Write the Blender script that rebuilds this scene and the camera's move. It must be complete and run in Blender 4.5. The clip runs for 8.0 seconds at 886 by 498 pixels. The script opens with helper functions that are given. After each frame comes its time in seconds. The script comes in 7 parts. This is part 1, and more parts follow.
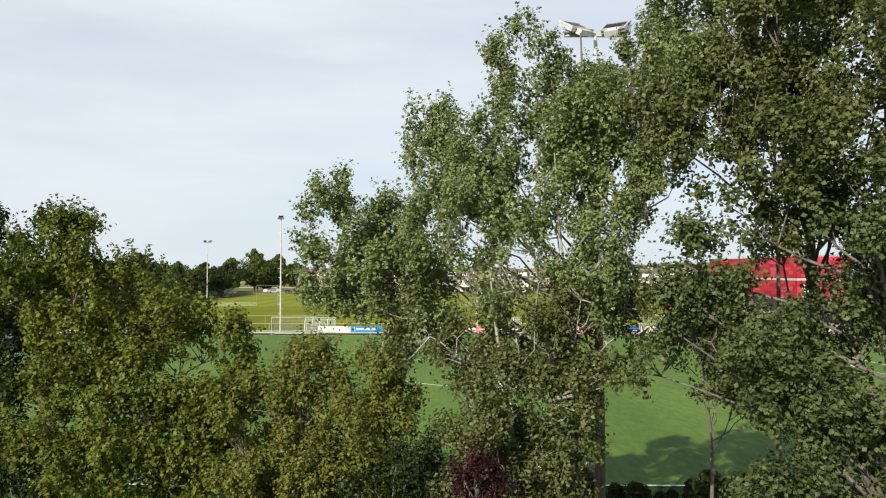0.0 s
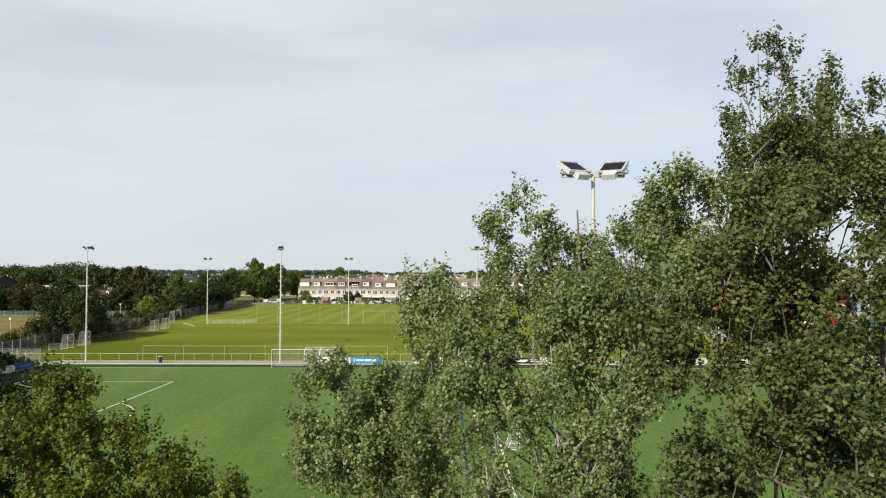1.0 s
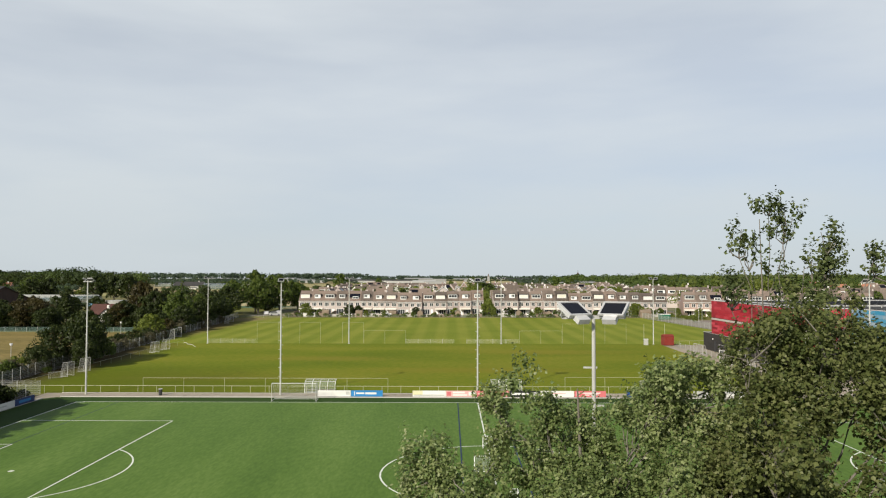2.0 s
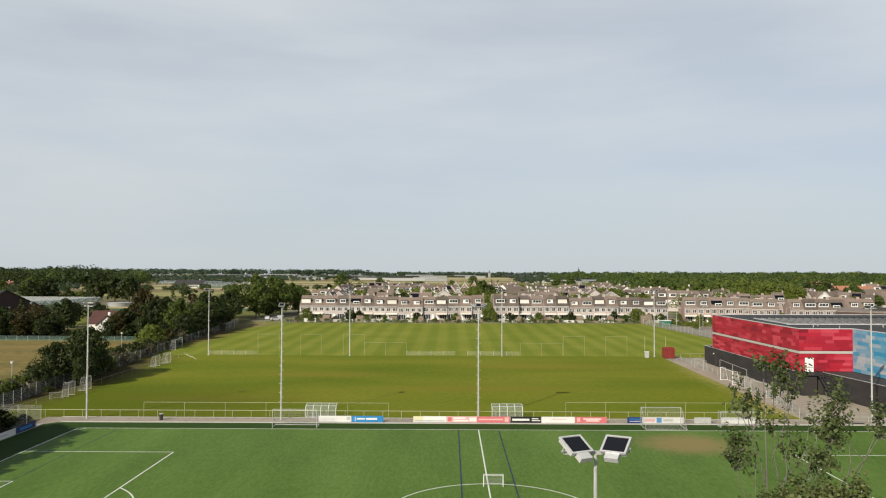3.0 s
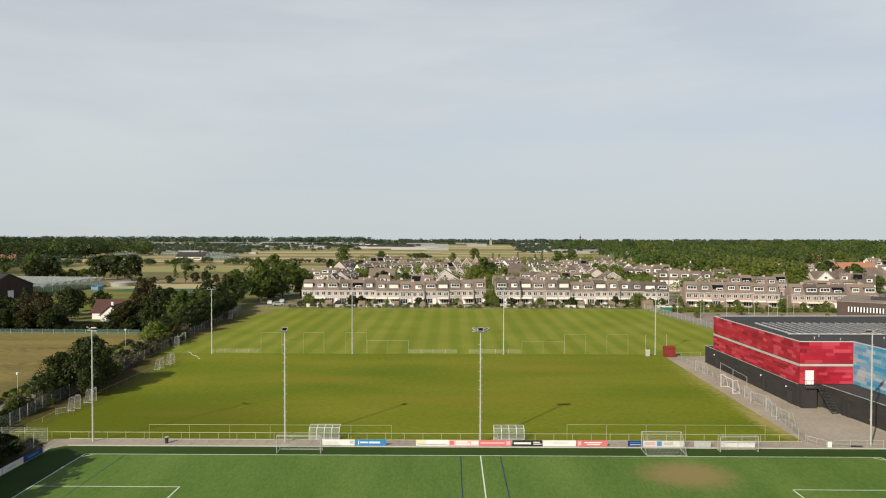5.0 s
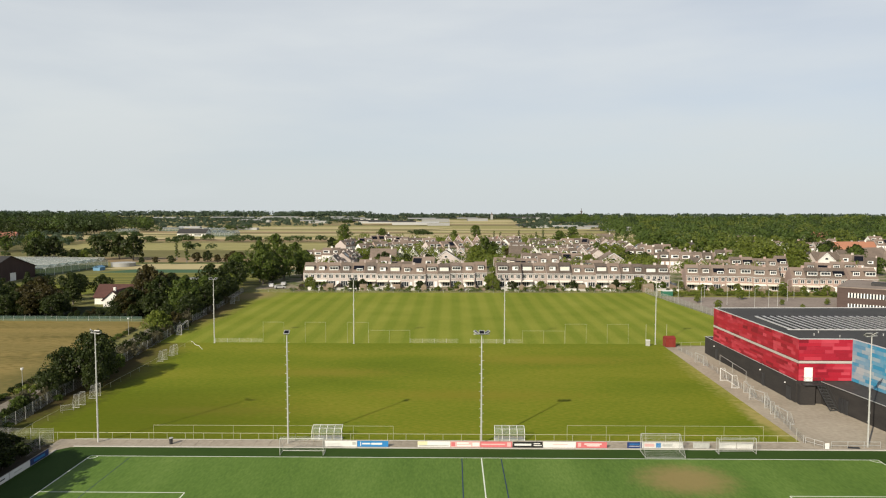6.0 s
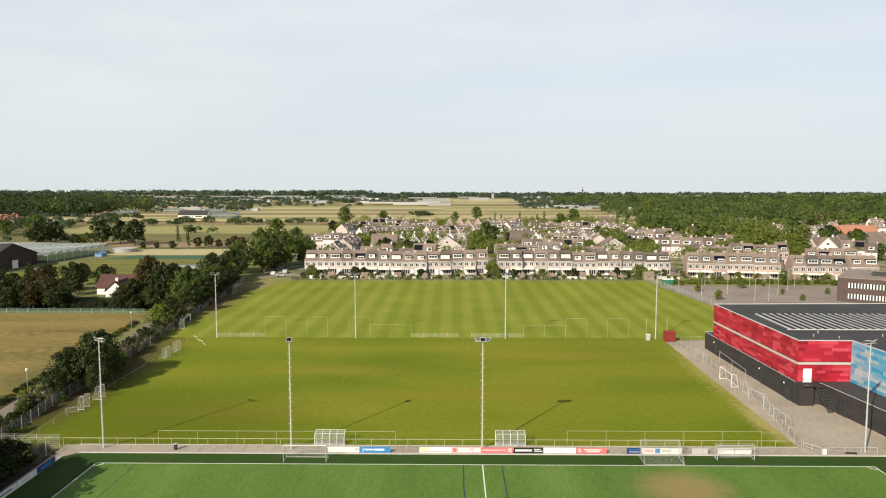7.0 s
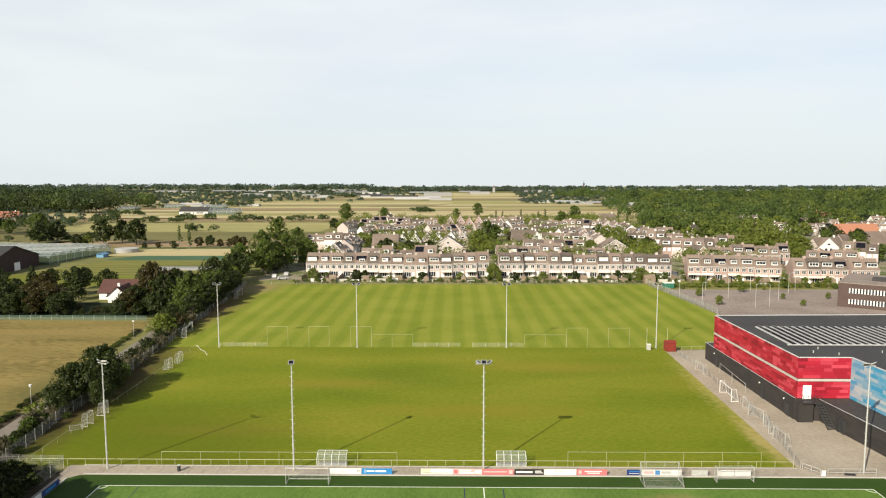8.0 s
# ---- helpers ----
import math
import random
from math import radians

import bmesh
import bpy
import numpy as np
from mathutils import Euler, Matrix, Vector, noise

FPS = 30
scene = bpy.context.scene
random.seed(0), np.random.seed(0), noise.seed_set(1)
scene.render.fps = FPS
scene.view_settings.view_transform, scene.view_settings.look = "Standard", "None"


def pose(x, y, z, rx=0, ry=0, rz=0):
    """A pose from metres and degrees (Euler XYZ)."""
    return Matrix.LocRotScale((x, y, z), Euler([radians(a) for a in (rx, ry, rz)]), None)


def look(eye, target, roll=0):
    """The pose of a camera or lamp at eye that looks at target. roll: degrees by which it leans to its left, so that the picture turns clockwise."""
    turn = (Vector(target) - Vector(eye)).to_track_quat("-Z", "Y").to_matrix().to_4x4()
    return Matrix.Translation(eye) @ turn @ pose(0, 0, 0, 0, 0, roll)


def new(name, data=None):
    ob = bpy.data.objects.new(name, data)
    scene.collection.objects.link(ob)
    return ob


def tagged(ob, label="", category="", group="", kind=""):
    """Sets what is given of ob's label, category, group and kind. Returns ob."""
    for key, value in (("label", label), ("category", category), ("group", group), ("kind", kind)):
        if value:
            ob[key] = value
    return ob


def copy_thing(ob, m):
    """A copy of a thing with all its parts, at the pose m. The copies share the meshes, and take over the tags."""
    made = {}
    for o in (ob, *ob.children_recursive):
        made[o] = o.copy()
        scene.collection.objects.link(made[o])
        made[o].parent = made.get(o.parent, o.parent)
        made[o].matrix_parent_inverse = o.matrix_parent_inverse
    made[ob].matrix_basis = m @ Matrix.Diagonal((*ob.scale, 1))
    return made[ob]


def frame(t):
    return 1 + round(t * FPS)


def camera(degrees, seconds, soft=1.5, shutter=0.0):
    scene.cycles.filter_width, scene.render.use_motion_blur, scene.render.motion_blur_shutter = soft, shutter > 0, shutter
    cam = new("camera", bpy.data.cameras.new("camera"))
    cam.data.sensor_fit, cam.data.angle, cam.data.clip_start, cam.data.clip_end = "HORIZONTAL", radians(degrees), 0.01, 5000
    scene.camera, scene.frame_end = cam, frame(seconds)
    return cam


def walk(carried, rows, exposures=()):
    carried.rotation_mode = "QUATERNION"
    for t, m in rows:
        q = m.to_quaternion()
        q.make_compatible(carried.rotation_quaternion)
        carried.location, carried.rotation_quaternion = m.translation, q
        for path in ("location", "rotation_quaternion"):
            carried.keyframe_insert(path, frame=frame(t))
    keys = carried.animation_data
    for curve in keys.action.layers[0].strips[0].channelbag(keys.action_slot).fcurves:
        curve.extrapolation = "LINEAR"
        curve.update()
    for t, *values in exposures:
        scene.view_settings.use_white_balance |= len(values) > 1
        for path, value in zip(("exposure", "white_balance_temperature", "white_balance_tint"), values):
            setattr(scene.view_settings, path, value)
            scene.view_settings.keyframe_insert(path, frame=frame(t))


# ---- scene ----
# ---------------------------------------------------------------- camera
cam = camera(63.07, 8.0, 1.15)
# seconds, x, y, z, pitch, roll, yaw
PATH = [
    (0.0, 0.072, 0.429, 8.041, 1.826, -0.020, 0.377),
    (0.5, 0.128, 0.364, 10.113, 1.822, -0.019, 0.399),
    (1.0, 0.167, 0.325, 12.170, 1.801, -0.038, 0.423),
    (1.5, 0.190, 0.308, 14.214, 1.859, -0.064, 0.453),
    (2.0, 0.200, 0.310, 16.247, 1.941, -0.076, 0.485),
    (2.2, 0.200, 0.315, 17.058, 2.010, -0.096, 0.497),
    (3.3, 0.176, 0.386, 21.505, 1.237, -0.150, 0.560),
    (3.5, 0.168, 0.405, 22.312, 1.075, -0.150, 0.562),
    (4.0, 0.144, 0.457, 24.330, 0.580, -0.126, 0.584),
    (5.5, 0.058, 0.636, 30.414, -2.486, -0.040, 0.707),
    (6.0, 0.031, 0.694, 32.459, -3.535, -0.050, 0.741),
    (6.5, 0.009, 0.747, 34.519, -4.617, -0.020, 0.770),
    (7.0, -0.006, 0.792, 36.594, -5.345, 0.038, 0.812),
    (7.5, -0.014, 0.826, 38.688, -5.898, 0.090, 0.869),
    (8.0, -0.011, 0.847, 40.804, -5.979, 0.096, 0.893),
]
EXPOSURES = [(0.0, 0.42, 6430, 10), (1.0, 0.28, 6410, 10), (2.2, 0.08, 6430, 10), (3.5, 0.02, 6480, 10), (5.5, 0.08, 6640, 10), (6.5, 0.27, 6670, 10), (8.0, 0.48, 6720, 10)]
walk(cam, [(t, pose(x, y, z, 90 + pitch, roll, yaw)) for t, x, y, z, pitch, roll, yaw in PATH], EXPOSURES)

# ---------------------------------------------------------------- sun and sky
SUN_ELEVATION, SUN_FROM = 30.0, (-14.4, -21.9)  # the sun stands behind the camera, to its left
sun = new("sun", bpy.data.lights.new("sun", "SUN"))
sun.data.energy, sun.data.angle, sun.data.color = 5.0, radians(0.5), (1.0, 0.925, 0.77)
flat = math.hypot(*SUN_FROM)
sun.matrix_world = look((SUN_FROM[0] / flat * 100, SUN_FROM[1] / flat * 100, 100 * math.tan(radians(SUN_ELEVATION))), (0, 0, 0))

world = bpy.data.worlds.new("sky")
scene.world = world
world.use_nodes = True
wn, wl = world.node_tree.nodes, world.node_tree.links
background = wn["Background"]
sky = wn.new("ShaderNodeTexSky")
sky.sky_type, sky.sun_disc = "NISHITA", False
sky.sun_elevation = radians(SUN_ELEVATION)
sky.sun_rotation = math.atan2(SUN_FROM[0], SUN_FROM[1])
sky.air_density, sky.dust_density = 0.6, 1.0
place = wn.new("ShaderNodeTexCoord")
stretch = wn.new("ShaderNodeMapping")
stretch.inputs["Scale"].default_value = (1.0, 1.3, 5.0)
stretch.inputs["Rotation"].default_value = (0.25, 0.35, 0.0)
cloud = wn.new("ShaderNodeTexNoise")
cloud.inputs["Scale"].default_value, cloud.inputs["Detail"].default_value, cloud.inputs["Roughness"].default_value = 1.6, 5.0, 0.5
cover = wn.new("ShaderNodeMapRange")
cover.inputs["From Min"].default_value, cover.inputs["From Max"].default_value = 0.32, 0.68
cover.inputs["To Min"].default_value, cover.inputs["To Max"].default_value = 0.66, 0.98
veil = wn.new("ShaderNodeMix")
veil.data_type = "RGBA"
wl.new(place.outputs["Generated"], stretch.inputs["Vector"])
wl.new(stretch.outputs["Vector"], cloud.inputs["Vector"])
wl.new(cloud.outputs["Fac"], cover.inputs["Value"])
# towards the horizon the veil closes and turns a little bluer
height = wn.new("ShaderNodeSeparateXYZ")
low = wn.new("ShaderNodeMapRange")
low.interpolation_type = "SMOOTHSTEP"
low.inputs["From Min"].default_value, low.inputs["From Max"].default_value = 0.0, 0.28
low.inputs["To Min"].default_value, low.inputs["To Max"].default_value = 0.94, 0.0
most = wn.new("ShaderNodeMath")
most.operation = "MAXIMUM"
tone = wn.new("ShaderNodeMix")  # thin high cloud over the whole sky
tone.data_type = "RGBA"
tone.inputs["A"].default_value, tone.inputs["B"].default_value = (6.8, 7.22, 7.42, 1), (5.6, 6.12, 6.35, 1)
wl.new(place.outputs["Generated"], height.inputs[0])
wl.new(height.outputs["Z"], low.inputs["Value"])
wl.new(low.outputs["Result"], most.inputs[0])
wl.new(cover.outputs["Result"], most.inputs[1])
wl.new(low.outputs["Result"], tone.inputs["Factor"])
wl.new(tone.outputs["Result"], veil.inputs["B"])
# and thins out overhead
zenith = wn.new("ShaderNodeMapRange")
zenith.interpolation_type = "SMOOTHSTEP"
zenith.inputs["From Min"].default_value, zenith.inputs["From Max"].default_value = 0.42, 0.58
zenith.inputs["To Min"].default_value, zenith.inputs["To Max"].default_value = 1.0, 0.08
thin = wn.new("ShaderNodeMath")
thin.operation = "MULTIPLY"
wl.new(height.outputs["Z"], zenith.inputs["Value"])
wl.new(most.outputs[0], thin.inputs[0])
wl.new(zenith.outputs["Result"], thin.inputs[1])
wl.new(thin.outputs[0], veil.inputs["Factor"])
wl.new(sky.outputs["Color"], veil.inputs["A"])
wl.new(veil.outputs["Result"], background.inputs["Color"])
background.inputs["Strength"].default_value = 0.1
# ---------------------------------------------------------------- helpers for building
def part(name, bm, material, parent=None, label="", at=None):
    """Links a bmesh as one mesh object, under a thing or a part."""
    mesh = bpy.data.meshes.new(name)
    bm.to_mesh(mesh)
    bm.free()
    return mesh_part(name, mesh, material, parent, label, at)


def mesh_part(name, mesh, material, parent=None, label="", at=None):
    if material and not mesh.materials:
        mesh.materials.append(material)
    ob = new(name, mesh)
    if parent:
        ob.parent = parent
    if at:
        ob.matrix_basis = at
    if label:
        ob["label"] = label
    return ob


def thing(name, label, category, at=None, group="", kind=""):
    """An Empty at a thing's base, for its parts."""
    ob = tagged(new(name), label, category, group, kind)
    ob.empty_display_size = 0.2
    if at is not None:
        ob.matrix_basis = at
    return ob


def box(bm, x0, x1, y0, y1, z0, z1, m=None):
    v = [bm.verts.new((x, y, z)) for z in (z0, z1) for x, y in ((x0, y0), (x1, y0), (x1, y1), (x0, y1))]
    for f in ((3, 2, 1, 0), (4, 5, 6, 7), (0, 1, 5, 4), (1, 2, 6, 5), (2, 3, 7, 6), (3, 0, 4, 7)):
        bm.faces.new([v[i] for i in f])
    if m is not None:
        bmesh.ops.transform(bm, matrix=m, verts=v)
    return v


def boxed(*args, m=None):
    bm = bmesh.new()
    box(bm, *args, m=m)
    return bm


def tube(bm, points, radii, n=6):
    """A tapered round bar along some points."""
    pts = [Vector(p) for p in points]
    if isinstance(radii, (int, float)):
        radii = [radii] * len(pts)
    rings = []
    for i, p in enumerate(pts):
        d = (pts[min(i + 1, len(pts) - 1)] - pts[max(i - 1, 0)]).normalized()
        a = d.cross(Vector((0, 0, 1)) if abs(d.z) < 0.9 else Vector((0, 1, 0))).normalized()
        b = d.cross(a)
        rings.append([bm.verts.new(p + (a * math.cos(k * math.tau / n) + b * math.sin(k * math.tau / n)) * radii[i]) for k in range(n)])
    for r, s in zip(rings, rings[1:]):
        for k in range(n):
            bm.faces.new((r[k], r[(k + 1) % n], s[(k + 1) % n], s[k]))
    bm.faces.new(rings[0][::-1])
    bm.faces.new(rings[-1])


def tubes(*runs, n=6):
    bm = bmesh.new()
    for points, radii in runs:
        tube(bm, points, radii, n)
    return bm


def prism(outline, z0, z1):
    """A body with a flat outline, from z0 up to z1."""
    bm = bmesh.new()
    low = [bm.verts.new((x, y, z0)) for x, y in outline]
    high = [bm.verts.new((x, y, z1)) for x, y in outline]
    bm.faces.new(low[::-1])
    bm.faces.new(high)
    for i in range(len(outline)):
        j = (i + 1) % len(outline)
        bm.faces.new((low[i], low[j], high[j], high[i]))
    bmesh.ops.recalc_face_normals(bm, faces=bm.faces)
    return bm


def sheet(name, outline, z, material, label, category, kind="structure"):
    """A thin slab of ground with its top at z."""
    ob = part(name, prism(outline, -0.3, z), material)
    return tagged(ob, label, category, kind=kind)


def np_mesh(name, verts, faces):
    """A mesh from arrays; all faces have the same number of corners."""
    verts, faces = np.asarray(verts, np.float32), np.asarray(faces, np.int32)
    mesh = bpy.data.meshes.new(name)
    n, k = faces.shape
    mesh.vertices.add(len(verts))
    mesh.vertices.foreach_set("co", verts.ravel())
    mesh.loops.add(n * k)
    mesh.loops.foreach_set("vertex_index", faces.ravel())
    mesh.polygons.add(n)
    mesh.polygons.foreach_set("loop_start", np.arange(0, n * k, k, dtype=np.int32))
    mesh.update(calc_edges=True)
    mesh.validate()
    return mesh


def strips(runs, width):
    """Flat strands of a net or a wire fence: each run is two points and the way in which it is wide."""
    a = np.array([r[0] for r in runs], float)
    b = np.array([r[1] for r in runs], float)
    w = np.array([r[2] for r in runs], float) * width / 2
    v = np.stack([a - w, a + w, b + w, b - w], 1).reshape(-1, 3)
    return np_mesh("strands", v, np.arange(len(runs) * 4).reshape(-1, 4))


# ---------------------------------------------------------------- materials
def material(name, ramp, rough=0.8, metal=0.0, fine=8.0, coarse=0.6, bump=0.0, island=0.0, piece=0.0, coords="position", stretch=(1, 1, 1), spec=0.4):
    """Colours from a ramp, picked by noise at two scales, and by island or by piece where asked."""
    m = bpy.data.materials.new(name)
    m.use_nodes = True
    n, l = m.node_tree.nodes, m.node_tree.links
    p = n["Principled BSDF"]
    p.inputs["Roughness"].default_value, p.inputs["Metallic"].default_value = rough, metal
    p.inputs["Specular IOR Level"].default_value = spec
    if coords == "position":
        source = n.new("ShaderNodeNewGeometry").outputs["Position"]
    else:
        source = n.new("ShaderNodeTexCoord").outputs["Object"]
    mapping = n.new("ShaderNodeMapping")
    mapping.inputs["Scale"].default_value = stretch
    l.new(source, mapping.inputs["Vector"])
    noises = []
    for scale in (fine, coarse):
        t = n.new("ShaderNodeTexNoise")
        t.inputs["Scale"].default_value, t.inputs["Detail"].default_value = scale, 4.0
        l.new(mapping.outputs["Vector"], t.inputs["Vector"])
        noises.append(t)

    def mixed(a, b, share):
        x = n.new("ShaderNodeMix")
        x.inputs["Factor"].default_value = share
        l.new(a, x.inputs["A"])
        l.new(b, x.inputs["B"])
        return x.outputs["Result"]

    value = mixed(noises[0].outputs["Fac"], noises[1].outputs["Fac"], 0.5)
    spread = n.new("ShaderNodeMapRange")
    spread.inputs["From Min"].default_value, spread.inputs["From Max"].default_value = 0.3, 0.7
    l.new(value, spread.inputs["Value"])
    value = spread.outputs["Result"]
    if island:
        value = mixed(value, n.new("ShaderNodeNewGeometry").outputs["Random Per Island"], island)
    if piece:
        value = mixed(value, n.new("ShaderNodeObjectInfo").outputs["Random"], piece)
    colours = n.new("ShaderNodeValToRGB")
    e = colours.color_ramp.elements
    while len(e) < len(ramp):
        e.new(0.5)
    for k, c in enumerate(ramp):
        e[k].position, e[k].color = k / max(len(ramp) - 1, 1), (*c, 1)
    l.new(value, colours.inputs["Fac"])
    l.new(colours.outputs["Color"], p.inputs["Base Color"])
    if bump:
        b = n.new("ShaderNodeBump")
        b.inputs["Strength"].default_value, b.inputs["Distance"].default_value = bump, 0.02
        l.new(noises[0].outputs["Fac"], b.inputs["Height"])
        l.new(b.outputs["Normal"], p.inputs["Normal"])
    return m


def leafy(name, ramp, glow=0.42, rough=0.5, island=0.6, fine=1.2, coarse=0.35):
    """Foliage: each leaf has its own green, and lets some light through."""
    m = material(name, ramp, rough, fine=fine, coarse=coarse, island=island, spec=0.25)
    n, l = m.node_tree.nodes, m.node_tree.links
    p, out = n["Principled BSDF"], n["Material Output"]
    t = n.new("ShaderNodeBsdfTranslucent")
    colour = p.inputs["Base Color"].links[0].from_socket
    l.new(colour, t.inputs["Color"])
    x = n.new("ShaderNodeMixShader")
    x.inputs["Fac"].default_value = glow
    l.new(p.outputs["BSDF"], x.inputs[1])
    l.new(t.outputs["BSDF"], x.inputs[2])
    l.new(x.outputs["Shader"], out.inputs["Surface"])
    return m


def banded(m, axis, period, light, sharp=0.15, share=0.5, wobble=0.0):
    """Mowing bands across a lawn: grass leaning to and from the viewer, in turn lighter and darker."""
    n, l = m.node_tree.nodes, m.node_tree.links
    p = n["Principled BSDF"]
    colour = p.inputs["Base Color"].links[0].from_socket
    g = n.new("ShaderNodeNewGeometry")
    sep = n.new("ShaderNodeSeparateXYZ")
    l.new(g.outputs["Position"], sep.inputs[0])
    mul = n.new("ShaderNodeMath")
    mul.operation = "MULTIPLY"
    mul.inputs[1].default_value = math.tau / period
    l.new(sep.outputs[axis], mul.inputs[0])
    value = mul.outputs[0]
    if wobble:
        t = n.new("ShaderNodeTexNoise")
        t.inputs["Scale"].default_value = 0.05
        l.new(g.outputs["Position"], t.inputs["Vector"])
        add = n.new("ShaderNodeMath")
        add.operation = "MULTIPLY_ADD"
        add.inputs[1].default_value = wobble
        l.new(t.outputs["Fac"], add.inputs[0])
        l.new(value, add.inputs[2])
        value = add.outputs[0]
    wave = n.new("ShaderNodeMath")
    wave.operation = "SINE"
    l.new(value, wave.inputs[0])
    step = n.new("ShaderNodeMapRange")
    step.inputs["From Min"].default_value, step.inputs["From Max"].default_value = -sharp, sharp
    step.inputs["To Max"].default_value = share
    l.new(wave.outputs[0], step.inputs["Value"])
    x = n.new("ShaderNodeMix")
    x.data_type, x.blend_type = "RGBA", "MULTIPLY"
    x.inputs["B"].default_value = (*light, 1)
    l.new(step.outputs["Result"], x.inputs["Factor"])
    l.new(colour, x.inputs["A"])
    l.new(x.outputs["Result"], p.inputs["Base Color"])
    return m


def worn(m, centre, size, colour, strength=0.9, ragged=0.5):
    """A ragged-edged spot of colour round a place on the ground, for wear and for painted shade."""
    n, l = m.node_tree.nodes, m.node_tree.links
    p = n["Principled BSDF"]
    base = p.inputs["Base Color"].links[0].from_socket
    g = n.new("ShaderNodeNewGeometry")
    shift = n.new("ShaderNodeVectorMath")
    shift.operation = "SUBTRACT"
    shift.inputs[1].default_value = (*centre, 0)
    l.new(g.outputs["Position"], shift.inputs[0])
    squash = n.new("ShaderNodeVectorMath")
    squash.operation = "DIVIDE"
    squash.inputs[1].default_value = (*size, 1)
    l.new(shift.outputs[0], squash.inputs[0])
    length = n.new("ShaderNodeVectorMath")
    length.operation = "LENGTH"
    l.new(squash.outputs[0], length.inputs[0])
    t = n.new("ShaderNodeTexNoise")
    t.inputs["Scale"].default_value, t.inputs["Detail"].default_value = 0.9, 6.0
    l.new(g.outputs["Position"], t.inputs["Vector"])
    add = n.new("ShaderNodeMath")
    add.operation = "MULTIPLY_ADD"
    add.inputs[1].default_value = ragged
    l.new(t.outputs["Fac"], add.inputs[0])
    l.new(length.outputs["Value"], add.inputs[2])
    fade = n.new("ShaderNodeMapRange")
    fade.interpolation_type = "SMOOTHSTEP"
    fade.inputs["From Min"].default_value, fade.inputs["From Max"].default_value = 0.5, 1.25
    fade.inputs["To Min"].default_value, fade.inputs["To Max"].default_value = strength, 0.0
    l.new(add.outputs[0], fade.inputs["Value"])
    x = n.new("ShaderNodeMix")
    x.data_type = "RGBA"
    x.inputs["B"].default_value = (*colour, 1)
    l.new(fade.outputs["Result"], x.inputs["Factor"])
    l.new(base, x.inputs["A"])
    l.new(x.outputs["Result"], p.inputs["Base Color"])
    return m


def glass_like(name, colour=(0.03, 0.035, 0.04)):
    m = bpy.data.materials.new(name)
    m.use_nodes = True
    p = m.node_tree.nodes["Principled BSDF"]
    p.inputs["Base Color"].default_value = (*colour, 1)
    p.inputs["Roughness"].default_value = 0.08
    p.inputs["Specular IOR Level"].default_value = 0.6
    return m


def clear(name, tint=(0.7, 0.76, 0.74), share=0.22):
    """Weathered clear sheet: part glossy, part see-through."""
    m = bpy.data.materials.new(name)
    m.use_nodes = True
    n, l = m.node_tree.nodes, m.node_tree.links
    p, out = n["Principled BSDF"], n["Material Output"]
    p.inputs["Base Color"].default_value = (*tint, 1)
    p.inputs["Roughness"].default_value = 0.2
    t = n.new("ShaderNodeBsdfTransparent")
    t.inputs["Color"].default_value = (0.92, 0.95, 0.93, 1)
    x = n.new("ShaderNodeMixShader")
    x.inputs["Fac"].default_value = share
    l.new(t.outputs[0], x.inputs[1])
    l.new(p.outputs[0], x.inputs[2])
    l.new(x.outputs[0], out.inputs["Surface"])
    return m


M = {}
M["turf"] = material("artificial_turf", [(0.0572, 0.1144, 0.0135), (0.0967, 0.1695, 0.0255), (0.1435, 0.2184, 0.045)], 0.75, fine=4.0, coarse=0.12, stretch=(1, 0.3, 1), bump=0.4, spec=0.2)
M["turf"] = banded(M["turf"], "X", 8.0, (0.93, 0.95, 0.9), 0.3, 1.0, 1.0)
M["turf"] = worn(M["turf"], (27.6, 84.4), (7.8, 6.6), (0.26, 0.19, 0.075), 0.85)
M["turf_edge"] = material("artificial_turf_edge", [(0.026, 0.056, 0.01), (0.04, 0.076, 0.014)], 0.9, fine=4.0, coarse=0.2, bump=0.3, spec=0.1)
M["grass1"] = material("grass_worn", [(0.1002, 0.1377, 0.0105), (0.1573, 0.1835, 0.0162), (0.2364, 0.2155, 0.029)], 0.9, fine=2.2, coarse=0.05, stretch=(0.5, 1.2, 1), bump=0.5, spec=0.04)
M["grass1"] = banded(M["grass1"], "Y", 21.0, (0.9, 0.95, 0.88), 0.8, 1.0, 2.0)
M["grass1"] = worn(M["grass1"], (50.0, 132.0), (7.5, 46.0), (0.37, 0.32, 0.11), 0.75, 0.9)
M["grass1"] = worn(M["grass1"], (47.2, 108.0), (3.4, 17.0), (0.38, 0.3, 0.12), 0.75, 0.8)
# darker green patch over the near left part of the field
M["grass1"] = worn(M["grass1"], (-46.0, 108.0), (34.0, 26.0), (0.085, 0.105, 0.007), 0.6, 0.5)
M["grass1"] = worn(M["grass1"], (20.0, 150.0), (34.0, 9.0), (0.25, 0.195, 0.03), 0.5, 0.9)
M["grass1"] = worn(M["grass1"], (-24.0, 138.0), (26.0, 7.0), (0.24, 0.185, 0.03), 0.45, 0.9)
M["grass1"] = worn(M["grass1"], (4.0, 122.0), (36.0, 7.0), (0.23, 0.178, 0.025), 0.45, 0.9)
M["grass1"] = worn(M["grass1"], (-38.0, 112.0), (24.0, 5.0), (0.17, 0.14, 0.025), 0.35, 0.9)
# brown earth beside the hedge, darkened to carry the hedge's shade
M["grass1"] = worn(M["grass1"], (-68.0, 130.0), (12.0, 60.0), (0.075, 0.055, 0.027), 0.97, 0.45)
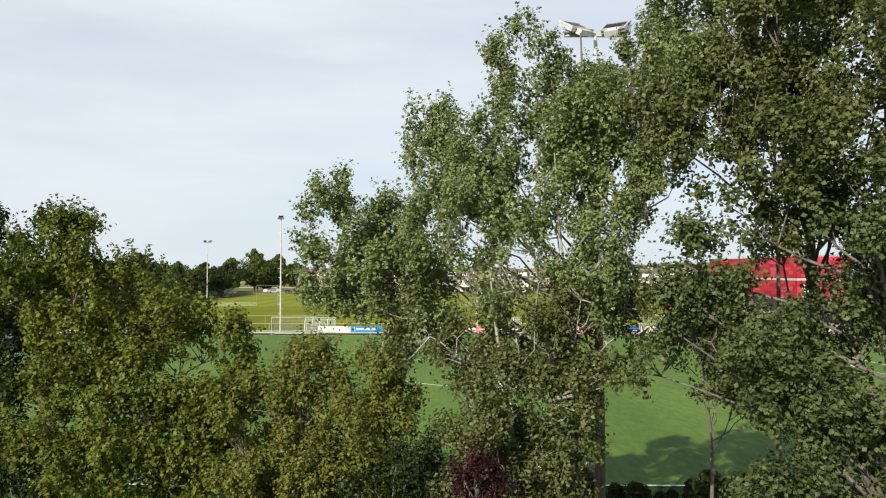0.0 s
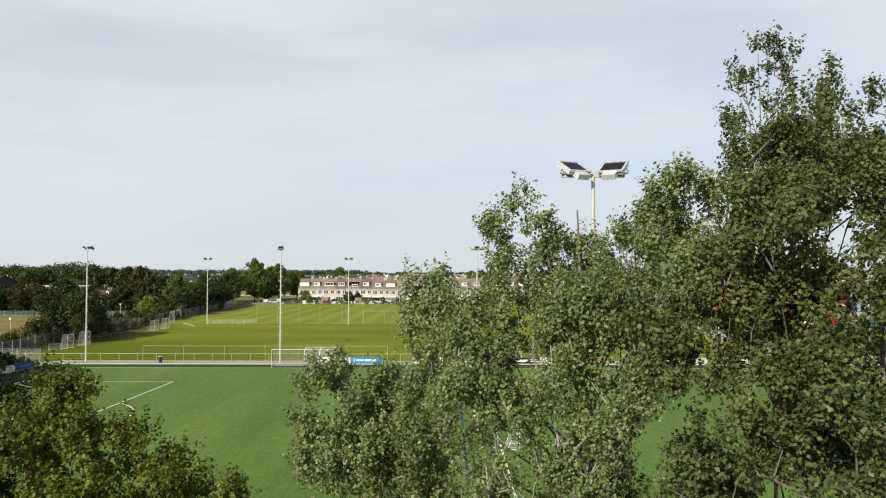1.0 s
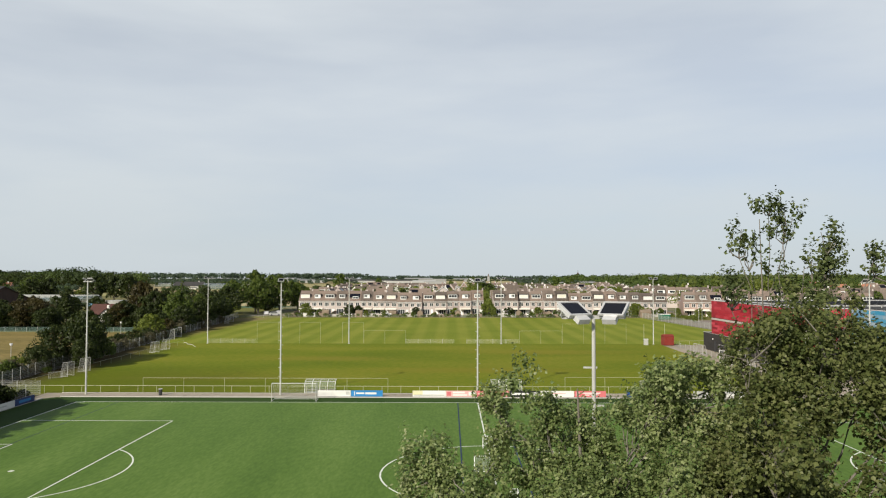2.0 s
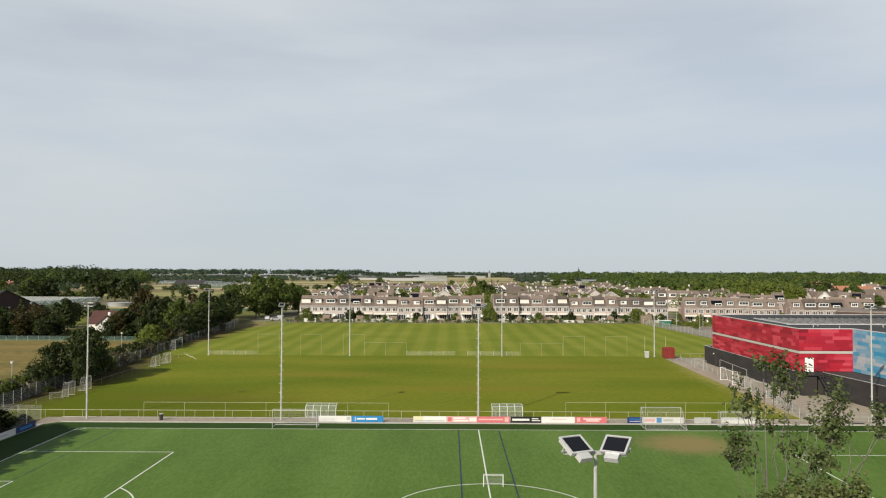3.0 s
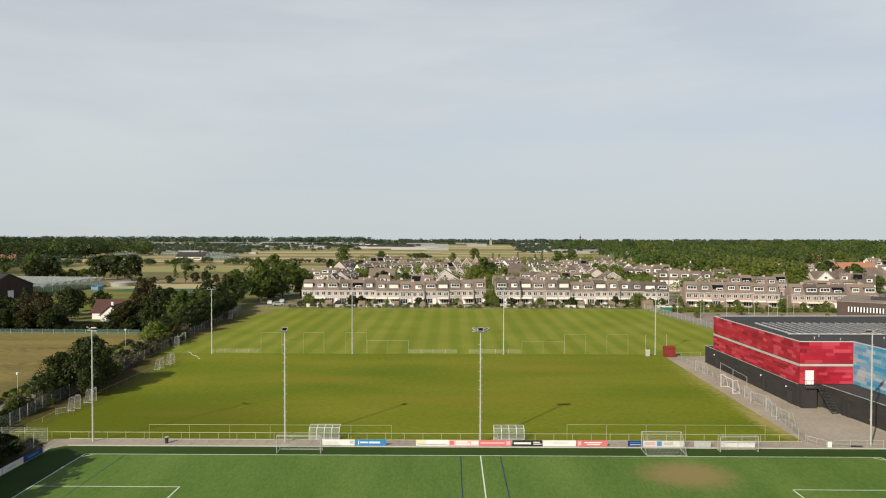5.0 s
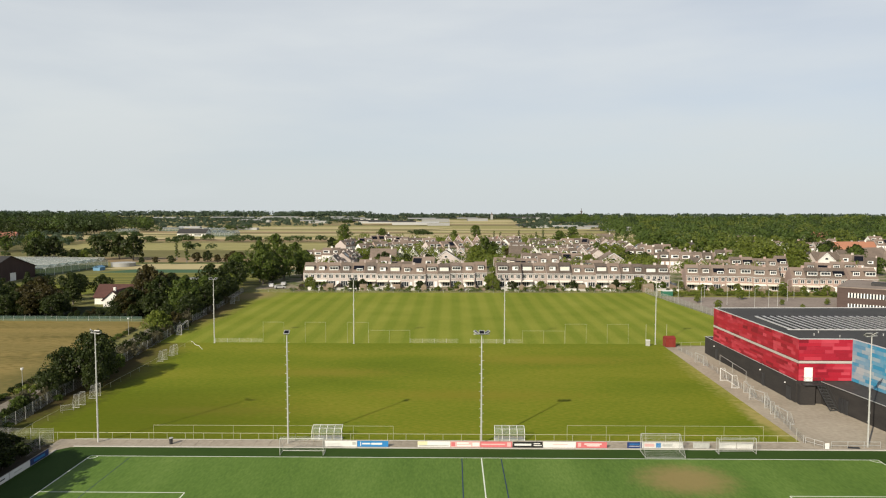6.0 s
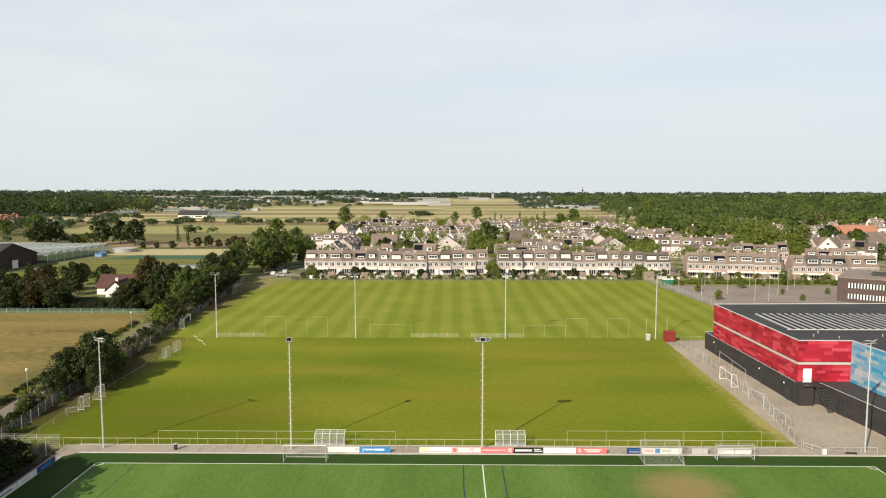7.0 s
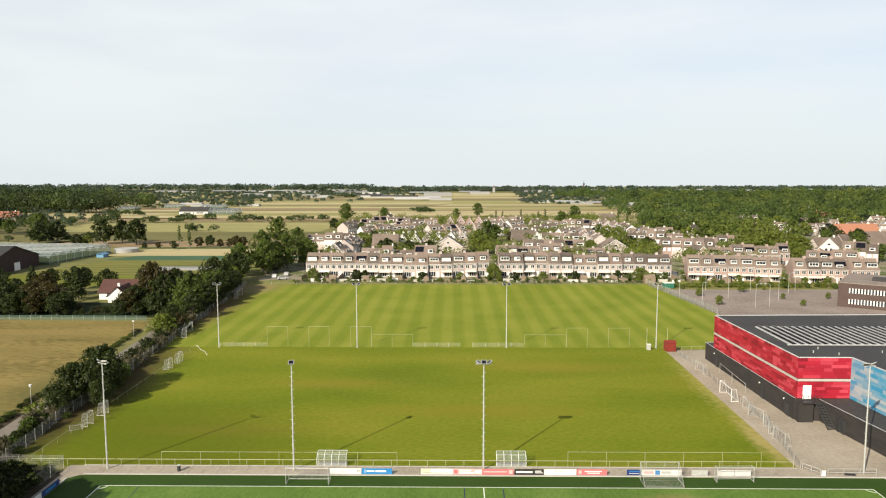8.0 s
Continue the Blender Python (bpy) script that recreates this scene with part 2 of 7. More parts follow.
M["grass2"] = material("grass_mown", [(0.157, 0.1881, 0.0239), (0.2115, 0.2346, 0.034), (0.265, 0.2719, 0.0517)], 0.9, fine=2.2, coarse=0.06, bump=0.5, spec=0.04)
M["grass2"] = banded(M["grass2"], "X", 5.9, (0.8, 0.88, 0.72), 0.6, 1.0, 0.8)
# brown band by the hedge, painted also in place of tree shadows
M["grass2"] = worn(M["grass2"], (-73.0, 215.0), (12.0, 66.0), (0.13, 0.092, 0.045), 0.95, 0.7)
M["grass2"] = worn(M["grass2"], (-71.0, 256.0), (13.0, 20.0), (0.26, 0.2, 0.1), 0.85, 0.6)
M["rough"] = material("rough_grass", [(0.03, 0.05, 0.012), (0.06, 0.08, 0.02), (0.1, 0.1, 0.03)], 0.9, fine=0.7, coarse=0.06, bump=0.5, spec=0.2)
M["farm"] = material("farmland", [(0.085, 0.1, 0.028), (0.17, 0.165, 0.055), (0.26, 0.215, 0.09)], 0.9, fine=0.06, coarse=0.006, stretch=(0.25, 1.6, 1), spec=0.2)
M["hay"] = material("dry_hayfield", [(0.0989, 0.087, 0.019), (0.1582, 0.1226, 0.0316), (0.2532, 0.1899, 0.0617), (0.1938, 0.1464, 0.0411), (0.1345, 0.1147, 0.0261)], 0.9, fine=1.1, coarse=0.07, stretch=(0.4, 1.2, 1), bump=0.4, spec=0.2)
M["hay"] = worn(M["hay"], (-77.0, 136.0), (13.0, 34.0), (0.12, 0.11, 0.03), 0.85, 0.8)
M["hay"] = banded(M["hay"], "Y", 15.0, (0.86, 0.88, 0.84), 0.6, 1.0, 6.0)
M["path"] = material("gravel_path", [(0.15, 0.13, 0.105), (0.24, 0.21, 0.17)], 0.9, fine=1.5, coarse=0.15)
# Ground colour kept very dark to stand for shade beneath the crowns.
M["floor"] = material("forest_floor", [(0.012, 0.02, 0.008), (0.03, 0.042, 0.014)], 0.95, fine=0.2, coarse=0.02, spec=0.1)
M["crop"] = material("green_crop", [(0.05, 0.085, 0.02), (0.1, 0.13, 0.03)], 0.9, fine=0.3, coarse=0.03, stretch=(0.2, 2, 1), spec=0.2)
M["stubble"] = material("stubble_field", [(0.3472, 0.2934, 0.1512), (0.4816, 0.4088, 0.224)], 0.9, fine=0.2, coarse=0.02, stretch=(0.2, 2, 1), spec=0.2)
M["meadow"] = material("meadow_grass", [(0.12, 0.135, 0.02), (0.165, 0.175, 0.03)], 0.9, fine=0.4, coarse=0.05, spec=0.1)
M["rows"] = banded(material("vegetable_rows", [(0.0675, 0.0877, 0.0254), (0.1266, 0.135, 0.0371)], 0.9, fine=0.5, coarse=0.05, stretch=(0.3, 1.5, 1), spec=0.1), "Y", 6.8, (2.1, 1.7, 1.5), 0.4, 1.0)
M["teal"] = material("leek_rows", [(0.045, 0.1, 0.055), (0.075, 0.135, 0.075)], 0.9, fine=0.4, coarse=0.05, stretch=(0.15, 2, 1), spec=0.1)
M["olive"] = material("dry_grass", [(0.1375, 0.1265, 0.0572), (0.209, 0.1848, 0.0858), (0.2915, 0.2486, 0.1188)], 0.9, fine=0.4, coarse=0.015, stretch=(0.3, 1.8, 1), spec=0.1)
M["fallow"] = material("weedy_fallow", [(0.0978, 0.0978, 0.0368), (0.1552, 0.1437, 0.0575), (0.2242, 0.1932, 0.0862)], 0.9, fine=0.5, coarse=0.02, stretch=(0.3, 1.8, 1), spec=0.1)
M["yellow"] = material("yellow_green_crop", [(0.2072, 0.2016, 0.0762), (0.2934, 0.271, 0.112), (0.3752, 0.336, 0.1624)], 0.9, fine=0.4, coarse=0.015, stretch=(0.3, 1.8, 1), spec=0.1)
M["verge"] = material("verge_grass", [(0.1035, 0.1207, 0.0287), (0.184, 0.184, 0.0517), (0.276, 0.2415, 0.0978)], 0.9, fine=0.5, coarse=0.08, bump=0.4, spec=0.1)
M["gardens"] = material("garden_ground", [(0.045, 0.075, 0.021), (0.09, 0.12, 0.033), (0.3, 0.255, 0.195), (0.09, 0.12, 0.036)], 0.9, fine=0.3, coarse=0.08, spec=0.1)
M["soil"] = material("bare_soil", [(0.21, 0.15, 0.08), (0.3, 0.22, 0.12)], 0.95, fine=0.3, coarse=0.03, stretch=(0.3, 1.5, 1), spec=0.2)
# Soil colour darkened to include the shade of hedge and corner trees.
M["earth"] = material("shade_dark_earth", [(0.0273, 0.0234, 0.014), (0.0546, 0.0429, 0.025), (0.0858, 0.0663, 0.039)], 0.95, fine=0.8, coarse=0.1, bump=0.4, spec=0.2)
M["paving"] = material("concrete_paving", [(0.2464, 0.2119, 0.16), (0.336, 0.2889, 0.225), (0.4144, 0.3585, 0.28)], 0.85, fine=1.6, coarse=0.12, bump=0.2)
M["kerb"] = material("concrete_kerb", [(0.38, 0.36, 0.33), (0.5, 0.48, 0.44)], 0.85, fine=2.0, coarse=0.2)
M["asphalt"] = material("asphalt", [(0.09, 0.085, 0.08), (0.16, 0.15, 0.14)], 0.9, fine=1.5, coarse=0.08)
M["brickpave"] = material("car_park_bricks", [(0.15, 0.118, 0.098), (0.24, 0.195, 0.165), (0.31, 0.26, 0.225)], 0.9, fine=1.0, coarse=0.09)
M["line"] = material("white_line", [(0.62, 0.66, 0.55), (0.78, 0.8, 0.72)], 0.8, fine=3.0, coarse=0.3)
M["blueline"] = material("blue_line", [(0.01, 0.022, 0.062), (0.018, 0.04, 0.11)], 0.8, fine=3.0, coarse=0.3)
M["steel"] = material("galvanised_steel", [(0.42, 0.42, 0.4), (0.6, 0.6, 0.57)], 0.5, 0.35, fine=4, coarse=0.5)
M["rail"] = material("weathered_rail", [(0.3444, 0.3526, 0.225), (0.4756, 0.4674, 0.315)], 0.6, 0.2, fine=4, coarse=0.4)
M["white"] = material("white_paint", [(0.68, 0.68, 0.66), (0.82, 0.82, 0.8)], 0.5, fine=3, coarse=0.4)
M["net"] = material("white_net", [(0.3, 0.3, 0.29), (0.42, 0.42, 0.4)], 0.8)
M["greenwire"] = material("green_fence_wire", [(0.07, 0.13, 0.11), (0.12, 0.19, 0.16)], 0.6)
M["wire"] = material("fence_wire", [(0.3, 0.31, 0.29), (0.42, 0.42, 0.4)], 0.6, 0.3)
M["lampglass"] = glass_like("dark_lamp_glass", (0.012, 0.012, 0.014))
M["lampdark"] = material("dark_lamp_housing", [(0.06, 0.06, 0.062), (0.13, 0.13, 0.13)], 0.5, 0.2)
M["lamphouse"] = material("lamp_housing", [(0.5, 0.5, 0.5), (0.68, 0.68, 0.67)], 0.4, 0.3)
M["glass"] = glass_like("window_glass")
M["plexi"] = clear("plexiglass", (0.5, 0.55, 0.53), 0.2)
M["greenhouse"] = clear("greenhouse_glass", (0.25, 0.29, 0.3), 0.34)
M["red"] = material("red_panels", [(0.15, 0.003, 0.011), (0.26, 0.006, 0.018), (0.36, 0.01, 0.026), (0.3, 0.009, 0.024), (0.48, 0.05, 0.075), (0.36, 0.01, 0.026)], 0.55, fine=1.0, coarse=0.1, piece=0.92)
M["blue"] = material("blue_panels", [(0.015, 0.2, 0.36), (0.3, 0.35, 0.38), (0.025, 0.24, 0.4), (0.34, 0.38, 0.4), (0.02, 0.22, 0.38), (0.3, 0.36, 0.39)], 0.55, fine=1.0, coarse=0.1, piece=0.92)
M["band"] = material("pale_band", [(0.3825, 0.34, 0.3145), (0.4675, 0.425, 0.391)], 0.7)
M["darkbrick"] = material("dark_brick", [(0.0136, 0.0124, 0.0124), (0.0279, 0.0248, 0.0236), (0.0403, 0.0347, 0.0322)], 0.85, fine=4.0, coarse=0.3, stretch=(1, 1, 4), bump=0.3)
M["brownbrick"] = material("brown_brick", [(0.0595, 0.0382, 0.034), (0.0935, 0.0638, 0.0553)], 0.85, fine=4.0, coarse=0.3, stretch=(1, 1, 4), bump=0.3)
M["roofing"] = material("bitumen_roofing", [(0.0252, 0.0245, 0.0245), (0.0396, 0.0382, 0.0374), (0.0612, 0.0576, 0.0562)], 0.8, fine=1.5, coarse=0.1)
M["solar"] = glass_like("solar_cells", (0.008, 0.008, 0.011))
M["solarback"] = material("solar_mount", [(0.5, 0.5, 0.5), (0.68, 0.68, 0.68)], 0.45, 0.3)
M["black"] = material("black_metal", [(0.02, 0.02, 0.022), (0.04, 0.04, 0.042)], 0.6)
M["barn"] = material("dark_barn_cladding", [(0.03, 0.016, 0.014), (0.055, 0.03, 0.026)], 0.85, fine=2, coarse=0.3, stretch=(2, 2, 0.3))
M["redshed"] = material("red_container_paint", [(0.165, 0.021, 0.0154), (0.24, 0.035, 0.0245)], 0.6)
M["brickA"] = material("pale_brick", [(0.28, 0.235, 0.22), (0.4, 0.34, 0.315), (0.5, 0.44, 0.41), (0.36, 0.3, 0.275), (0.58, 0.53, 0.5)], 0.9, fine=1.5, coarse=0.2, piece=0.8)
M["brickB"] = material("red_brick", [(0.3, 0.215, 0.185), (0.42, 0.315, 0.275)], 0.9, fine=1.5, coarse=0.2, piece=0.4)
M["tileA"] = material("brown_roof_tiles", [(0.0637, 0.0515, 0.0427), (0.1204, 0.0947, 0.0778), (0.2124, 0.1628, 0.1322), (0.1628, 0.1169, 0.0907)], 0.85, fine=1.2, coarse=0.15, piece=0.65)
M["tileB"] = material("red_roof_tiles", [(0.22, 0.088, 0.0605), (0.352, 0.154, 0.11)], 0.85, fine=1.2, coarse=0.15, piece=0.4)
M["tileD"] = material("dark_red_roof_tiles", [(0.055, 0.024, 0.02), (0.1, 0.045, 0.036)], 0.85, fine=1.2, coarse=0.15)
M["tileC"] = material("orange_roof_tiles", [(0.27, 0.115, 0.07), (0.37, 0.17, 0.105)], 0.85, fine=1.2, coarse=0.15, piece=0.4)
M["render"] = material("white_render", [(0.6, 0.58, 0.54), (0.76, 0.74, 0.7)], 0.8, fine=1.5, coarse=0.2)
M["awning"] = material("cream_awning", [(0.66, 0.6, 0.5), (0.82, 0.79, 0.73)], 0.8, piece=0.7)
M["timber"] = material("weathered_timber", [(0.16, 0.12, 0.085), (0.28, 0.22, 0.16)], 0.9, fine=4, coarse=0.4)
M["bark"] = material("grey_bark", [(0.07, 0.06, 0.05), (0.14, 0.125, 0.105), (0.2, 0.185, 0.16)], 0.9, fine=14, coarse=2.0, stretch=(1, 1, 0.3), bump=0.6)
M["birch"] = material("pale_bark", [(0.14, 0.13, 0.11), (0.28, 0.265, 0.235), (0.4, 0.38, 0.35)], 0.85, fine=10, coarse=2.0, stretch=(1, 1, 2.5), bump=0.4)
# Palest stop: pale leaf undersides, plus sun glints put into the colour.
M["poplar"] = leafy("poplar_leaves", [(0.0744, 0.1087, 0.0393), (0.1416, 0.1932, 0.0629), (0.24, 0.2857, 0.1087), (0.408, 0.4255, 0.2489)], rough=0.42)
M["poplar2"] = leafy("poplar_leaves_warm", [(0.0455, 0.0644, 0.0195), (0.091, 0.1148, 0.0333), (0.1583, 0.1761, 0.0586), (0.282, 0.287, 0.1436)])
# Darker copy of the poplar leaf; shade of the lower crowns is in it.
M["poplar3"] = leafy("poplar_leaves_shaded", [(0.0376, 0.0563, 0.0207), (0.0732, 0.1008, 0.0321), (0.1267, 0.1553, 0.054), (0.2225, 0.2423, 0.1205)])
M["maple"] = leafy("maple_leaves", [(0.042, 0.0672, 0.012), (0.0936, 0.1248, 0.018), (0.168, 0.192, 0.0264), (0.252, 0.258, 0.048)])
M["rust"] = leafy("maple_leaves_turning", [(0.0607, 0.0835, 0.0152), (0.1201, 0.1429, 0.0253), (0.1898, 0.1973, 0.038), (0.2404, 0.2213, 0.0569)])
M["purple"] = leafy("purple_leaves", [(0.02, 0.008, 0.01), (0.05, 0.014, 0.018), (0.08, 0.025, 0.025)])
# Dark leaf green, taken darker still for the hedge trees' shaded sides.
M["darkleaf"] = leafy("dark_shaded_tree_leaves", [(0.0139, 0.0237, 0.0059), (0.0324, 0.0474, 0.0099), (0.0667, 0.0845, 0.0168)])
M["midleaf"] = leafy("mid_tree_leaves", [(0.0375, 0.0672, 0.0132), (0.0825, 0.12, 0.0216), (0.1475, 0.18, 0.0324)])
M["limeleaf"] = leafy("light_tree_leaves", [(0.069, 0.1008, 0.0165), (0.138, 0.1736, 0.0275), (0.207, 0.2296, 0.0396)])
M["woodleaf"] = leafy("woodland_leaves", [(0.0522, 0.0854, 0.0195), (0.0811, 0.122, 0.0268), (0.1217, 0.1647, 0.0366)], island=0.06, fine=0.09, coarse=0.05)
# Darkened copy of the woodland leaf, with shade in its colour.
M["woodshade"] = leafy("shaded_woodland_leaves", [(0.025, 0.0425, 0.0137), (0.0425, 0.0663, 0.02), (0.0625, 0.09, 0.025)], island=0.06, fine=0.09, coarse=0.05)
M["woodlight"] = leafy("light_woodland_leaves", [(0.0935, 0.1265, 0.0251), (0.1309, 0.1619, 0.0314), (0.173, 0.2024, 0.0418)], island=0.06, fine=0.09, coarse=0.05)
M["wooddark"] = leafy("dark_woodland_leaves", [(0.0338, 0.0572, 0.0156), (0.0546, 0.0832, 0.0221), (0.078, 0.1092, 0.0273)], island=0.06, fine=0.09, coarse=0.05)
# Leaf green paled towards blue-grey, so distance haze is in the colour.
M["hazeleaf"] = leafy("hazed_distant_leaves", [(0.0455, 0.0715, 0.0425), (0.0715, 0.104, 0.0625), (0.0975, 0.13, 0.0813)], island=0.3, fine=0.1, coarse=0.01)
M["brownleaf"] = leafy("brownish_tree_leaves", [(0.024, 0.0208, 0.0064), (0.0496, 0.0416, 0.0112), (0.088, 0.072, 0.0208)])
M["dryleaf"] = leafy("dry_hedge_leaves", [(0.0595, 0.0553, 0.0255), (0.1105, 0.102, 0.0553), (0.17, 0.153, 0.0935)])
M["sign_white"] = material("white_board", [(0.62, 0.61, 0.58), (0.74, 0.73, 0.7)], 0.5, fine=1, coarse=0.3)
M["sign_blue"] = material("blue_board", [(0.02, 0.17, 0.42), (0.03, 0.22, 0.5)], 0.5)
M["tarp"] = material("blue_tarpaulin", [(0.08, 0.2, 0.34), (0.14, 0.28, 0.42)], 0.6)
M["sign_navy"] = material("navy_board", [(0.012, 0.03, 0.12), (0.02, 0.045, 0.16)], 0.5)
M["sign_red"] = material("red_board", [(0.5, 0.12, 0.13), (0.6, 0.17, 0.18)], 0.5)
M["sign_pink"] = material("pink_board", [(0.62, 0.34, 0.33), (0.72, 0.44, 0.42)], 0.5)
M["sign_black"] = material("black_board", [(0.012, 0.012, 0.012), (0.02, 0.02, 0.02)], 0.5)
M["sign_yellow"] = material("yellow_board", [(0.62, 0.58, 0.36), (0.7, 0.66, 0.44)], 0.5)
M["skip"] = material("green_container_paint", [(0.02, 0.12, 0.075), (0.035, 0.16, 0.1)], 0.6)
M["sheeting"] = material("white_sheeting", [(0.2, 0.2, 0.2), (0.32, 0.32, 0.31), (0.48, 0.48, 0.47)], 0.7, piece=0.8)
M["carpaint"] = material("car_paint", [(0.02, 0.03, 0.05), (0.5, 0.5, 0.5), (0.7, 0.7, 0.7)], 0.3, piece=0.95)
M["rubber"] = material("rubber", [(0.015, 0.015, 0.015), (0.03, 0.03, 0.03)], 0.9)
# ---------------------------------------------------------------- ground
PX, PL, FAR_LINE, HALF = 3.8, 50.31, 91.26, 31.81  # the pitch: middle, half length, far touchline, half width
PY = FAR_LINE - HALF

tagged(part("ground", prism([(-3600, -600), (3600, -600), (3600, 2220), (-3600, 2220)], -2.0, 0.0), M["farm"]),
       "flat farmland in green and straw-coloured strips reaching the horizon", "ground", kind="structure")
sheet("lawn", [(-140, -60), (140, -60), (140, 97), (-53.5, 97), (-53.5, 30), (-140, 30)], 0.03, M["rough"], "rough grass and undergrowth beneath the near trees", "grass")
sheet("pitch_edge", [(-52.2, 22.5), (57.6, 22.5), (57.6, 94.9), (-50.6, 94.9), (-52.2, 93.5)], 0.06, M["turf_edge"], "dark green artificial turf margin round the pitch", "turf")
sheet("pitch", [(PX - PL, PY - HALF), (PX + PL, PY - HALF), (PX + PL, FAR_LINE), (PX - PL, FAR_LINE)], 0.09, M["turf"], "green artificial turf football pitch with a sandy worn patch", "turf")
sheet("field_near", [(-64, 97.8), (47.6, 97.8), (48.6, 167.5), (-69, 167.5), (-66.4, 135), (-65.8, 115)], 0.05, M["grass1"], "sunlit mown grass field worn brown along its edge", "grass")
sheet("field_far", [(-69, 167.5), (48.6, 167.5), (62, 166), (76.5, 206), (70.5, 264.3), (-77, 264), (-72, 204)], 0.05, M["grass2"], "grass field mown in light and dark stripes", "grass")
sheet("verge_west", [(-140, 30), (-53.7, 30), (-53.7, 95.5), (-64, 97.6), (-66.4, 135), (-69, 167.5), (-72, 204), (-77, 267), (-86, 267), (-80, 200), (-73, 120), (-140, 114)], 0.035, M["earth"], "earth beneath the corner trees, darkened to look shaded", "ground")
sheet("pavement_strip", [(-51.2, 94.9), (58, 94.9), (58, 97.8), (-51.9, 97.8)], 0.1, M["paving"], "grey concrete slab strip behind the pitch", "pavement")
sheet("pavement_west", [(-53.6, 24), (-52.2, 24), (-52.2, 93.4), (-50.6, 94.9), (-51.9, 97.8), (-53.6, 95.5)], 0.093, M["paving"], "grey concrete slab strip behind the goal line", "pavement")
sheet("pavement_corner", [(-54, 95), (-50.4, 94.6), (-51, 97.9), (-54, 97.9)], 0.085, M["paving"], "grey concrete paving at the pitch corner", "pavement")
sheet("pavement_east", [(47.6, 97.8), (58, 97.8), (58, 22), (130, 22), (130, 168), (62, 166), (48.6, 164.5)], 0.08, M["paving"], "pale grey paved yard beside the sports hall", "pavement")
sheet("cycle_path", [(-71.6, 100), (-68.8, 100), (-70.4, 114), (-75.2, 176), (-78.2, 196), (-80.8, 196), (-77.8, 176), (-73.0, 114)], 0.06, M["path"], "narrow grey-brown cycle path", "path")
sheet("car_park", [(77, 206), (140, 206), (140, 253.5), (74, 253.5)], 0.05, M["brickpave"], "brown-grey brick-paved car park with long shadows", "car park")
sheet("hayfield", [(-210, 118), (-74.6, 116), (-81.5, 180), (-84.5, 197), (-210, 199)], 0.05, M["hay"], "dry straw-coloured hayfield with mown lines", "field")
for k, (x0, x1, y0, y1, skew, mat, text) in enumerate((
    (-178, -104, 257, 289, 14, "meadow", "bright green meadow behind the cottage"),
    (-164, -74, 290.5, 338, 14, "rows", "dark green vegetable field in rows"),
    (-158, -76, 340, 357, 10, "teal", "blue-green leek field"),
    (-166, -70, 358, 391, 10, "stubble", "pale stubble field"),
    (-176, -72, 392, 400, 10, "crop", "weedy green headland"),
    (-240, -74, 401, 437, 12, "soil", "bare sandy brown field"),
    (-320, -84, 438, 507, 20, "fallow", "dry olive-brown grass field"),
    (-330, -88, 509, 600, 24, "yellow", "yellow-green crop strip"),
    (-330, -232, 396, 436, 10, "fallow", "dry olive-brown grass field"),
    (-360, -196, 602, 640, 14, "crop", "dark green crop field"),
    (-330, -214, 655, 700, 14, "fallow", "dry olive-brown grass field"),
    (-420, -300, 470, 600, 20, "fallow", "weedy rough field by the farm"),
)):
    sheet("farm_strip", [(x0 - skew, y0), (x1 - skew * 0.3, y0), (x1, y1), (x0, y1)], 0.03 + 0.004 * (k % 3), M[mat], text, "field")
rng_farm = random.Random(21)
y, k = 602.0, 0
STRIP_TEXT = {"stubble": "straw-coloured stubble strip", "olive": "dry olive-brown grass strip", "yellow": "yellow-green crop strip", "soil": "bare sandy soil strip", "crop": "green crop strip"}
while y < 1500:  # long narrow strips of farmland on towards the horizon
    deep = rng_farm.uniform(22, 50) * (1 + (y - 600) / 900)
    x = -560 - rng_farm.uniform(0, 200)
    while x < 330:
        wide = rng_farm.uniform(160, 420)
        mat = rng_farm.choice(("stubble", "yellow", "olive", "stubble", "yellow", "stubble", "soil", "olive"))
        sheet("farm_strip", [(x - 20, y), (min(x + wide, 340) - 22, y), (min(x + wide, 340) - 2, y + deep - 1.5), (x, y + deep - 1.5)], 0.03 + 0.004 * (k % 3), M[mat], STRIP_TEXT[mat] + " on the open farmland", "field")
        x += wide
        k += 1
    y += deep

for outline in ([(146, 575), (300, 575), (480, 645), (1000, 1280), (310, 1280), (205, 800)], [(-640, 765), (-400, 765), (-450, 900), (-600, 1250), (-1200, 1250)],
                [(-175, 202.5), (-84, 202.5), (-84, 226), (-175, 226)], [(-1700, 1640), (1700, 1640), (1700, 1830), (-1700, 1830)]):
    sheet("forest_floor", outline, 0.05, M["floor"], "ground under the trees with shade put into its dark colour", "ground")
sheet("verge_gardens", [(-77, 264.6), (70, 265), (74.5, 254.2), (165, 254.2), (165, 274), (-77, 274)], 0.03, M["verge"], "olive rough grass before the gardens", "grass")
sheet("town_ground", [(-76, 274.5), (330, 274.5), (330, 640), (-60, 600), (-82, 420)], 0.025, M["gardens"], "patchy green garden ground and paving between the houses", "ground")


def stroke(name, a, b, width, mat, z=0.1, parent=None):
    """A painted line on the turf."""
    a, b = Vector((*a, 0)), Vector((*b, 0))
    d = (b - a).normalized()
    s = Vector((-d.y, d.x, 0)) * width / 2
    bm = bmesh.new()
    bm.faces.new([bm.verts.new(p + Vector((0, 0, z))) for p in (a - s, b - s, b + s, a + s)])
    return part(name, bm, mat, parent)


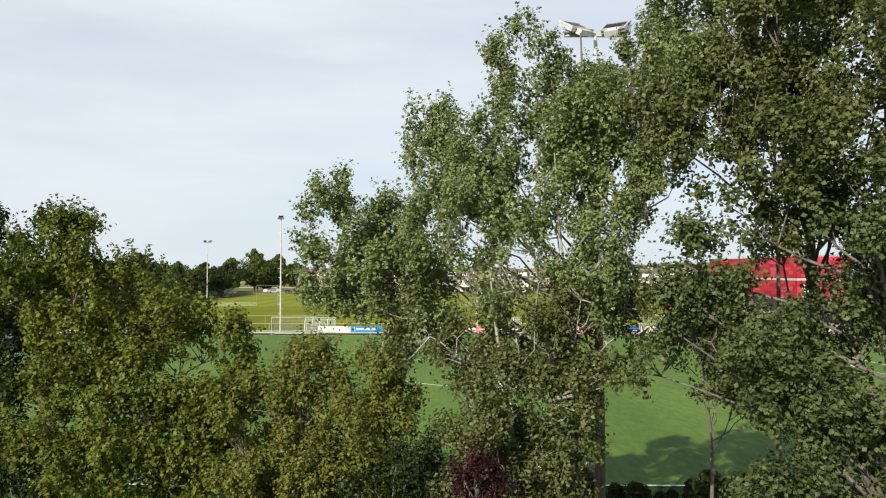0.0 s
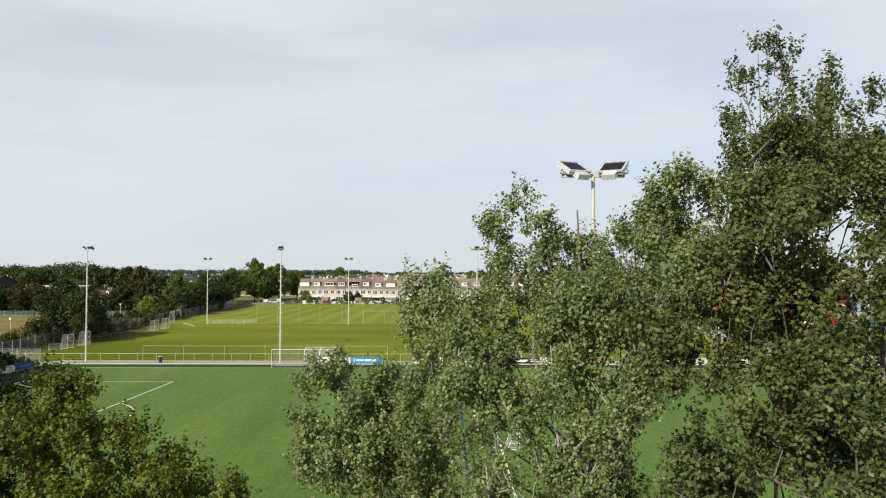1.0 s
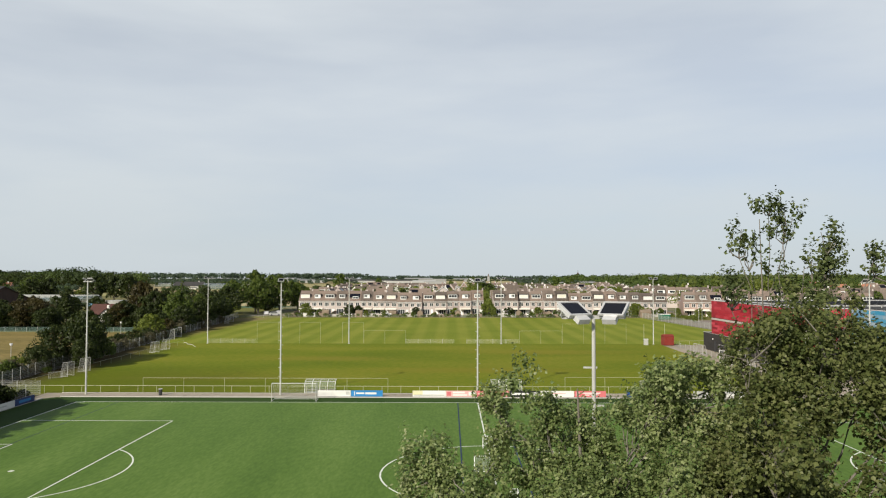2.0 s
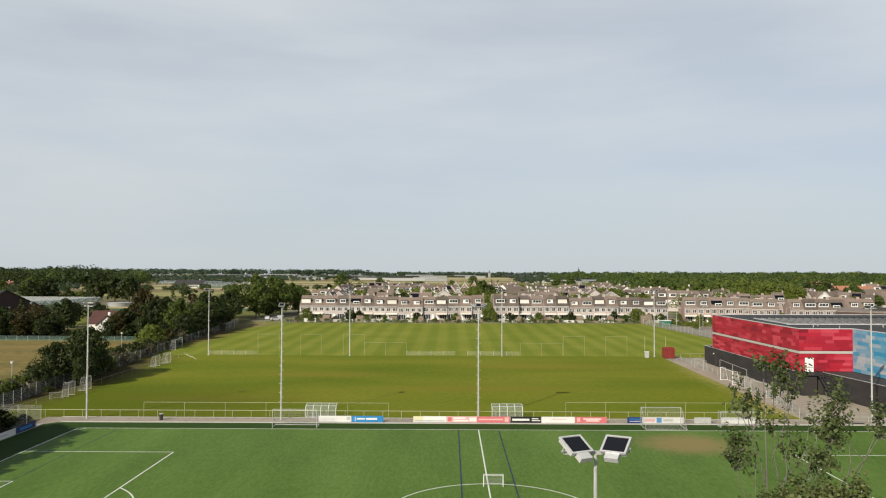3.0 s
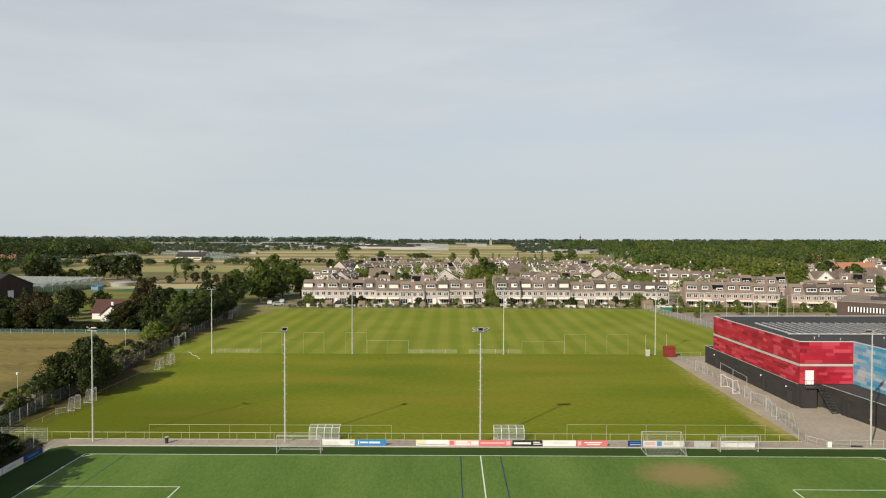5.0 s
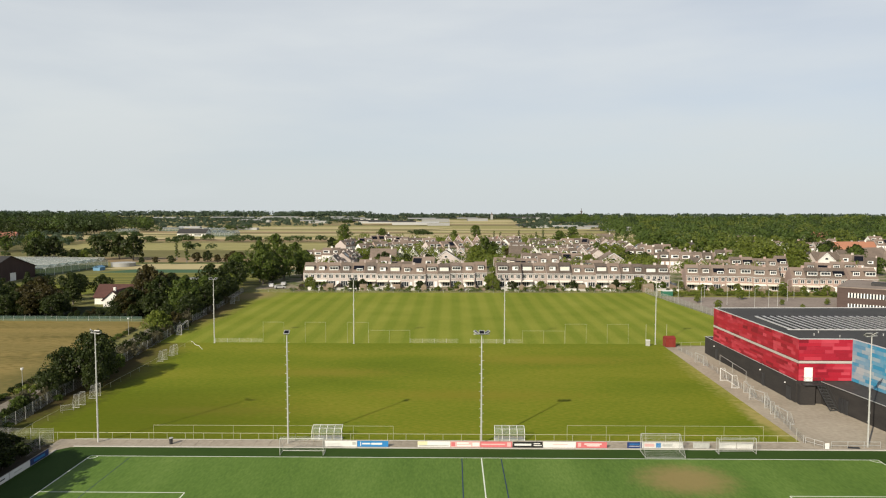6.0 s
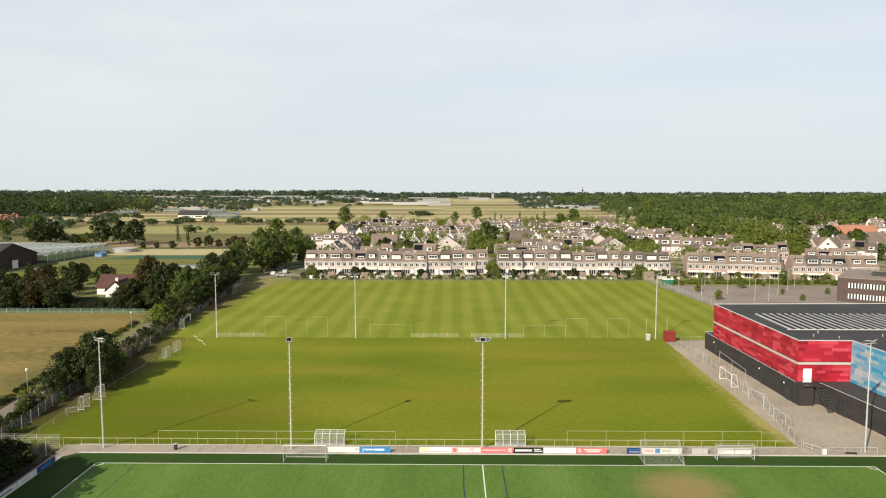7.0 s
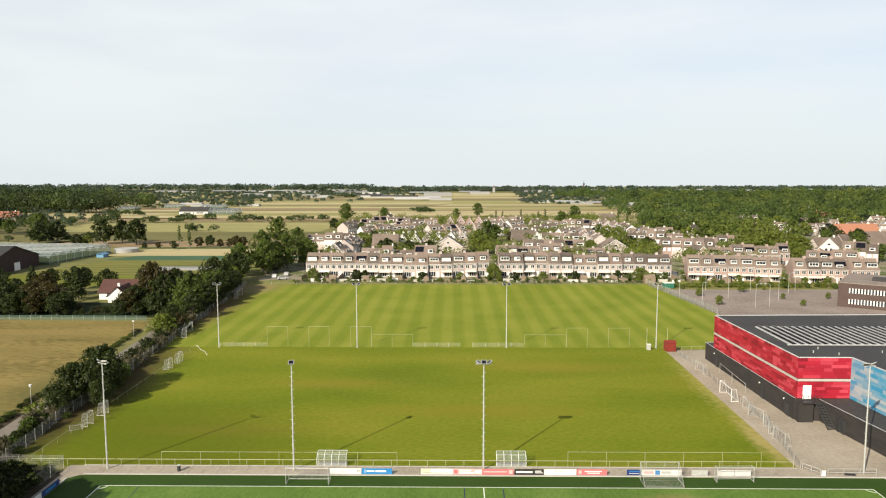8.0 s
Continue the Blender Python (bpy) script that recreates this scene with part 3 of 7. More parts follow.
def arc(name, centre, radius, a0, a1, width, mat, parent, z=0.1):
    bm = bmesh.new()
    last = None
    for k in range(49):
        a = radians(a0 + (a1 - a0) * k / 48)
        pair = [bm.verts.new((centre[0] + r * math.cos(a), centre[1] + r * math.sin(a), z)) for r in (radius - width / 2, radius + width / 2)]
        if last:
            bm.faces.new((last[0], last[1], pair[1], pair[0]))
        last = pair
    return part(name, bm, mat, parent)


marks = thing("pitch_markings", "white and dark blue painted lines on the artificial turf", "pitch marking", kind="structure")
L0, L1, B0 = PX - PL, PX + PL, PY - HALF
for a, b in (((L0, FAR_LINE), (L1, FAR_LINE)), ((L0, B0), (L1, B0)), ((L0, B0), (L0, FAR_LINE)), ((L1, B0), (L1, FAR_LINE)), ((PX, B0), (PX, FAR_LINE))):
    stroke("line", a, b, 0.14, M["line"], 0.1, marks)
for side, edge in ((1, L0), (-1, L1)):
    for depth, half in ((16.5, 20.16), (5.5, 9.16)):
        x = edge + side * depth
        stroke("line", (x, PY - half), (x, PY + half), 0.14, M["line"], 0.104, marks)
        for y in (PY - half, PY + half):
            stroke("line", (edge, y), (x, y), 0.14, M["line"], 0.104, marks)
    spot = (edge + side * 11, PY)
    arc("line", spot, 9.15, -53 if side > 0 else 127, 53 if side > 0 else 233, 0.14, M["line"], marks)
    arc("line", spot, 0.12, 0, 360, 0.24, M["line"], marks)
    arc("line", (edge, FAR_LINE), 1.0, 180 if side < 0 else 270, 270 if side < 0 else 360, 0.14, M["line"], marks)
arc("line", (PX, PY), 9.15, 0, 360, 0.14, M["line"], marks)
for x, wide in ((PX - 45, 0.07), (PX - 2.5, 0.12), (PX + 2.5, 0.12)):
    stroke("blue_line", (x, B0 + 2), (x, FAR_LINE - 0.3), wide, M["blueline"], 0.108, marks)

for x0, x1, y0, y1 in ((-50.6, 58, 94.78, 95.0), (-52.3, -52.1, 24, 93.4), (57.6, 57.8, 24, 94.78)):
    tagged(part("kerb", boxed(x0, x1, y0, y1, -0.2, 0.17), M["kerb"]), "pale concrete kerb along the turf", "kerb", "pitch kerbs", "structure")
tagged(part("kerb", boxed(-52, 47.4, 97.8, 97.95, -0.2, 0.16), M["kerb"]), "pale concrete kerb along the grass field", "kerb", "pitch kerbs", "structure")
# joints of the slab strip: slabs lie side by side
slabs = thing("slab_row", "row of weathered concrete paving slabs beside the pitch", "paving", kind="structure")
slab_mesh = bpy.data.meshes.new("slab")
bm = boxed(-0.97, 0.97, -1.36, 1.36, 0, 0.035)
bm.to_mesh(slab_mesh)
bm.free()
for k in range(55):
    mesh_part("slab", slab_mesh, M["paving"], slabs, at=pose(-49.4 + k * 1.98, 96.4, 0.1))
# ---------------------------------------------------------------- floodlights
def lamp_head(parent, x, turn, big):
    """One floodlight: a flat housing, a dark glass, fins and a bracket."""
    m = pose(x, 0, 0, 0, 0, turn) @ pose(0, 0, 0, 32, 0, 0)
    head = part("lamp_housing", boxed(-0.36, 0.36, -0.34, 0.34, 0.06, 0.2), M["lamphouse" if big else "lampdark"], parent, "lamp housing", m)
    rim = bmesh.new()
    for args in ((-0.38, 0.38, -0.38, -0.32), (-0.38, 0.38, 0.32, 0.38), (-0.38, -0.32, -0.32, 0.32), (0.32, 0.38, -0.32, 0.32)):
        box(rim, *args, 0.17, 0.235)
    part("rim", rim, M["lamphouse" if big else "steel"], head)
    part("lamp_glass", boxed(-0.32, 0.32, -0.31, 0.31, 0.2, 0.215), M["lampglass"], head, "dark lamp glass")
    if big:
        gear = bmesh.new()
        box(gear, -0.2, 0.2, -0.62, -0.36, 0.02, 0.2)
        box(gear, -0.26, 0.26, -0.12, 0.12, -0.04, 0.07)
        part("gear_box", gear, M["lamphouse"], head)
    part("bracket", tubes((((-0.4, 0, 0.1), (-0.4, 0, -0.06), (0.4, 0, -0.06), (0.4, 0, 0.1)), 0.025)), M["steel"], head)


def floodlight(at, height, group, turns, big=False, steps=False, places=(-0.62, 0.62)):
    ob = thing("floodlight_mast", "tall galvanised floodlight mast with two dark lamp heads", "floodlight", at, group)
    wide = 0.092 if big else 0.125
    part("pole", tubes((((0, 0, 0), (0, 0, height * 0.5), (0, 0, height)), (wide, wide * 0.8, wide * 0.58)), n=10), M["steel"], ob)
    part("base_flange", tubes((((0, 0, -0.05), (0, 0, 0.12)), 0.24), n=10), M["steel"], ob)
    reach = max(abs(x) for x in places) + 0.3
    part("cross_arm", boxed(-reach, reach, -0.05, 0.05, height - 0.05, height + 0.05), M["steel"], ob)
    gap = 0.6 if steps else 1.1
    for k in range(int((height - 2.8) / gap)):
        side = 0.1 if k % 2 else -0.1
        part("rung", boxed(side - 0.2, side + 0.2, -0.02, 0.02, 2.5 + k * gap, 2.55 + k * gap), M["steel"], ob)
    arm = new("lamp_pair")
    arm.parent = ob
    arm.matrix_basis = pose(0, 0, height + 0.1) @ Matrix.Diagonal((1, 0.88, 0.88, 1) if big else (1, 1, 1, 1))
    for x, turn in zip(places, turns):
        lamp_head(arm, x, turn, big)
    return ob


lamps = "floodlights beside the pitches"
floodlight(pose(4.4, 21.4, 0, 0, 0, 0), 14.98, lamps, (28, -28), True)
floodlight(pose(-22.15, 96.4, 0), 15.1, lamps, (0,), steps=True, places=(0.0,))
floodlight(pose(4.0, 96.7, 0), 15.1, lamps, (70, 0, -70), steps=True, places=(-0.8, 0.0, 0.8))
for x, y, turn in ((-48.1, 96.5, 150), (55.6, 96.1, 200)):
    floodlight(pose(x, y, 0, 0, 0, turn), 15.1, lamps, (24, -24))
for x in (-55.6, -22.9, 12.2, 47.2):
    floodlight(pose(x, 167.3, 0, 0, 0, 0), 14.9, lamps, (30, -30))


# ---------------------------------------------------------------- rails, fences, ball stops
def railing(a, b, height, step, group, mat="rail", middle=False, radius=0.03):
    a, b = Vector((*a, 0)), Vector((*b, 0))
    n = max(1, round((b - a).length / step))
    ob = thing("railing", "low pale metal tube railing round the field", "railing", group=group)
    up = Vector((0, 0, height))
    part("top_rail", tubes(((a + up, b + up), radius)), M[mat], ob)
    if middle:
        part("middle_rail", tubes(((a + up * 0.5, b + up * 0.5), radius * 0.8)), M[mat], ob)
    post = bpy.data.meshes.new("post")
    bm = tubes((((0, 0, -0.1), (0, 0, height)), radius))
    bm.to_mesh(post)
    bm.free()
    for k in range(n + 1):
        mesh_part("post", post, M[mat], ob, at=Matrix.Translation(a.lerp(b, k / n)))
    return ob


railing((-59.3, 97.6), (46.8, 97.6), 1.12, 2.55, "field railings")
railing((-60.4, 98.2), (-60.6, 166.0), 0.9, 4.0, "field railings", radius=0.02)


def ball_stop(x0, x1, y, height, step, group):
    """A tall frame of thin tubes that keeps balls in."""
    ob = thing("ball_stop", "tall thin tube frame that stops balls behind the field", "ball stop", group=group)
    part("top_bar", tubes((((x0, y, height), (x1, y, height)), 0.02)), M["rail"], ob)
    n = max(1, round((x1 - x0) / step))
    for k in range(n + 1):
        x = x0 + (x1 - x0) * k / n
        part("post", tubes((((x, y, 0), (x, y, height)), 0.022)), M["rail"], ob)
    return ob


stops = "ball stops"
for x0, x1, h, step in ((-41.0, -8.0, 2.15, 5.5), (15.75, 42.4, 2.35, 5.3)):
    ball_stop(x0, x1, 97.75, h, step, stops)
for x0, x1, h, step in ((-44.3, -39.4, 4.9, 4.9), (-34.4, -29.6, 4.9, 4.9), (-24.5, -19.6, 4.9, 4.9), (-19.5, -9.85, 3.05, 4.9),
                        (16.5, 26.3, 3.0, 4.9), (26.4, 31.3, 4.62, 4.9), (36.2, 41.1, 4.62, 4.9)):
    ball_stop(x0, x1, 168.0, h, step, stops)
for x, h in ((45.2, 4.6), (50.0, 4.7)):
    tagged(part("pole", tubes((((x, 168.0, 0), (x, 168.0, h)), 0.05)), M["rail"]), "single pale net pole beside the field", "pole", "net poles")


def wire_fence(points, height, label, group, gap=0.16, step=3.0, wide=0.02, mat="wire"):
    """Posts, a top wire and a wire mesh between them."""
    ob = thing("wire_fence", label, "fence", group=group)
    runs = []
    for a, b in zip(points, points[1:]):
        a, b = Vector((*a, 0)), Vector((*b, 0))
        d = (b - a).normalized()
        length = (b - a).length
        for k in range(int(length / gap)):
            p = a + d * gap * k
            runs.append((p, p + Vector((0, 0, height)), d))
        for k in range(int(height / 0.25) + 1):
            up = Vector((0, 0, height * k / int(height / 0.25)))
            runs.append((a + up, b + up, (0, 0, 1)))
        n = max(1, round(length / step))
        for k in range(n):
            p = a.lerp(b, k / n)
            mesh_part("post", FENCE_POST[round(height, 1)], M["steel"], ob, at=Matrix.Translation(p))
    mesh_part("wire_mesh", strips(runs, wide), M[mat], ob, "grey wire mesh")
    return ob


FENCE_POST = {}
for h in (1.0, 1.1, 1.3, 1.8, 2.0):
    FENCE_POST[h] = bpy.data.meshes.new("post")
    bm = tubes((((0, 0, -0.1), (0, 0, h + 0.08)), 0.035))
    bm.to_mesh(FENCE_POST[h])
    bm.free()
fences = "wire fences round the grounds"
wire_fence([(-63.8, 99), (-64.3, 107), (-65.5, 115), (-66.0, 135), (-68.0, 157), (-68.6, 168), (-69.6, 179), (-71.5, 194), (-71.6, 204), (-74.3, 241), (-77.0, 264.5)], 2.0, "grey wire mesh fence overgrown by the hedge", fences, gap=0.2, wide=0.03)
wire_fence([(-77, 264.8), (70.6, 265)], 1.0, "low grey wire fence along the gardens", fences, gap=0.4, step=9, wide=0.012)
wire_fence([(70.8, 265), (76.3, 209), (63, 166.3)], 2.0, "grey wire mesh fence along the car park", fences, wide=0.045)
wire_fence([(47.9, 97.8), (50.9, 118), (51.1, 150), (50.4, 161.5)], 1.1, "low grey wire fence between field and yard", fences, gap=0.2, wide=0.03)
wire_fence([(-55.6, 168.1), (-44.4, 168.1)], 1.0, "low pale mesh fence between the fields", fences, gap=0.2, wide=0.03, mat="rail")
wire_fence([(-9.8, 168.1), (1.5, 168.1)], 1.0, "low pale mesh fence between the fields", fences, gap=0.2, wide=0.03, mat="rail")
wire_fence([(4.3, 168.1), (16.4, 168.1)], 1.0, "low pale mesh fence between the fields", fences, gap=0.2, wide=0.03, mat="rail")
wire_fence([(-64, 97.3), (-54.5, 97.0), (-54.5, 90.5)], 1.8, "grey wire mesh fence at the pitch corner", fences)
wire_fence([(-210, 200.6), (-86, 198.4)], 1.3, "blue-green wire fence along the hayfield", fences, gap=0.2, wide=0.05, mat="greenwire")
railing((49.8, 163.6), (61.5, 165.8), 1.1, 2.6, "field railings")
railing((48, 97.5), (49.4, 95.4), 1.0, 1.3, "field railings", "steel", True)
railing((50.5, 95.6), (57, 95.6), 1.0, 2.2, "field railings", "steel", True)
railing((53.7, 131.5), (54.3, 146.0), 2.1, 7.2, "field railings", "steel", radius=0.035)


# ---------------------------------------------------------------- goals
def goal(name, at, width, height, depth, label, group, bar=0.05, top=0.8, mat="white", mesh_gap=0.16):
    """Mouth on the local x axis, looking to -y; the net hangs behind it."""
    ob = thing(name, label, "goal", at, group)
    w, b = width / 2, bar
    for x in (-w, w):
        part("post", tubes((((x, 0, 0), (x, 0, height)), b)), M[mat], ob)
        part("side_stay", tubes((((x, 0, height), (x, top, height), (x, depth, 0.05)), b * 0.6)), M[mat], ob)
        part("ground_bar", tubes((((x, 0, 0.05), (x, depth, 0.05)), b * 0.7)), M[mat], ob)
    part("crossbar", tubes((((-w, 0, height), (w, 0, height)), b)), M[mat], ob)
    part("rear_ground_bar", tubes((((-w, depth, 0.05), (w, depth, 0.05)), b * 0.7)), M[mat], ob)
    runs = []
    for k in range(int(width / mesh_gap) + 1):
        x = -w + k * mesh_gap
        runs += [((x, top, height), (x, depth, 0.05), (1, 0, 0)), ((x, 0, height), (x, top, height), (1, 0, 0))]
    for k in range(int(height / mesh_gap) + 1):
        s = k * mesh_gap / height
        y = depth + (top - depth) * s
        runs.append(((-w, y, s * height + 0.02), (w, y, s * height + 0.02), (0, 0, 1)))
        for x in (-w, w):
            runs.append(((x, 0, s * height), (x, y, s * height), (0, 0, 1)))
    for k in range(int(depth / mesh_gap)):
        y = k * mesh_gap
        h = height if y < top else height * (depth - y) / (depth - top)
        for x in (-w, w):
            runs.append(((x, y, 0), (x, y, h), (0, 1, 0)))
    mesh_part("net", strips(runs, 0.012), M["net"], ob, "white goal net")
    return ob


small = "small goals beside the turf"
goal("youth_goal", pose(-19.4, 91.9, 0.06), 5.6, 2.25, 1.7, "white aluminium youth goal with net on the turf margin", small, 0.035, mat="steel")
goal("youth_goal", pose(27.4, 94.2, 0.06, 0, 0, 180), 5.1, 2.35, 2.6, "white aluminium youth goal facing away from the turf", small, 0.035, 0.3, "steel")
goal("youth_goal", pose(37.2, 93.3, 0.06, 0, 0, 2), 4.9, 2.0, 1.0, "grey aluminium youth goal pushed against the boards", small, 0.035, mat="steel")
for x, y, turn in ((4.25, 67.6, 0), (3.2, 60.4, 180), (5.0, 50.5, 90)):
    goal("mini_goal", pose(x, y, 0.1, 0, 0, turn), 1.8, 1.1, 0.8, "small pale training goal standing on the turf", "mini goals on the turf", 0.03, 0.4, "white", 0.09)
for x, y, turn in ((-59.3, 114.0, 86), (-59.4, 119.5, 90), (-59.5, 148.0, 84), (-59.4, 153.5, 88)):
    goal("training_goal", pose(x, y, 0.05, 0, 0, turn), 1.7, 2.2, 1.2, "white training goal parked at the shaded field edge", "training goals along the hedge", 0.026, mat="steel")
for x, y, turn in ((-60.2, 111.2, 30),):
    goal("mini_goal", pose(x, y, 0.05, 0, 0, turn), 1.8, 1.0, 0.8, "small white training goal parked by the hedge", "training goals along the hedge", 0.022, 0.4, mat="steel")
goal("full_size_goal", pose(49.5, 130.0, 0.08, 0, 0, -90), 5.6, 2.3, 1.3, "white goal facing the grass field", "full-size goals", 0.05)
goal("full_size_goal", pose(-67.6, 181.0, 0.05, 0, 0, 98), 7.32, 2.44, 1.4, "grey weathered full-size goal under the trees", "full-size goals", 0.05, mat="steel")
goal("full_size_goal", pose(-71.2, 237.0, 0.05, 0, 0, 95), 7.32, 2.44, 1.4, "grey weathered full-size goal under the trees", "full-size goals", 0.05, mat="steel")
for x, y, turn in ((50.3, 146.5, -80), (50.2, 122.5, -95), (50.0, 118.0, -70), (49.6, 113.0, -100), (49.2, 107.5, -85)):
    goal("training_goal", pose(x, y, 0.08, 0, 0, turn), 3.4, 2.0, 1.1, "grey training goal parked along the yard fence", "training goals along the yard", 0.04, 0.5, "steel")


# ---------------------------------------------------------------- dugouts
def dugout(at):
    ob = thing("dugout", "team shelter with a curved clear roof and pale frame", "dugout", at, "team dugouts")
    n, wide = 5, 4.1
    curve = [(0.9, 0.05), (0.95, 0.65), (0.85, 1.15), (0.5, 1.58), (-0.15, 1.76), (-0.5, 1.76)]
    for k in range(n):
        x = -wide / 2 + wide * k / (n - 1)
        part("hoop", tubes(([(x, y, z) for y, z in curve], 0.035)), M["white"], ob)
    for k in range(n - 1):
        x0, x1 = (-wide / 2 + wide * (k + s) / (n - 1) for s in (0.02, 0.98))
        bm = bmesh.new()
        rows = [[bm.verts.new((x, y, z)) for x in (x0, x1)] for y, z in curve]
        for r, s in zip(rows, rows[1:]):
            bm.faces.new((r[0], r[1], s[1], s[0]))
        part("pane", bm, M["plexi"], ob, "scuffed clear plastic pane")
    for y, z in (curve[0], curve[3], curve[-1]):
        part("long_bar", tubes((((-wide / 2, y, z), (wide / 2, y, z)), 0.03)), M["steel"], ob)
    part("bench", boxed(-1.9, 1.9, 0.2, 0.6, 0.42, 0.48), M["timber"], ob)
    part("plinth", boxed(-2.1, 2.1, -0.4, 0.95, 0, 0.08), M["kerb"], ob)
    for x in (-wide / 2, wide / 2):
        bm = bmesh.new()
        bm.faces.new([bm.verts.new((x, y, z)) for y, z in [(-0.45, 0.1)] + curve])
        part("side_pane", bm, M["plexi"], ob)
    return ob


# their backs stand to the turf
dugout(pose(-17.2, 98.9, 0.05, 0, 0, 180))
dugout(pose(7.95, 98.9, 0.05, 0, 0, 180))


# ---------------------------------------------------------------- advertising boards
def board(x0, x1, mat, marks_, y=95.12, height=0.78, turn=None, label=""):
    """A low board on two feet; marks_ are bars of lettering: x0, x1, z0, z1 as shares, and a colour."""
    w = x1 - x0
    at = pose((x0 + x1) / 2, y, 0.1) if turn is None else turn
    ob = thing("advertising_board", label, "advertising board", at, "boards along the pitch")
    part("panel", boxed(-w / 2 + 0.01, w / 2 - 0.01, -0.02, 0.02, 0.08, 0.08 + height), M[mat], ob)
    for x in (-w / 2 + 0.3, w / 2 - 0.3):
        part("foot", boxed(x - 0.03, x + 0.03, -0.02, 0.35, 0, 0.08), M["steel"], ob)
    for a, b, c, d, colour in marks_:
        part("lettering_bar", boxed(-w / 2 + a * w, -w / 2 + b * w, -0.026, -0.021, 0.08 + c * height, 0.08 + d * height), M[colour], ob)
    return ob


BOARDS = (
    (-17.0, -12.65, "sign_white", ((0.86, 0.97, 0.3, 0.8, "steel"),), "white advertising board with a small grey mark"),
    (-12.6, -8.45, "sign_blue", ((0.1, 0.12, 0.15, 0.85, "sign_white"), (0.16, 0.42, 0.4, 0.66, "sign_white"), (0.45, 0.8, 0.36, 0.68, "sign_white")), "bright blue advertising board with white bars"),
    (-4.55, -0.2, "sign_white", ((0.0, 0.3, 0.3, 1.0, "sign_yellow"), (0.05, 0.95, 0.12, 0.34, "steel")), "white and yellow advertising board"),
    (-0.18, 3.78, "sign_pink", ((0.03, 0.16, 0.15, 0.85, "sign_red"), (0.22, 0.62, 0.55, 0.85, "sign_white"), (0.22, 0.7, 0.15, 0.42, "sign_white"), (0.74, 0.97, 0.2, 0.8, "sign_white")), "faded pink advertising board with white bars"),
    (3.8, 8.05, "sign_red", ((0.04, 0.78, 0.4, 0.62, "sign_pink"), (0.84, 0.96, 0.15, 0.85, "sign_pink")), "red advertising board with pale bars"),
    (8.15, 12.08, "sign_black", ((0.05, 0.62, 0.32, 0.66, "sign_white"), (0.7, 0.92, 0.58, 0.74, "sign_white"), (0.7, 0.98, 0.28, 0.42, "sign_white")), "black advertising board with white bars"),
    (12.15, 16.5, "sign_white", ((0.3, 0.75, 0.5, 0.62, "sign_pink"),), "white advertising board with a faint line"),
    (16.55, 20.65, "sign_red", ((0.06, 0.16, 0.2, 0.85, "sign_pink"), (0.26, 0.82, 0.56, 0.74, "sign_white"), (0.34, 0.76, 0.26, 0.42, "sign_white")), "red advertising board with white bars"),
    (23.3, 25.25, "sign_navy", ((0.15, 0.85, 0.62, 0.74, "sign_blue"), (0.15, 0.85, 0.28, 0.36, "sign_white")), "navy blue advertising board"),
    (25.27, 30.7, "sign_white", ((0.06, 0.3, 0.25, 0.75, "sign_pink"), (0.34, 0.46, 0.1, 0.9, "sign_blue"), (0.5, 0.74, 0.3, 0.72, "steel")), "white advertising board with blue and grey marks"),
    (32.0, 34.2, "steel", (), "bare grey board frame"),
    (35.5, 37.7, "sign_white", (), "plain white advertising board"),
    (37.75, 39.95, "sign_white", (), "plain white advertising board"),
    (49.4, 50.0, "sign_white", (), "small white board at the pitch corner"),
)
for x0, x1, mat, bars, text in BOARDS:
    board(x0, x1, mat, bars, label=text)
for y, mat, bars, text in ((89.3, "sign_navy", ((0.2, 0.8, 0.3, 0.7, "sign_blue"),), "navy blue board behind the goal line"), (85.2, "sign_white", ((0.2, 0.6, 0.4, 0.6, "steel"),), "white board behind the goal line"),
                           (81.0, "sign_white", ((0.2, 0.8, 0.4, 0.6, "sign_black"),), "white board behind the goal line"), (76.8, "sign_white", (), "plain white board behind the goal line")):
    board(-2.05, 2.05, mat, bars, turn=pose(-52.0, y, 0.1, 0, 0, 90), label=text)

# litter bins on the strip
for x in (-37.9,):
    ob = thing("litter_bin", "small dark litter bin on the slab strip", "bin", pose(x, 95.9, 0.1), "litter bins")
    part("bin", tubes((((0, 0, 0), (0, 0, 0.85)), (0.22, 0.25)), n=10), M["black"], ob)
    part("rim", tubes((((0, 0, 0.83), (0, 0, 0.9)), 0.27), n=10), M["steel"], ob)
tagged(part("rubber_mat", prism([(52.6, 95.5), (54.2, 95.3), (54.4, 96.0), (52.9, 96.2)], 0.09, 0.16), M["black"]), "dark mat lying on the paving by the corner", "mat")
# ---------------------------------------------------------------- sports hall
HALL = thing("sports_hall", "dark brick sports hall with red and blue panelled upper walls", "building")
WEST_A, WEST_B = Vector((55.45, 153.0)), Vector((56.55, 117.8))
SOUTH_C, BLUE_D = Vector((65.2, 117.75)), Vector((70.2, 59.0))
TOP, PLINTH = 10.75, 3.7
part("upper_body", prism([(56.7, 117.95), (65.3, 117.9), (70.3, 59.2), (110, 59.2), (108, 154.5), (55.6, 152.9)], PLINTH - 0.1, TOP - 0.25), M["darkbrick"], HALL)
low = [(55.3, 157.6), (56.3, 118.0), (60.15, 117.3), (67.5, 60.0), (112, 58), (112, 160)]
part("plinth_wall", prism(low, -0.2, PLINTH), M["darkbrick"], HALL, "dark brick lower storey")
part("roof", prism([(55.6, 152.8), (56.7, 118.0), (65.2, 118.0), (70.1, 59.4), (109.9, 59.4), (107.9, 154.3)], TOP - 0.24, TOP - 0.12), M["roofing"], HALL, "dark bitumen flat roof")
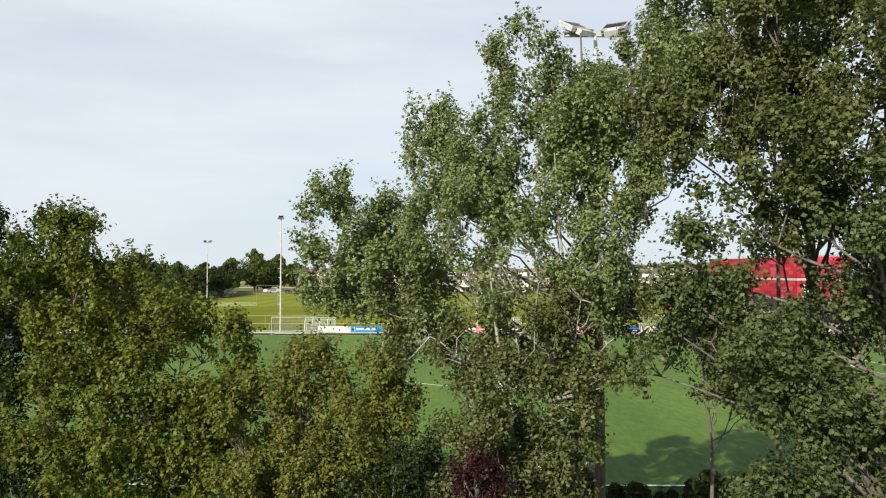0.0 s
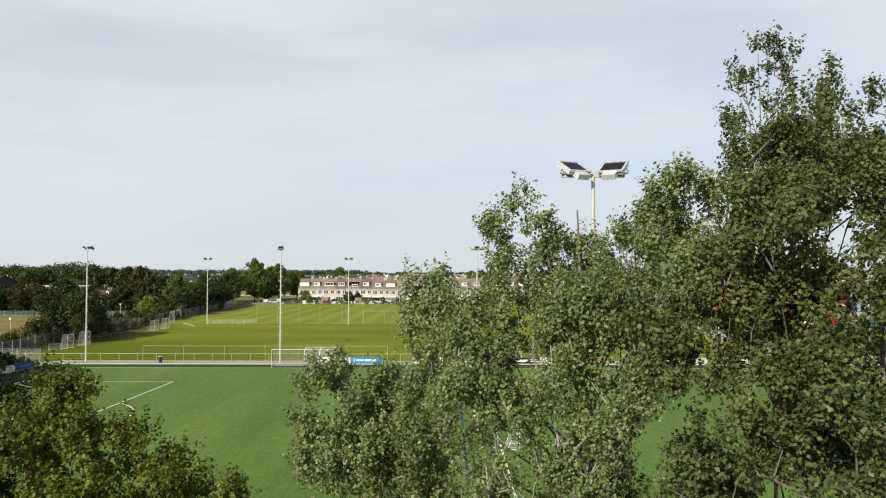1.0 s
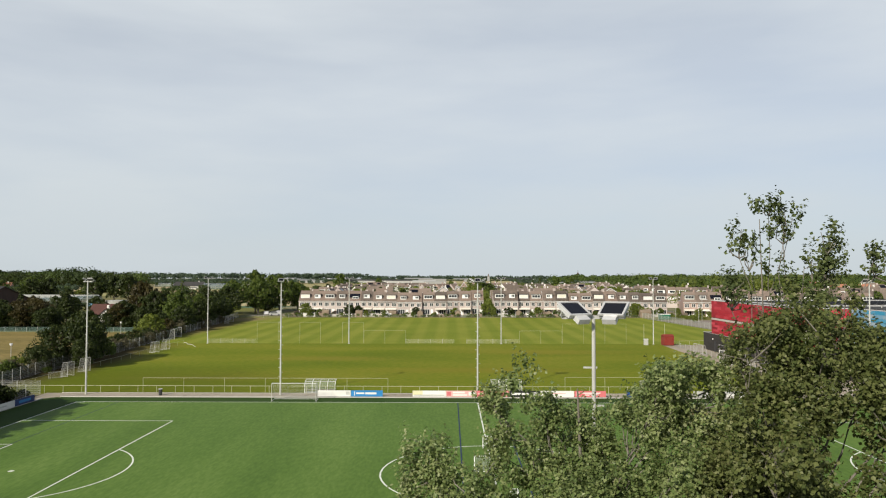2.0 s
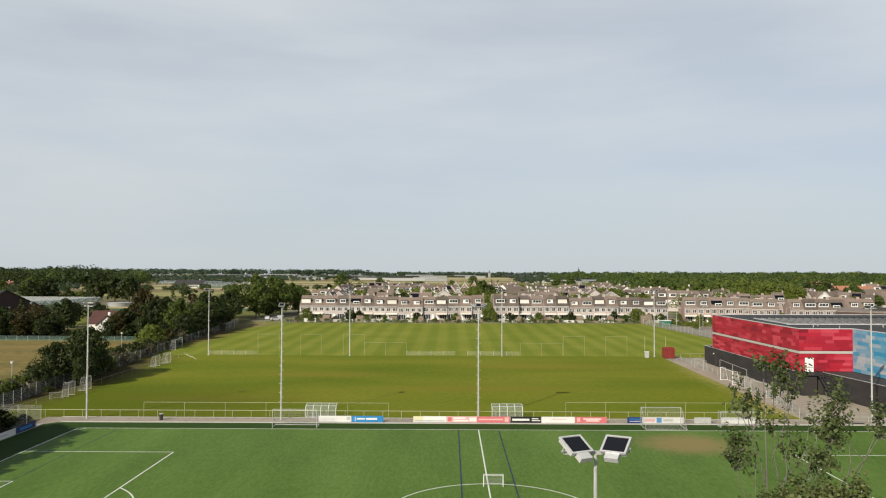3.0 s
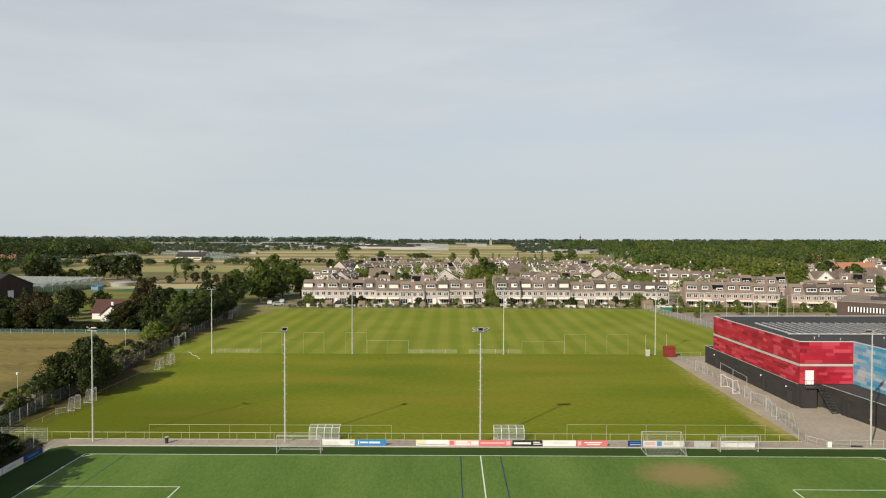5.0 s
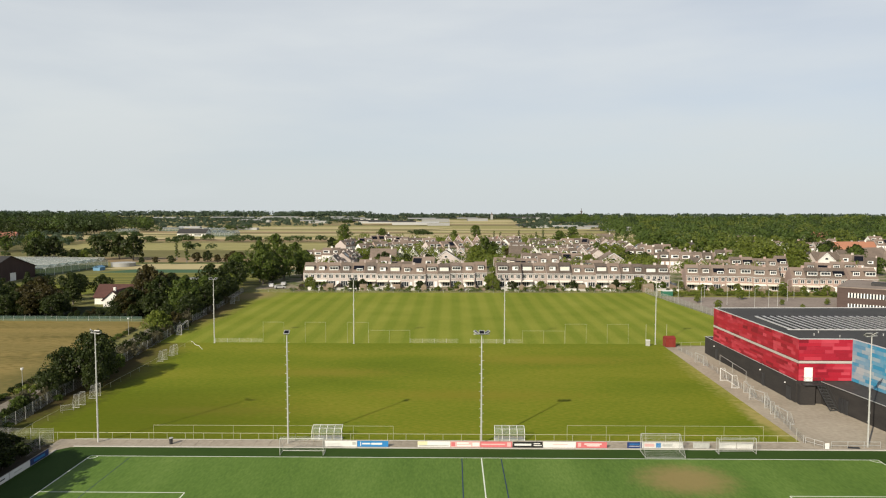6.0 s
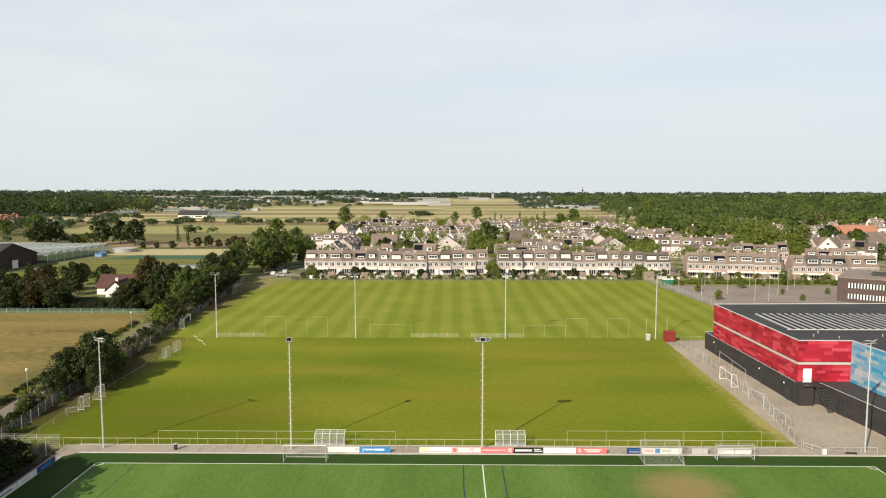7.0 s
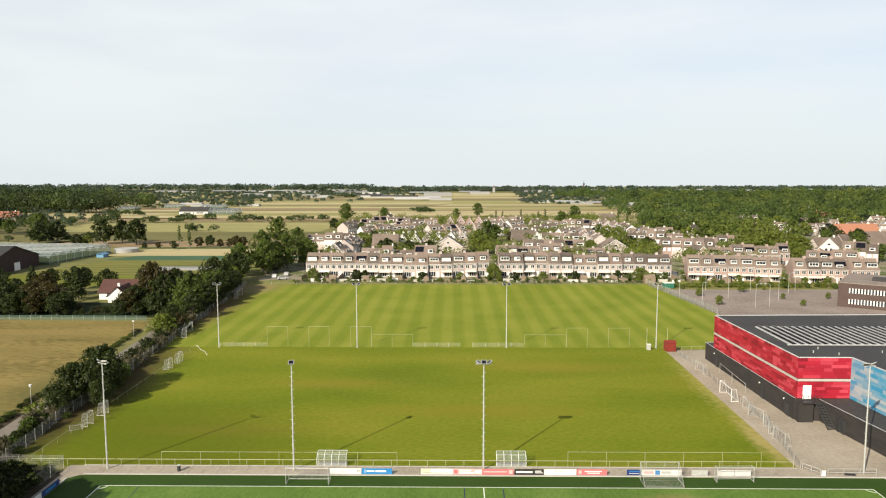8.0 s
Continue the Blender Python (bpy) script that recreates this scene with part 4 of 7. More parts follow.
part("low_roof", prism([(55.5, 157.4), (56.5, 118.1), (60.3, 117.5), (67.6, 60.2), (111.8, 58.2), (111.8, 159.8)], PLINTH, PLINTH + 0.03), M["roofing"], HALL, "dark bitumen lower roof")


def edging(a, b, z, wide=0.2, high=0.12, name="coping", mat="solarback", text="pale metal roof edge"):
    a, b = Vector(a), Vector(b)
    d = (b - a).normalized()
    m = pose(a.x, a.y, z, 0, 0, math.degrees(math.atan2(d.y, d.x)))
    part(name, boxed(-0.1, (b - a).length + 0.1, -wide / 2, wide / 2, 0, high, m=m), M[mat], HALL, text)


for a, b in ((WEST_A, WEST_B), (WEST_B, SOUTH_C), (SOUTH_C, BLUE_D), (WEST_A, (108, 154.5))):
    edging(a, b, TOP - 0.14)
for a, b in (((55.3, 157.6), (56.35, 118.0)), ((60.1, 117.3), (67.5, 60)), ((55.3, 157.6), (60, 157.8))):
    edging(a, b, PLINTH + 0.02, 0.1, 0.05, text="thin pale metal edge of the lower storey")


def panelled(a, b, mat, label, seed, rows=6):
    """Two bands of narrow panels in many shades, laid like bricks, with a pale band between them."""
    a, b = Vector((a[0], a[1], 0)), Vector((b[0], b[1], 0))
    d = (b - a).normalized()
    length, turn = (b - a).length, math.degrees(math.atan2(d.y, d.x))
    wall = new("panel_wall")
    wall.parent = HALL
    wall.matrix_basis = pose(a.x, a.y, 0, 0, 0, turn)
    wall["label"] = label
    rng = random.Random(seed)
    if mat == "red":
        part("pale_band", boxed(0, length, -0.1, -0.02, 6.66, 7.06), M["band"], wall, "pale grey band")
    sizes = {}
    for z0, z1 in ((PLINTH + 0.1, 6.6), (7.14, TOP - 0.16)) if mat == "red" else ((PLINTH + 0.1, 7.0), (7.0, TOP - 0.16)):
        step = (z1 - z0) / rows
        for r in range(rows):
            x = -rng.random() * 2.0
            while x < length:
                w = rng.choice((1.4, 2.1, 2.8))
                x0, x1 = max(x, 0), min(x + w, length)
                x += w
                if x1 - x0 < 0.1:
                    continue
                key = round(x1 - x0, 2), round(step, 3)
                if key not in sizes:
                    sizes[key] = bpy.data.meshes.new("panel")
                    bm = boxed(0.004, key[0] - 0.004, -0.07, -0.01, 0.006, step - 0.006)
                    bm.to_mesh(sizes[key])
                    bm.free()
                mesh_part("panel", sizes[key], M[mat], wall, at=pose(x0, 0, z0 + r * step))


panelled(WEST_A, WEST_B, "red", "red wall panels in several shades", 4)
panelled(WEST_B, SOUTH_C, "red", "red wall panels in several shades", 5)
panelled(SOUTH_C, SOUTH_C.lerp(BLUE_D, 0.5), "blue", "blue and grey wall panels", 6)
part("door_leaf", boxed(57.4, 58.75, 117.55, 117.66, PLINTH + 0.02, PLINTH + 2.3), M["white"], HALL, "white door at the stair head")
part("landing", boxed(56.9, 60.3, 116.2, 117.5, PLINTH - 0.35, PLINTH - 0.2), M["black"], HALL, "black steel landing")
bm = tubes(*[(((x, 116.25, PLINTH - 0.2), (x, 116.25, PLINTH + 0.9)), 0.025) for x in (56.9, 57.7, 58.5, 59.3)], (((56.9, 116.25, PLINTH + 0.9), (59.4, 116.25, PLINTH + 0.9)), 0.03), (((56.9, 117.4, PLINTH + 0.9), (56.9, 116.25, PLINTH + 0.9)), 0.03))
part("landing_rail", bm, M["black"], HALL, "black landing rail")
part("stair_block", boxed(56.4, 58.8, 116.6, 117.6, -0.1, PLINTH - 0.36), M["darkbrick"], HALL, "dark brick block under the landing")

stair = new("steel_stair")
stair.parent = HALL
stair.matrix_basis = pose(59.55, 116.6, 0, 0, 0, 8)
stair["label"] = "black steel outside stair"
steps = 18
for k in range(steps):
    part("tread", boxed(-0.6, 0.6, -0.2 * (k + 1), -0.2 * k, 3.4 - k * 0.188 - 0.04, 3.4 - k * 0.188), M["lampdark"], stair)
for x in (-0.62, 0.62):
    part("stringer", tubes((((x, 0, 3.45), (x, -0.2 * steps, 0.05)), 0.07)), M["black"], stair)
    part("handrail", tubes((((x, 0.6, 4.4), (x, 0, 4.4), (x, -0.2 * steps, 1.0), (x, -0.2 * steps, 0)), 0.03)), M["black"], stair)
    for k in range(0, steps, 3):
        part("baluster", tubes((((x, -0.2 * k, 3.4 - k * 0.188), (x, -0.2 * k, 4.4 - k * 0.188)), 0.018)), M["black"], stair)
for y, wide in ((151.0, 1.0), (129.5, 1.0), (120.2, 1.6)):
    x = 55.28 + (157.6 - y) / 39.6 * 1.0
    part("service_door", boxed(x - 0.12, x + 0.02, y - wide / 2, y + wide / 2, 0, 2.2), M["black"], HALL, "black service door")
    part("wall_lamp", tubes((((x - 0.18, y + 1.1, 2.55), (x - 0.18, y + 1.1, 2.75)), (0.11, 0.13)), n=8), M["white"], HALL, "small white wall lamp")
for s in (0.085, 0.105):
    x, y = 60.15 + 7.35 * s, 117.3 - 57.3 * s
    part("service_door", boxed(x - 0.2, x + 0.05, y - 0.45, y + 0.45, 0, 2.3), M["black"], HALL, "black service door")
for x, y in ((60.5, 121.0), (62.5, 123.5), (64, 119.5), (72, 121), (83, 122.5), (92, 148)):
    part("roof_vent", tubes((((x, y, TOP - 0.15), (x, y, TOP + 0.2)), 0.08), (((x, y, TOP + 0.19), (x, y, TOP + 0.25)), 0.13)), M["steel"], HALL)

# solar panels on the roof
array = thing("solar_array", "rows of tilted solar panels with pale mounts on the roof", "solar panels", pose(0, 0, TOP - 0.12))
panel = bpy.data.meshes.new("solar_panel")
bm = boxed(-0.4, 0.4, -0.8, 0.8, 0, 0.04)
bm.to_mesh(panel)
bm.free()
for r in range(28):
    x = 60.0 + r * 1.4
    part("mount_rail", boxed(x - 0.86, x - 0.44, 126.6, 141.4, 0.0, 0.16 + 0.02 * (r % 2)), M["solarback"], array, "pale metal wind plate")
    for k in range(9):
        mesh_part("solar_panel", panel, M["solar"], array, "dark glossy solar panel", pose(x, 127.5 + k * 1.65, 0.26, 0, 14, 0))

# ---------------------------------------------------------------- yard things
ob = thing("storage_container", "red steel storage container at the field corner", "container", pose(49.6, 164.6, 0.08, 0, 0, 4) @ Matrix.Diagonal((0.85, 0.85, 0.85, 1)))
part("body", boxed(-1.3, 1.3, -1.2, 1.2, 0.1, 2.4), M["redshed"], ob)
bm = bmesh.new()
for k in range(12):
    for y in (-1.24, 1.2):
        box(bm, -1.25 + k * 0.21, -1.17 + k * 0.21, y, y + 0.04, 0.15, 2.35)
part("ribs", bm, M["redshed"], ob)
bm = bmesh.new()
a = [bm.verts.new(p) for p in ((-1.4, -1.3, 2.4), (1.4, -1.3, 2.4), (1.4, 1.3, 2.4), (-1.4, 1.3, 2.4), (-1.4, 0, 2.95), (1.4, 0, 2.95))]
for f in ((0, 1, 5, 4), (2, 3, 4, 5), (1, 2, 5), (3, 0, 4), (3, 2, 1, 0)):
    bm.faces.new([a[i] for i in f])
part("roof", bm, M["redshed"], ob, "low red ridge roof")
part("door", boxed(-0.4, 0.6, -1.3, -1.25, 0.15, 2.1), M["redshed"], ob)
ob = thing("electric_cabinet", "pale grey cabinet beside the mast", "cabinet", pose(45.0, 165.6, 0.05))
part("body", boxed(-0.45, 0.45, -0.3, 0.3, 0, 1.3), M["steel"], ob)
part("lid", boxed(-0.5, 0.5, -0.35, 0.35, 1.3, 1.38), M["white"], ob)
ob = thing("hall_floodlight", "slim lamp post beside the sports hall", "street lamp", pose(63.8, 102.5, 0.08))
part("post", tubes((((0, 0, 0), (0, 0, 5.8)), (0.07, 0.05))), M["black"], ob)
part("arm", tubes((((0, 0, 5.75), (0.9, 0, 6.0)), 0.04)), M["black"], ob)
part("lamp", boxed(0.7, 1.25, -0.12, 0.12, 5.95, 6.08), M["black"], ob)
tagged(part("hose", tubes(([(-61.7 + k * 0.45, 169.0 - 0.68 * k + 0.35 * math.sin(k * 0.9), 0.09) for k in range(14)], 0.035)), M["white"]), "pale hose lying on the grass", "hose")
part("edge_rail", boxed(58.6, 99.0, 126.2, 126.5, 0.02, 0.14), M["solarback"], array, "pale metal rail along the row ends")

# ---------------------------------------------------------------- school building behind the car park
school = thing("school_building", "dark brown brick building with rows of white-framed windows", "building", pose(117.6, 221.5, 0, 0, 0, -36))
part("wall", boxed(0, 60, 0, 24, -0.2, 7.3), M["brownbrick"], school)
part("roof", boxed(-0.15, 60.15, -0.15, 24.15, 7.3, 7.6), M["brickpave"], school, "flat grey roof")
for z in (1.2, 4.5):
    row = part("window_strip", boxed(3, 58, -0.06, 0.02, z, z + 1.25), M["glass"], school, "strip of dark windows")
    for k in range(66):
        part("mullion", boxed(3 + k * 0.82, 3.32 + k * 0.82, -0.16, -0.06, z - 0.1, z + 1.4), M["white"], row)
for k in range(3):
    part("roof_box", boxed(8 + k * 14, 13 + k * 14, 8, 12, 7.6, 8.5), M["roofing"], school)
# ---------------------------------------------------------------- terraced houses
def gable_roof(w, y0, y1, eave, ridge, over=0.35, thick=0.16):
    """A ridge along x over a house from y0 to y1, as a slab with thickness."""
    mid = (y0 + y1) / 2
    slope = (ridge - eave) / (mid - y0)
    bm = bmesh.new()
    outer = [(y0 - over, eave - over * slope), (mid, ridge), (y1 + over, eave - over * slope)]
    prof = [(y, z + thick) for y, z in outer] + [(y, z) for y, z in reversed(outer)]
    left, right = ([bm.verts.new((x, y, z)) for y, z in prof] for x in (-w / 2, w / 2))
    bm.faces.new(left)
    bm.faces.new(right[::-1])
    for i in range(6):
        j = (i + 1) % 6
        bm.faces.new((left[j], left[i], right[i], right[j]))
    bmesh.ops.recalc_face_normals(bm, faces=bm.faces)
    return bm


def house_body(w, y0, y1, eave, ridge):
    bm = bmesh.new()
    prof = [(y0, -0.1), (y1, -0.1), (y1, eave), ((y0 + y1) / 2, ridge), (y0, eave)]
    left, right = ([bm.verts.new((x, y, z)) for y, z in prof] for x in (-w / 2, w / 2))
    bm.faces.new(left)
    bm.faces.new(right)
    for i in range(5):
        j = (i + 1) % 5
        bm.faces.new((left[i], left[j], right[j], right[i]))
    bmesh.ops.recalc_face_normals(bm, faces=bm.faces)
    return bm


def window(parent, x0, x1, z0, z1, y, panes=2, back=False):
    """A white casement proud of the wall, with dark glass set back in it."""
    s = 1 if back else -1
    t = 0.09
    xs = [x0, x0 + t]
    for k in range(1, panes):
        x = x0 + (x1 - x0) * k / panes
        xs += [x - t / 2, x + t / 2]
    xs += [x1 - t, x1]
    zs = [z0, z0 + t, z1 - t, z1]
    cells = {(i, j) for i in range(len(xs) - 1) for j in range(3) if j != 1 or i % 2 == 0}
    bm = bmesh.new()
    v = {(i, j, f): bm.verts.new((x, y + s * 0.1 * f, z)) for i, x in enumerate(xs) for j, z in enumerate(zs) for f in (0, 1)}
    for i, j in cells:
        ring = ((i, j), (i + 1, j), (i + 1, j + 1), (i, j + 1))
        bm.faces.new([v[(a, b, 1)] for a, b in ring])
        for (a, b), c, d in (((i, j - 1), ring[0], ring[1]), ((i + 1, j), ring[1], ring[2]), ((i, j + 1), ring[2], ring[3]), ((i - 1, j), ring[3], ring[0])):
            if (a, b) not in cells:
                bm.faces.new((v[(*c, 0)], v[(*d, 0)], v[(*d, 1)], v[(*c, 1)]))
    bmesh.ops.recalc_face_normals(bm, faces=bm.faces)
    win = part("window", bm, M["white"], parent, "white window frame")
    part("pane", boxed(x0 + t, x1 - t, min(y, y + s * 0.03), max(y, y + s * 0.03), z0 + t, z1 - t), M["glass"], win, "dark window glass")
    return win


def terraced(kind, at=None, group="terraced houses"):
    """A narrow two-storey house, its garden side at local y = 0 facing -y."""
    wall, tile, dorm, shade = kind
    texts = {"brickA": "pale brick", "brickB": "red brick"}
    words = texts[wall] + " terraced house with brown tiled roof" + {0: "", 1: " and white dormer", 2: " and wide white dormer", 3: " and dark solar panels"}[dorm]
    ob = thing("terraced_house", words, "house", at, group)
    w, d, eave, ridge = 4.83, 9.0, 5.7, 9.2
    part("wall", house_body(w - 0.02, 0, d, eave, ridge), M[wall], ob)
    part("roof", gable_roof(w, 0, d, eave, ridge), M["tileA"], ob)
    part("gutter", boxed(-w / 2, w / 2, -0.5, -0.36, eave - 0.42, eave - 0.3), M["white"], ob, "white gutter")
    window(ob, -2.0, -0.3, 3.4, 4.9, 0, 3)
    window(ob, 0.6, 2.0, 3.5, 4.9, 0, 2)
    window(ob, -2.1, 0.6, 0.35, 2.4, 0, 3)
    part("door", boxed(1.0, 1.95, -0.06, 0.02, 0, 2.3), M["white"], ob, "white garden door")
    window(ob, -1.6, 1.4, 3.4, 4.9, d, 3, True)
    if dorm in (1, 2):
        x = 1.15 if dorm == 1 else 1.75
        body = part("dormer", boxed(-x, x, 0.8, 4.0, eave + 0.75, eave + 2.3), M["tileA"], ob, "tile-hung dormer")
        part("dormer_front", boxed(-x, x, 0.72, 0.8, eave + 0.8, eave + 2.3), M["white"], body, "white dormer front")
        part("dormer_roof", boxed(-x - 0.15, x + 0.15, 0.55, 4.2, eave + 2.3, eave + 2.42), M["roofing"], body, "flat dark dormer roof")
        if wall == "brickA" and dorm == 2 and shade:
            bm = bmesh.new()  # one ribbed sheet
            ribs = [[bm.verts.new((side, 0.66 + 0.025 * (k % 2), eave + 1.05 + k * 0.09)) for side in (-x + 0.2, x - 0.2)] for k in range(13)]
            back = [bm.verts.new((side, 0.71, z)) for side, z in ((-x + 0.2, eave + 1.05), (x - 0.2, eave + 1.05), (x - 0.2, eave + 2.13), (-x + 0.2, eave + 2.13))]
            for r, s in zip(ribs, ribs[1:]):
                bm.faces.new((r[0], r[1], s[1], s[0]))
            for end in ((ribs[0][1], ribs[0][0], back[0], back[1]), (ribs[-1][0], ribs[-1][1], back[2], back[3]), back):
                bm.faces.new(end)
            part("roller_shutter", bm, M["awning"], body, "closed white roller shutter")
        elif wall == "brickB" or not shade:
            window(body, -x + 0.15, x - 0.15, eave + 1.05, eave + 2.15, 0.72, 3)
        else:
            window(body, -x + 0.15, x * 0.2, eave + 1.2, eave + 2.1, 0.72, 2)
    if dorm == 3:
        angle = math.degrees(math.atan2(ridge - eave, d / 2))
        part("solar_panel", boxed(-2.0, 2.0, 0.2, 2.4, 0.2, 0.26, m=pose(0, 0.9, eave + 0.8, angle)), M["solar"], ob, "dark solar panels")
        body = part("dormer", boxed(-0.7, 1.6, 0.5, 3.0, eave + 0.5, eave + 1.5), M["white"], ob, "white dormer")
        window(body, -0.6, 1.5, eave + 0.6, eave + 1.4, 0.5, 2)
    if shade:
        bm = boxed(-2.2, 2.2, -2.0, 0, -0.03, 0.03, m=pose(0, 0, 2.75, 14))
        part("awning", bm, M["awning"], ob, "cream sun awning")
        for x in (-2.1, 2.1):
            part("awning_arm", tubes((((x, 0, 2.3), (x, -1.9, 2.22)), 0.03)), M["white"], ob)
    part("chimney", boxed(1.9, 2.4, d / 2 - 0.3, d / 2 + 0.3, ridge - 0.4, ridge + 0.9), M[wall], ob, "brick chimney")
    part("garden_wall", boxed(-w / 2, -w / 2 + 0.08, -9.0, -0.1, 0, 1.7), M["timber"], ob, "weathered garden screen")
    return ob


def simple_terraced(wall, dorm, at, group="terraced houses farther back"):
    """The same kind of house where it stands too far off for its small parts."""
    ob = thing("terraced_house", {"brickA": "pale brick", "brickB": "red brick", "render": "white rendered"}[wall] + " terraced house seen over the roofs before it", "house", at, group)
    w, d, eave, ridge = 4.83, 9.0, 5.7, 9.2
    part("wall", house_body(w - 0.02, 0, d, eave, ridge), M[wall], ob)
    part("roof", gable_roof(w, 0, d, eave, ridge), M["tileA"], ob)
    for x0, x1 in ((-2.0, -0.3), (0.6, 2.0)):
        part("window", boxed(x0, x1, -0.08, 0.02, 3.4, 4.9), M["white"], ob, "white window")
    if dorm:
        x = 1.1 if dorm == 1 else 1.7
        body = part("dormer", boxed(-x, x, 0.8, 4.0, eave + 0.75, eave + 2.2), M["tileA"], ob, "tile-hung dormer")
        part("dormer_front", boxed(-x, x, 0.72, 0.8, eave + 0.8, eave + 2.2), M["white"], body, "white dormer front")
        part("pane", boxed(-x + 0.25, x * 0.5, 0.68, 0.72, eave + 1.1, eave + 2.0), M["glass"], body)
    else:
        angle = math.degrees(math.atan2(ridge - eave, d / 2))
        part("solar_panel", boxed(-2.0, 1.6, 0.4, 3.4, 0.2, 0.26, m=pose(0, 0.9, eave + 0.8, angle)), M["solar"], ob, "dark solar panels")
    part("chimney", boxed(1.9, 2.4, d / 2 - 0.3, d / 2 + 0.3, ridge - 0.4, ridge + 0.9), M[wall], ob, "brick chimney")
    return ob


def copied(proto, m, label=""):
    ob = copy_thing(proto, m)
    if label:
        ob["label"] = label
    return ob


def terrace(protos, order, x, y, turn=0.0, z=0.0):
    """A row of houses along the local x axis; every second one is mirrored."""
    base = pose(x, y, z, 0, 0, turn)
    jog = random.Random(int(abs(x) + y))
    step, rise = 0.0, 1.0
    for k, c in enumerate(order):
        if k % 2 == 0:
            step = jog.choice((0.0, 0.5, 1.3, -1.1, -0.5)) * (1 if y < 300 else 1.6)
            rise = jog.choice((1.0, 0.96, 1.03, 0.93, 1.0) if y < 300 else (1.0, 0.9, 1.06, 0.82, 0.95))
        flip = Matrix.Diagonal((-1 if k % 2 else 1, 1, rise, 1))
        yield_at = base @ Matrix.Translation((4.83 * (k + 0.5), step, 0)) @ flip
        copied(protos[c], yield_at)


def rowed(n, seed, letters="abcdefa"):
    r = random.Random(seed)
    return [r.choice(letters) for _ in range(n)]


PROTOS = {}
for k, (c, kind) in enumerate((("a", ("brickA", "tileA", 2, True)), ("b", ("brickA", "tileA", 1, True)), ("c", ("brickA", "tileA", 2, False)), ("d", ("brickA", "tileA", 1, False)),
                               ("e", ("brickA", "tileA", 3, True)), ("f", ("brickA", "tileA", 1, True)), ("r", ("brickB", "tileA", 2, True)), ("s", ("brickB", "tileA", 1, True)), ("t", ("brickB", "tileA", 3, False)))):
    PROTOS[c] = terraced(kind, pose(-58.7 + 4.83 * (k + 0.5), 283.4, 0) if k < 6 else pose(89.3, 276.2, 0, 0, 0, -9) @ Matrix.Translation((4.83 * (k - 5.5), 0, 0)))
# the patterns above stand as the first houses of two rows
terrace(PROTOS, list("badbcacbd"), -58.7 + 4.83 * 6, 283.4)
terrace(PROTOS, list("cbacfabcafbdac"), 17.5, 282.8)
terrace(PROTOS, list("srrs"), 103.6, 273.9, -9)
terrace(PROTOS, list("srrtsr"), 126.0, 268.6, -9)
terrace(PROTOS, list("daecbfebcd"), 18.5, 318)
terrace(PROTOS, list("tsrtrst"), 113.0, 320, -9)
terrace(PROTOS, list("stsr"), 150.0, 309, -24)
# x, y, houses, turn of each row farther back, street by street
ROWS_WEST = ((-80, 388, 5, 2), (-50, 326, 13, 88), (-41, 309, 3, -4), (-27, 310, 4, -6), (-55, 440, 6, 35), (-36, 452, 6, 28), (-40, 512, 6, 8), (-12, 432, 5, 40), (-66, 515, 6, 20), (-38, 480, 5, 14), (-70, 470, 4, 60))
ROWS_MIDDLE = ((14, 470, 4, 20), (36, 438, 6, 12), (72, 428, 12, -92), (62, 418, 5, 30), (74, 500, 6, -20), (30, 478, 5, 40), (54, 494, 6, 16), (20, 520, 6, -8), (46, 372, 4, 4))
ROWS_EAST = ((98, 490, 14, -82), (94, 392, 6, -12), (99, 345, 5, -8), (122, 364, 4, -12), (176, 330, 3, -30), (108, 420, 5, -6), (195, 470, 4, 0), (217, 474, 4, 0), (241, 480, 3, 0), (266, 488, 7, 0), (215, 546, 3, 0), (186, 600, 3, -10), (300, 520, 6, 2))
for k, (c, wall, dorm) in enumerate((("g", "brickA", 2), ("h", "brickA", 1), ("i", "render", 1), ("j", "brickB", 2), ("k", "brickA", 0), ("l", "render", 2))):
    PROTOS[c] = simple_terraced(wall, dorm, pose(33 + 4.83 * (k + 0.5), 341, 0))
for k, (x, y, n, turn) in enumerate(ROWS_WEST + ROWS_MIDDLE + ROWS_EAST):
    terrace(PROTOS, rowed(n, k + 3, "ghighijklgh"), x, y, turn)


# ---------------------------------------------------------------- detached houses, barns, greenhouses
def detached(at, w, d, eave, ridge, wall, tile, label, group="detached houses"):
    """A gabled house with the ridge along local x."""
    ob = thing("detached_house", label, "house", at, group)
    part("wall", house_body(w, 0, d, eave, ridge), M[wall], ob)
    part("roof", gable_roof(w + 0.8, 0, d, eave, ridge, 0.5), M[tile], ob)
    window(ob, -w * 0.35, -w * 0.1, 0.8, 2.2, 0, 2)
    window(ob, w * 0.1, w * 0.35, 0.8, 2.2, 0, 2)
    part("door", boxed(-0.5, 0.5, -0.06, 0.02, 0, 2.2), M["timber"], ob)
    part("chimney", boxed(w * 0.3, w * 0.3 + 0.7, d / 2 - 0.35, d / 2 + 0.35, ridge - 0.5, ridge + 1.1), M["render"], ob, "pale chimney")
    return ob


detached(pose(-110.3, 231, 0, 0, 0, -90), 10, 6.2, 2.3, 5.0, "render", "tileD", "white rendered cottage with a dark red tiled roof")
detached(pose(-107.5, 232, 0, 0, 0, 0), 17, 8.5, 2.6, 6.0, "render", "tileD", "long cottage wing with dark red roof")


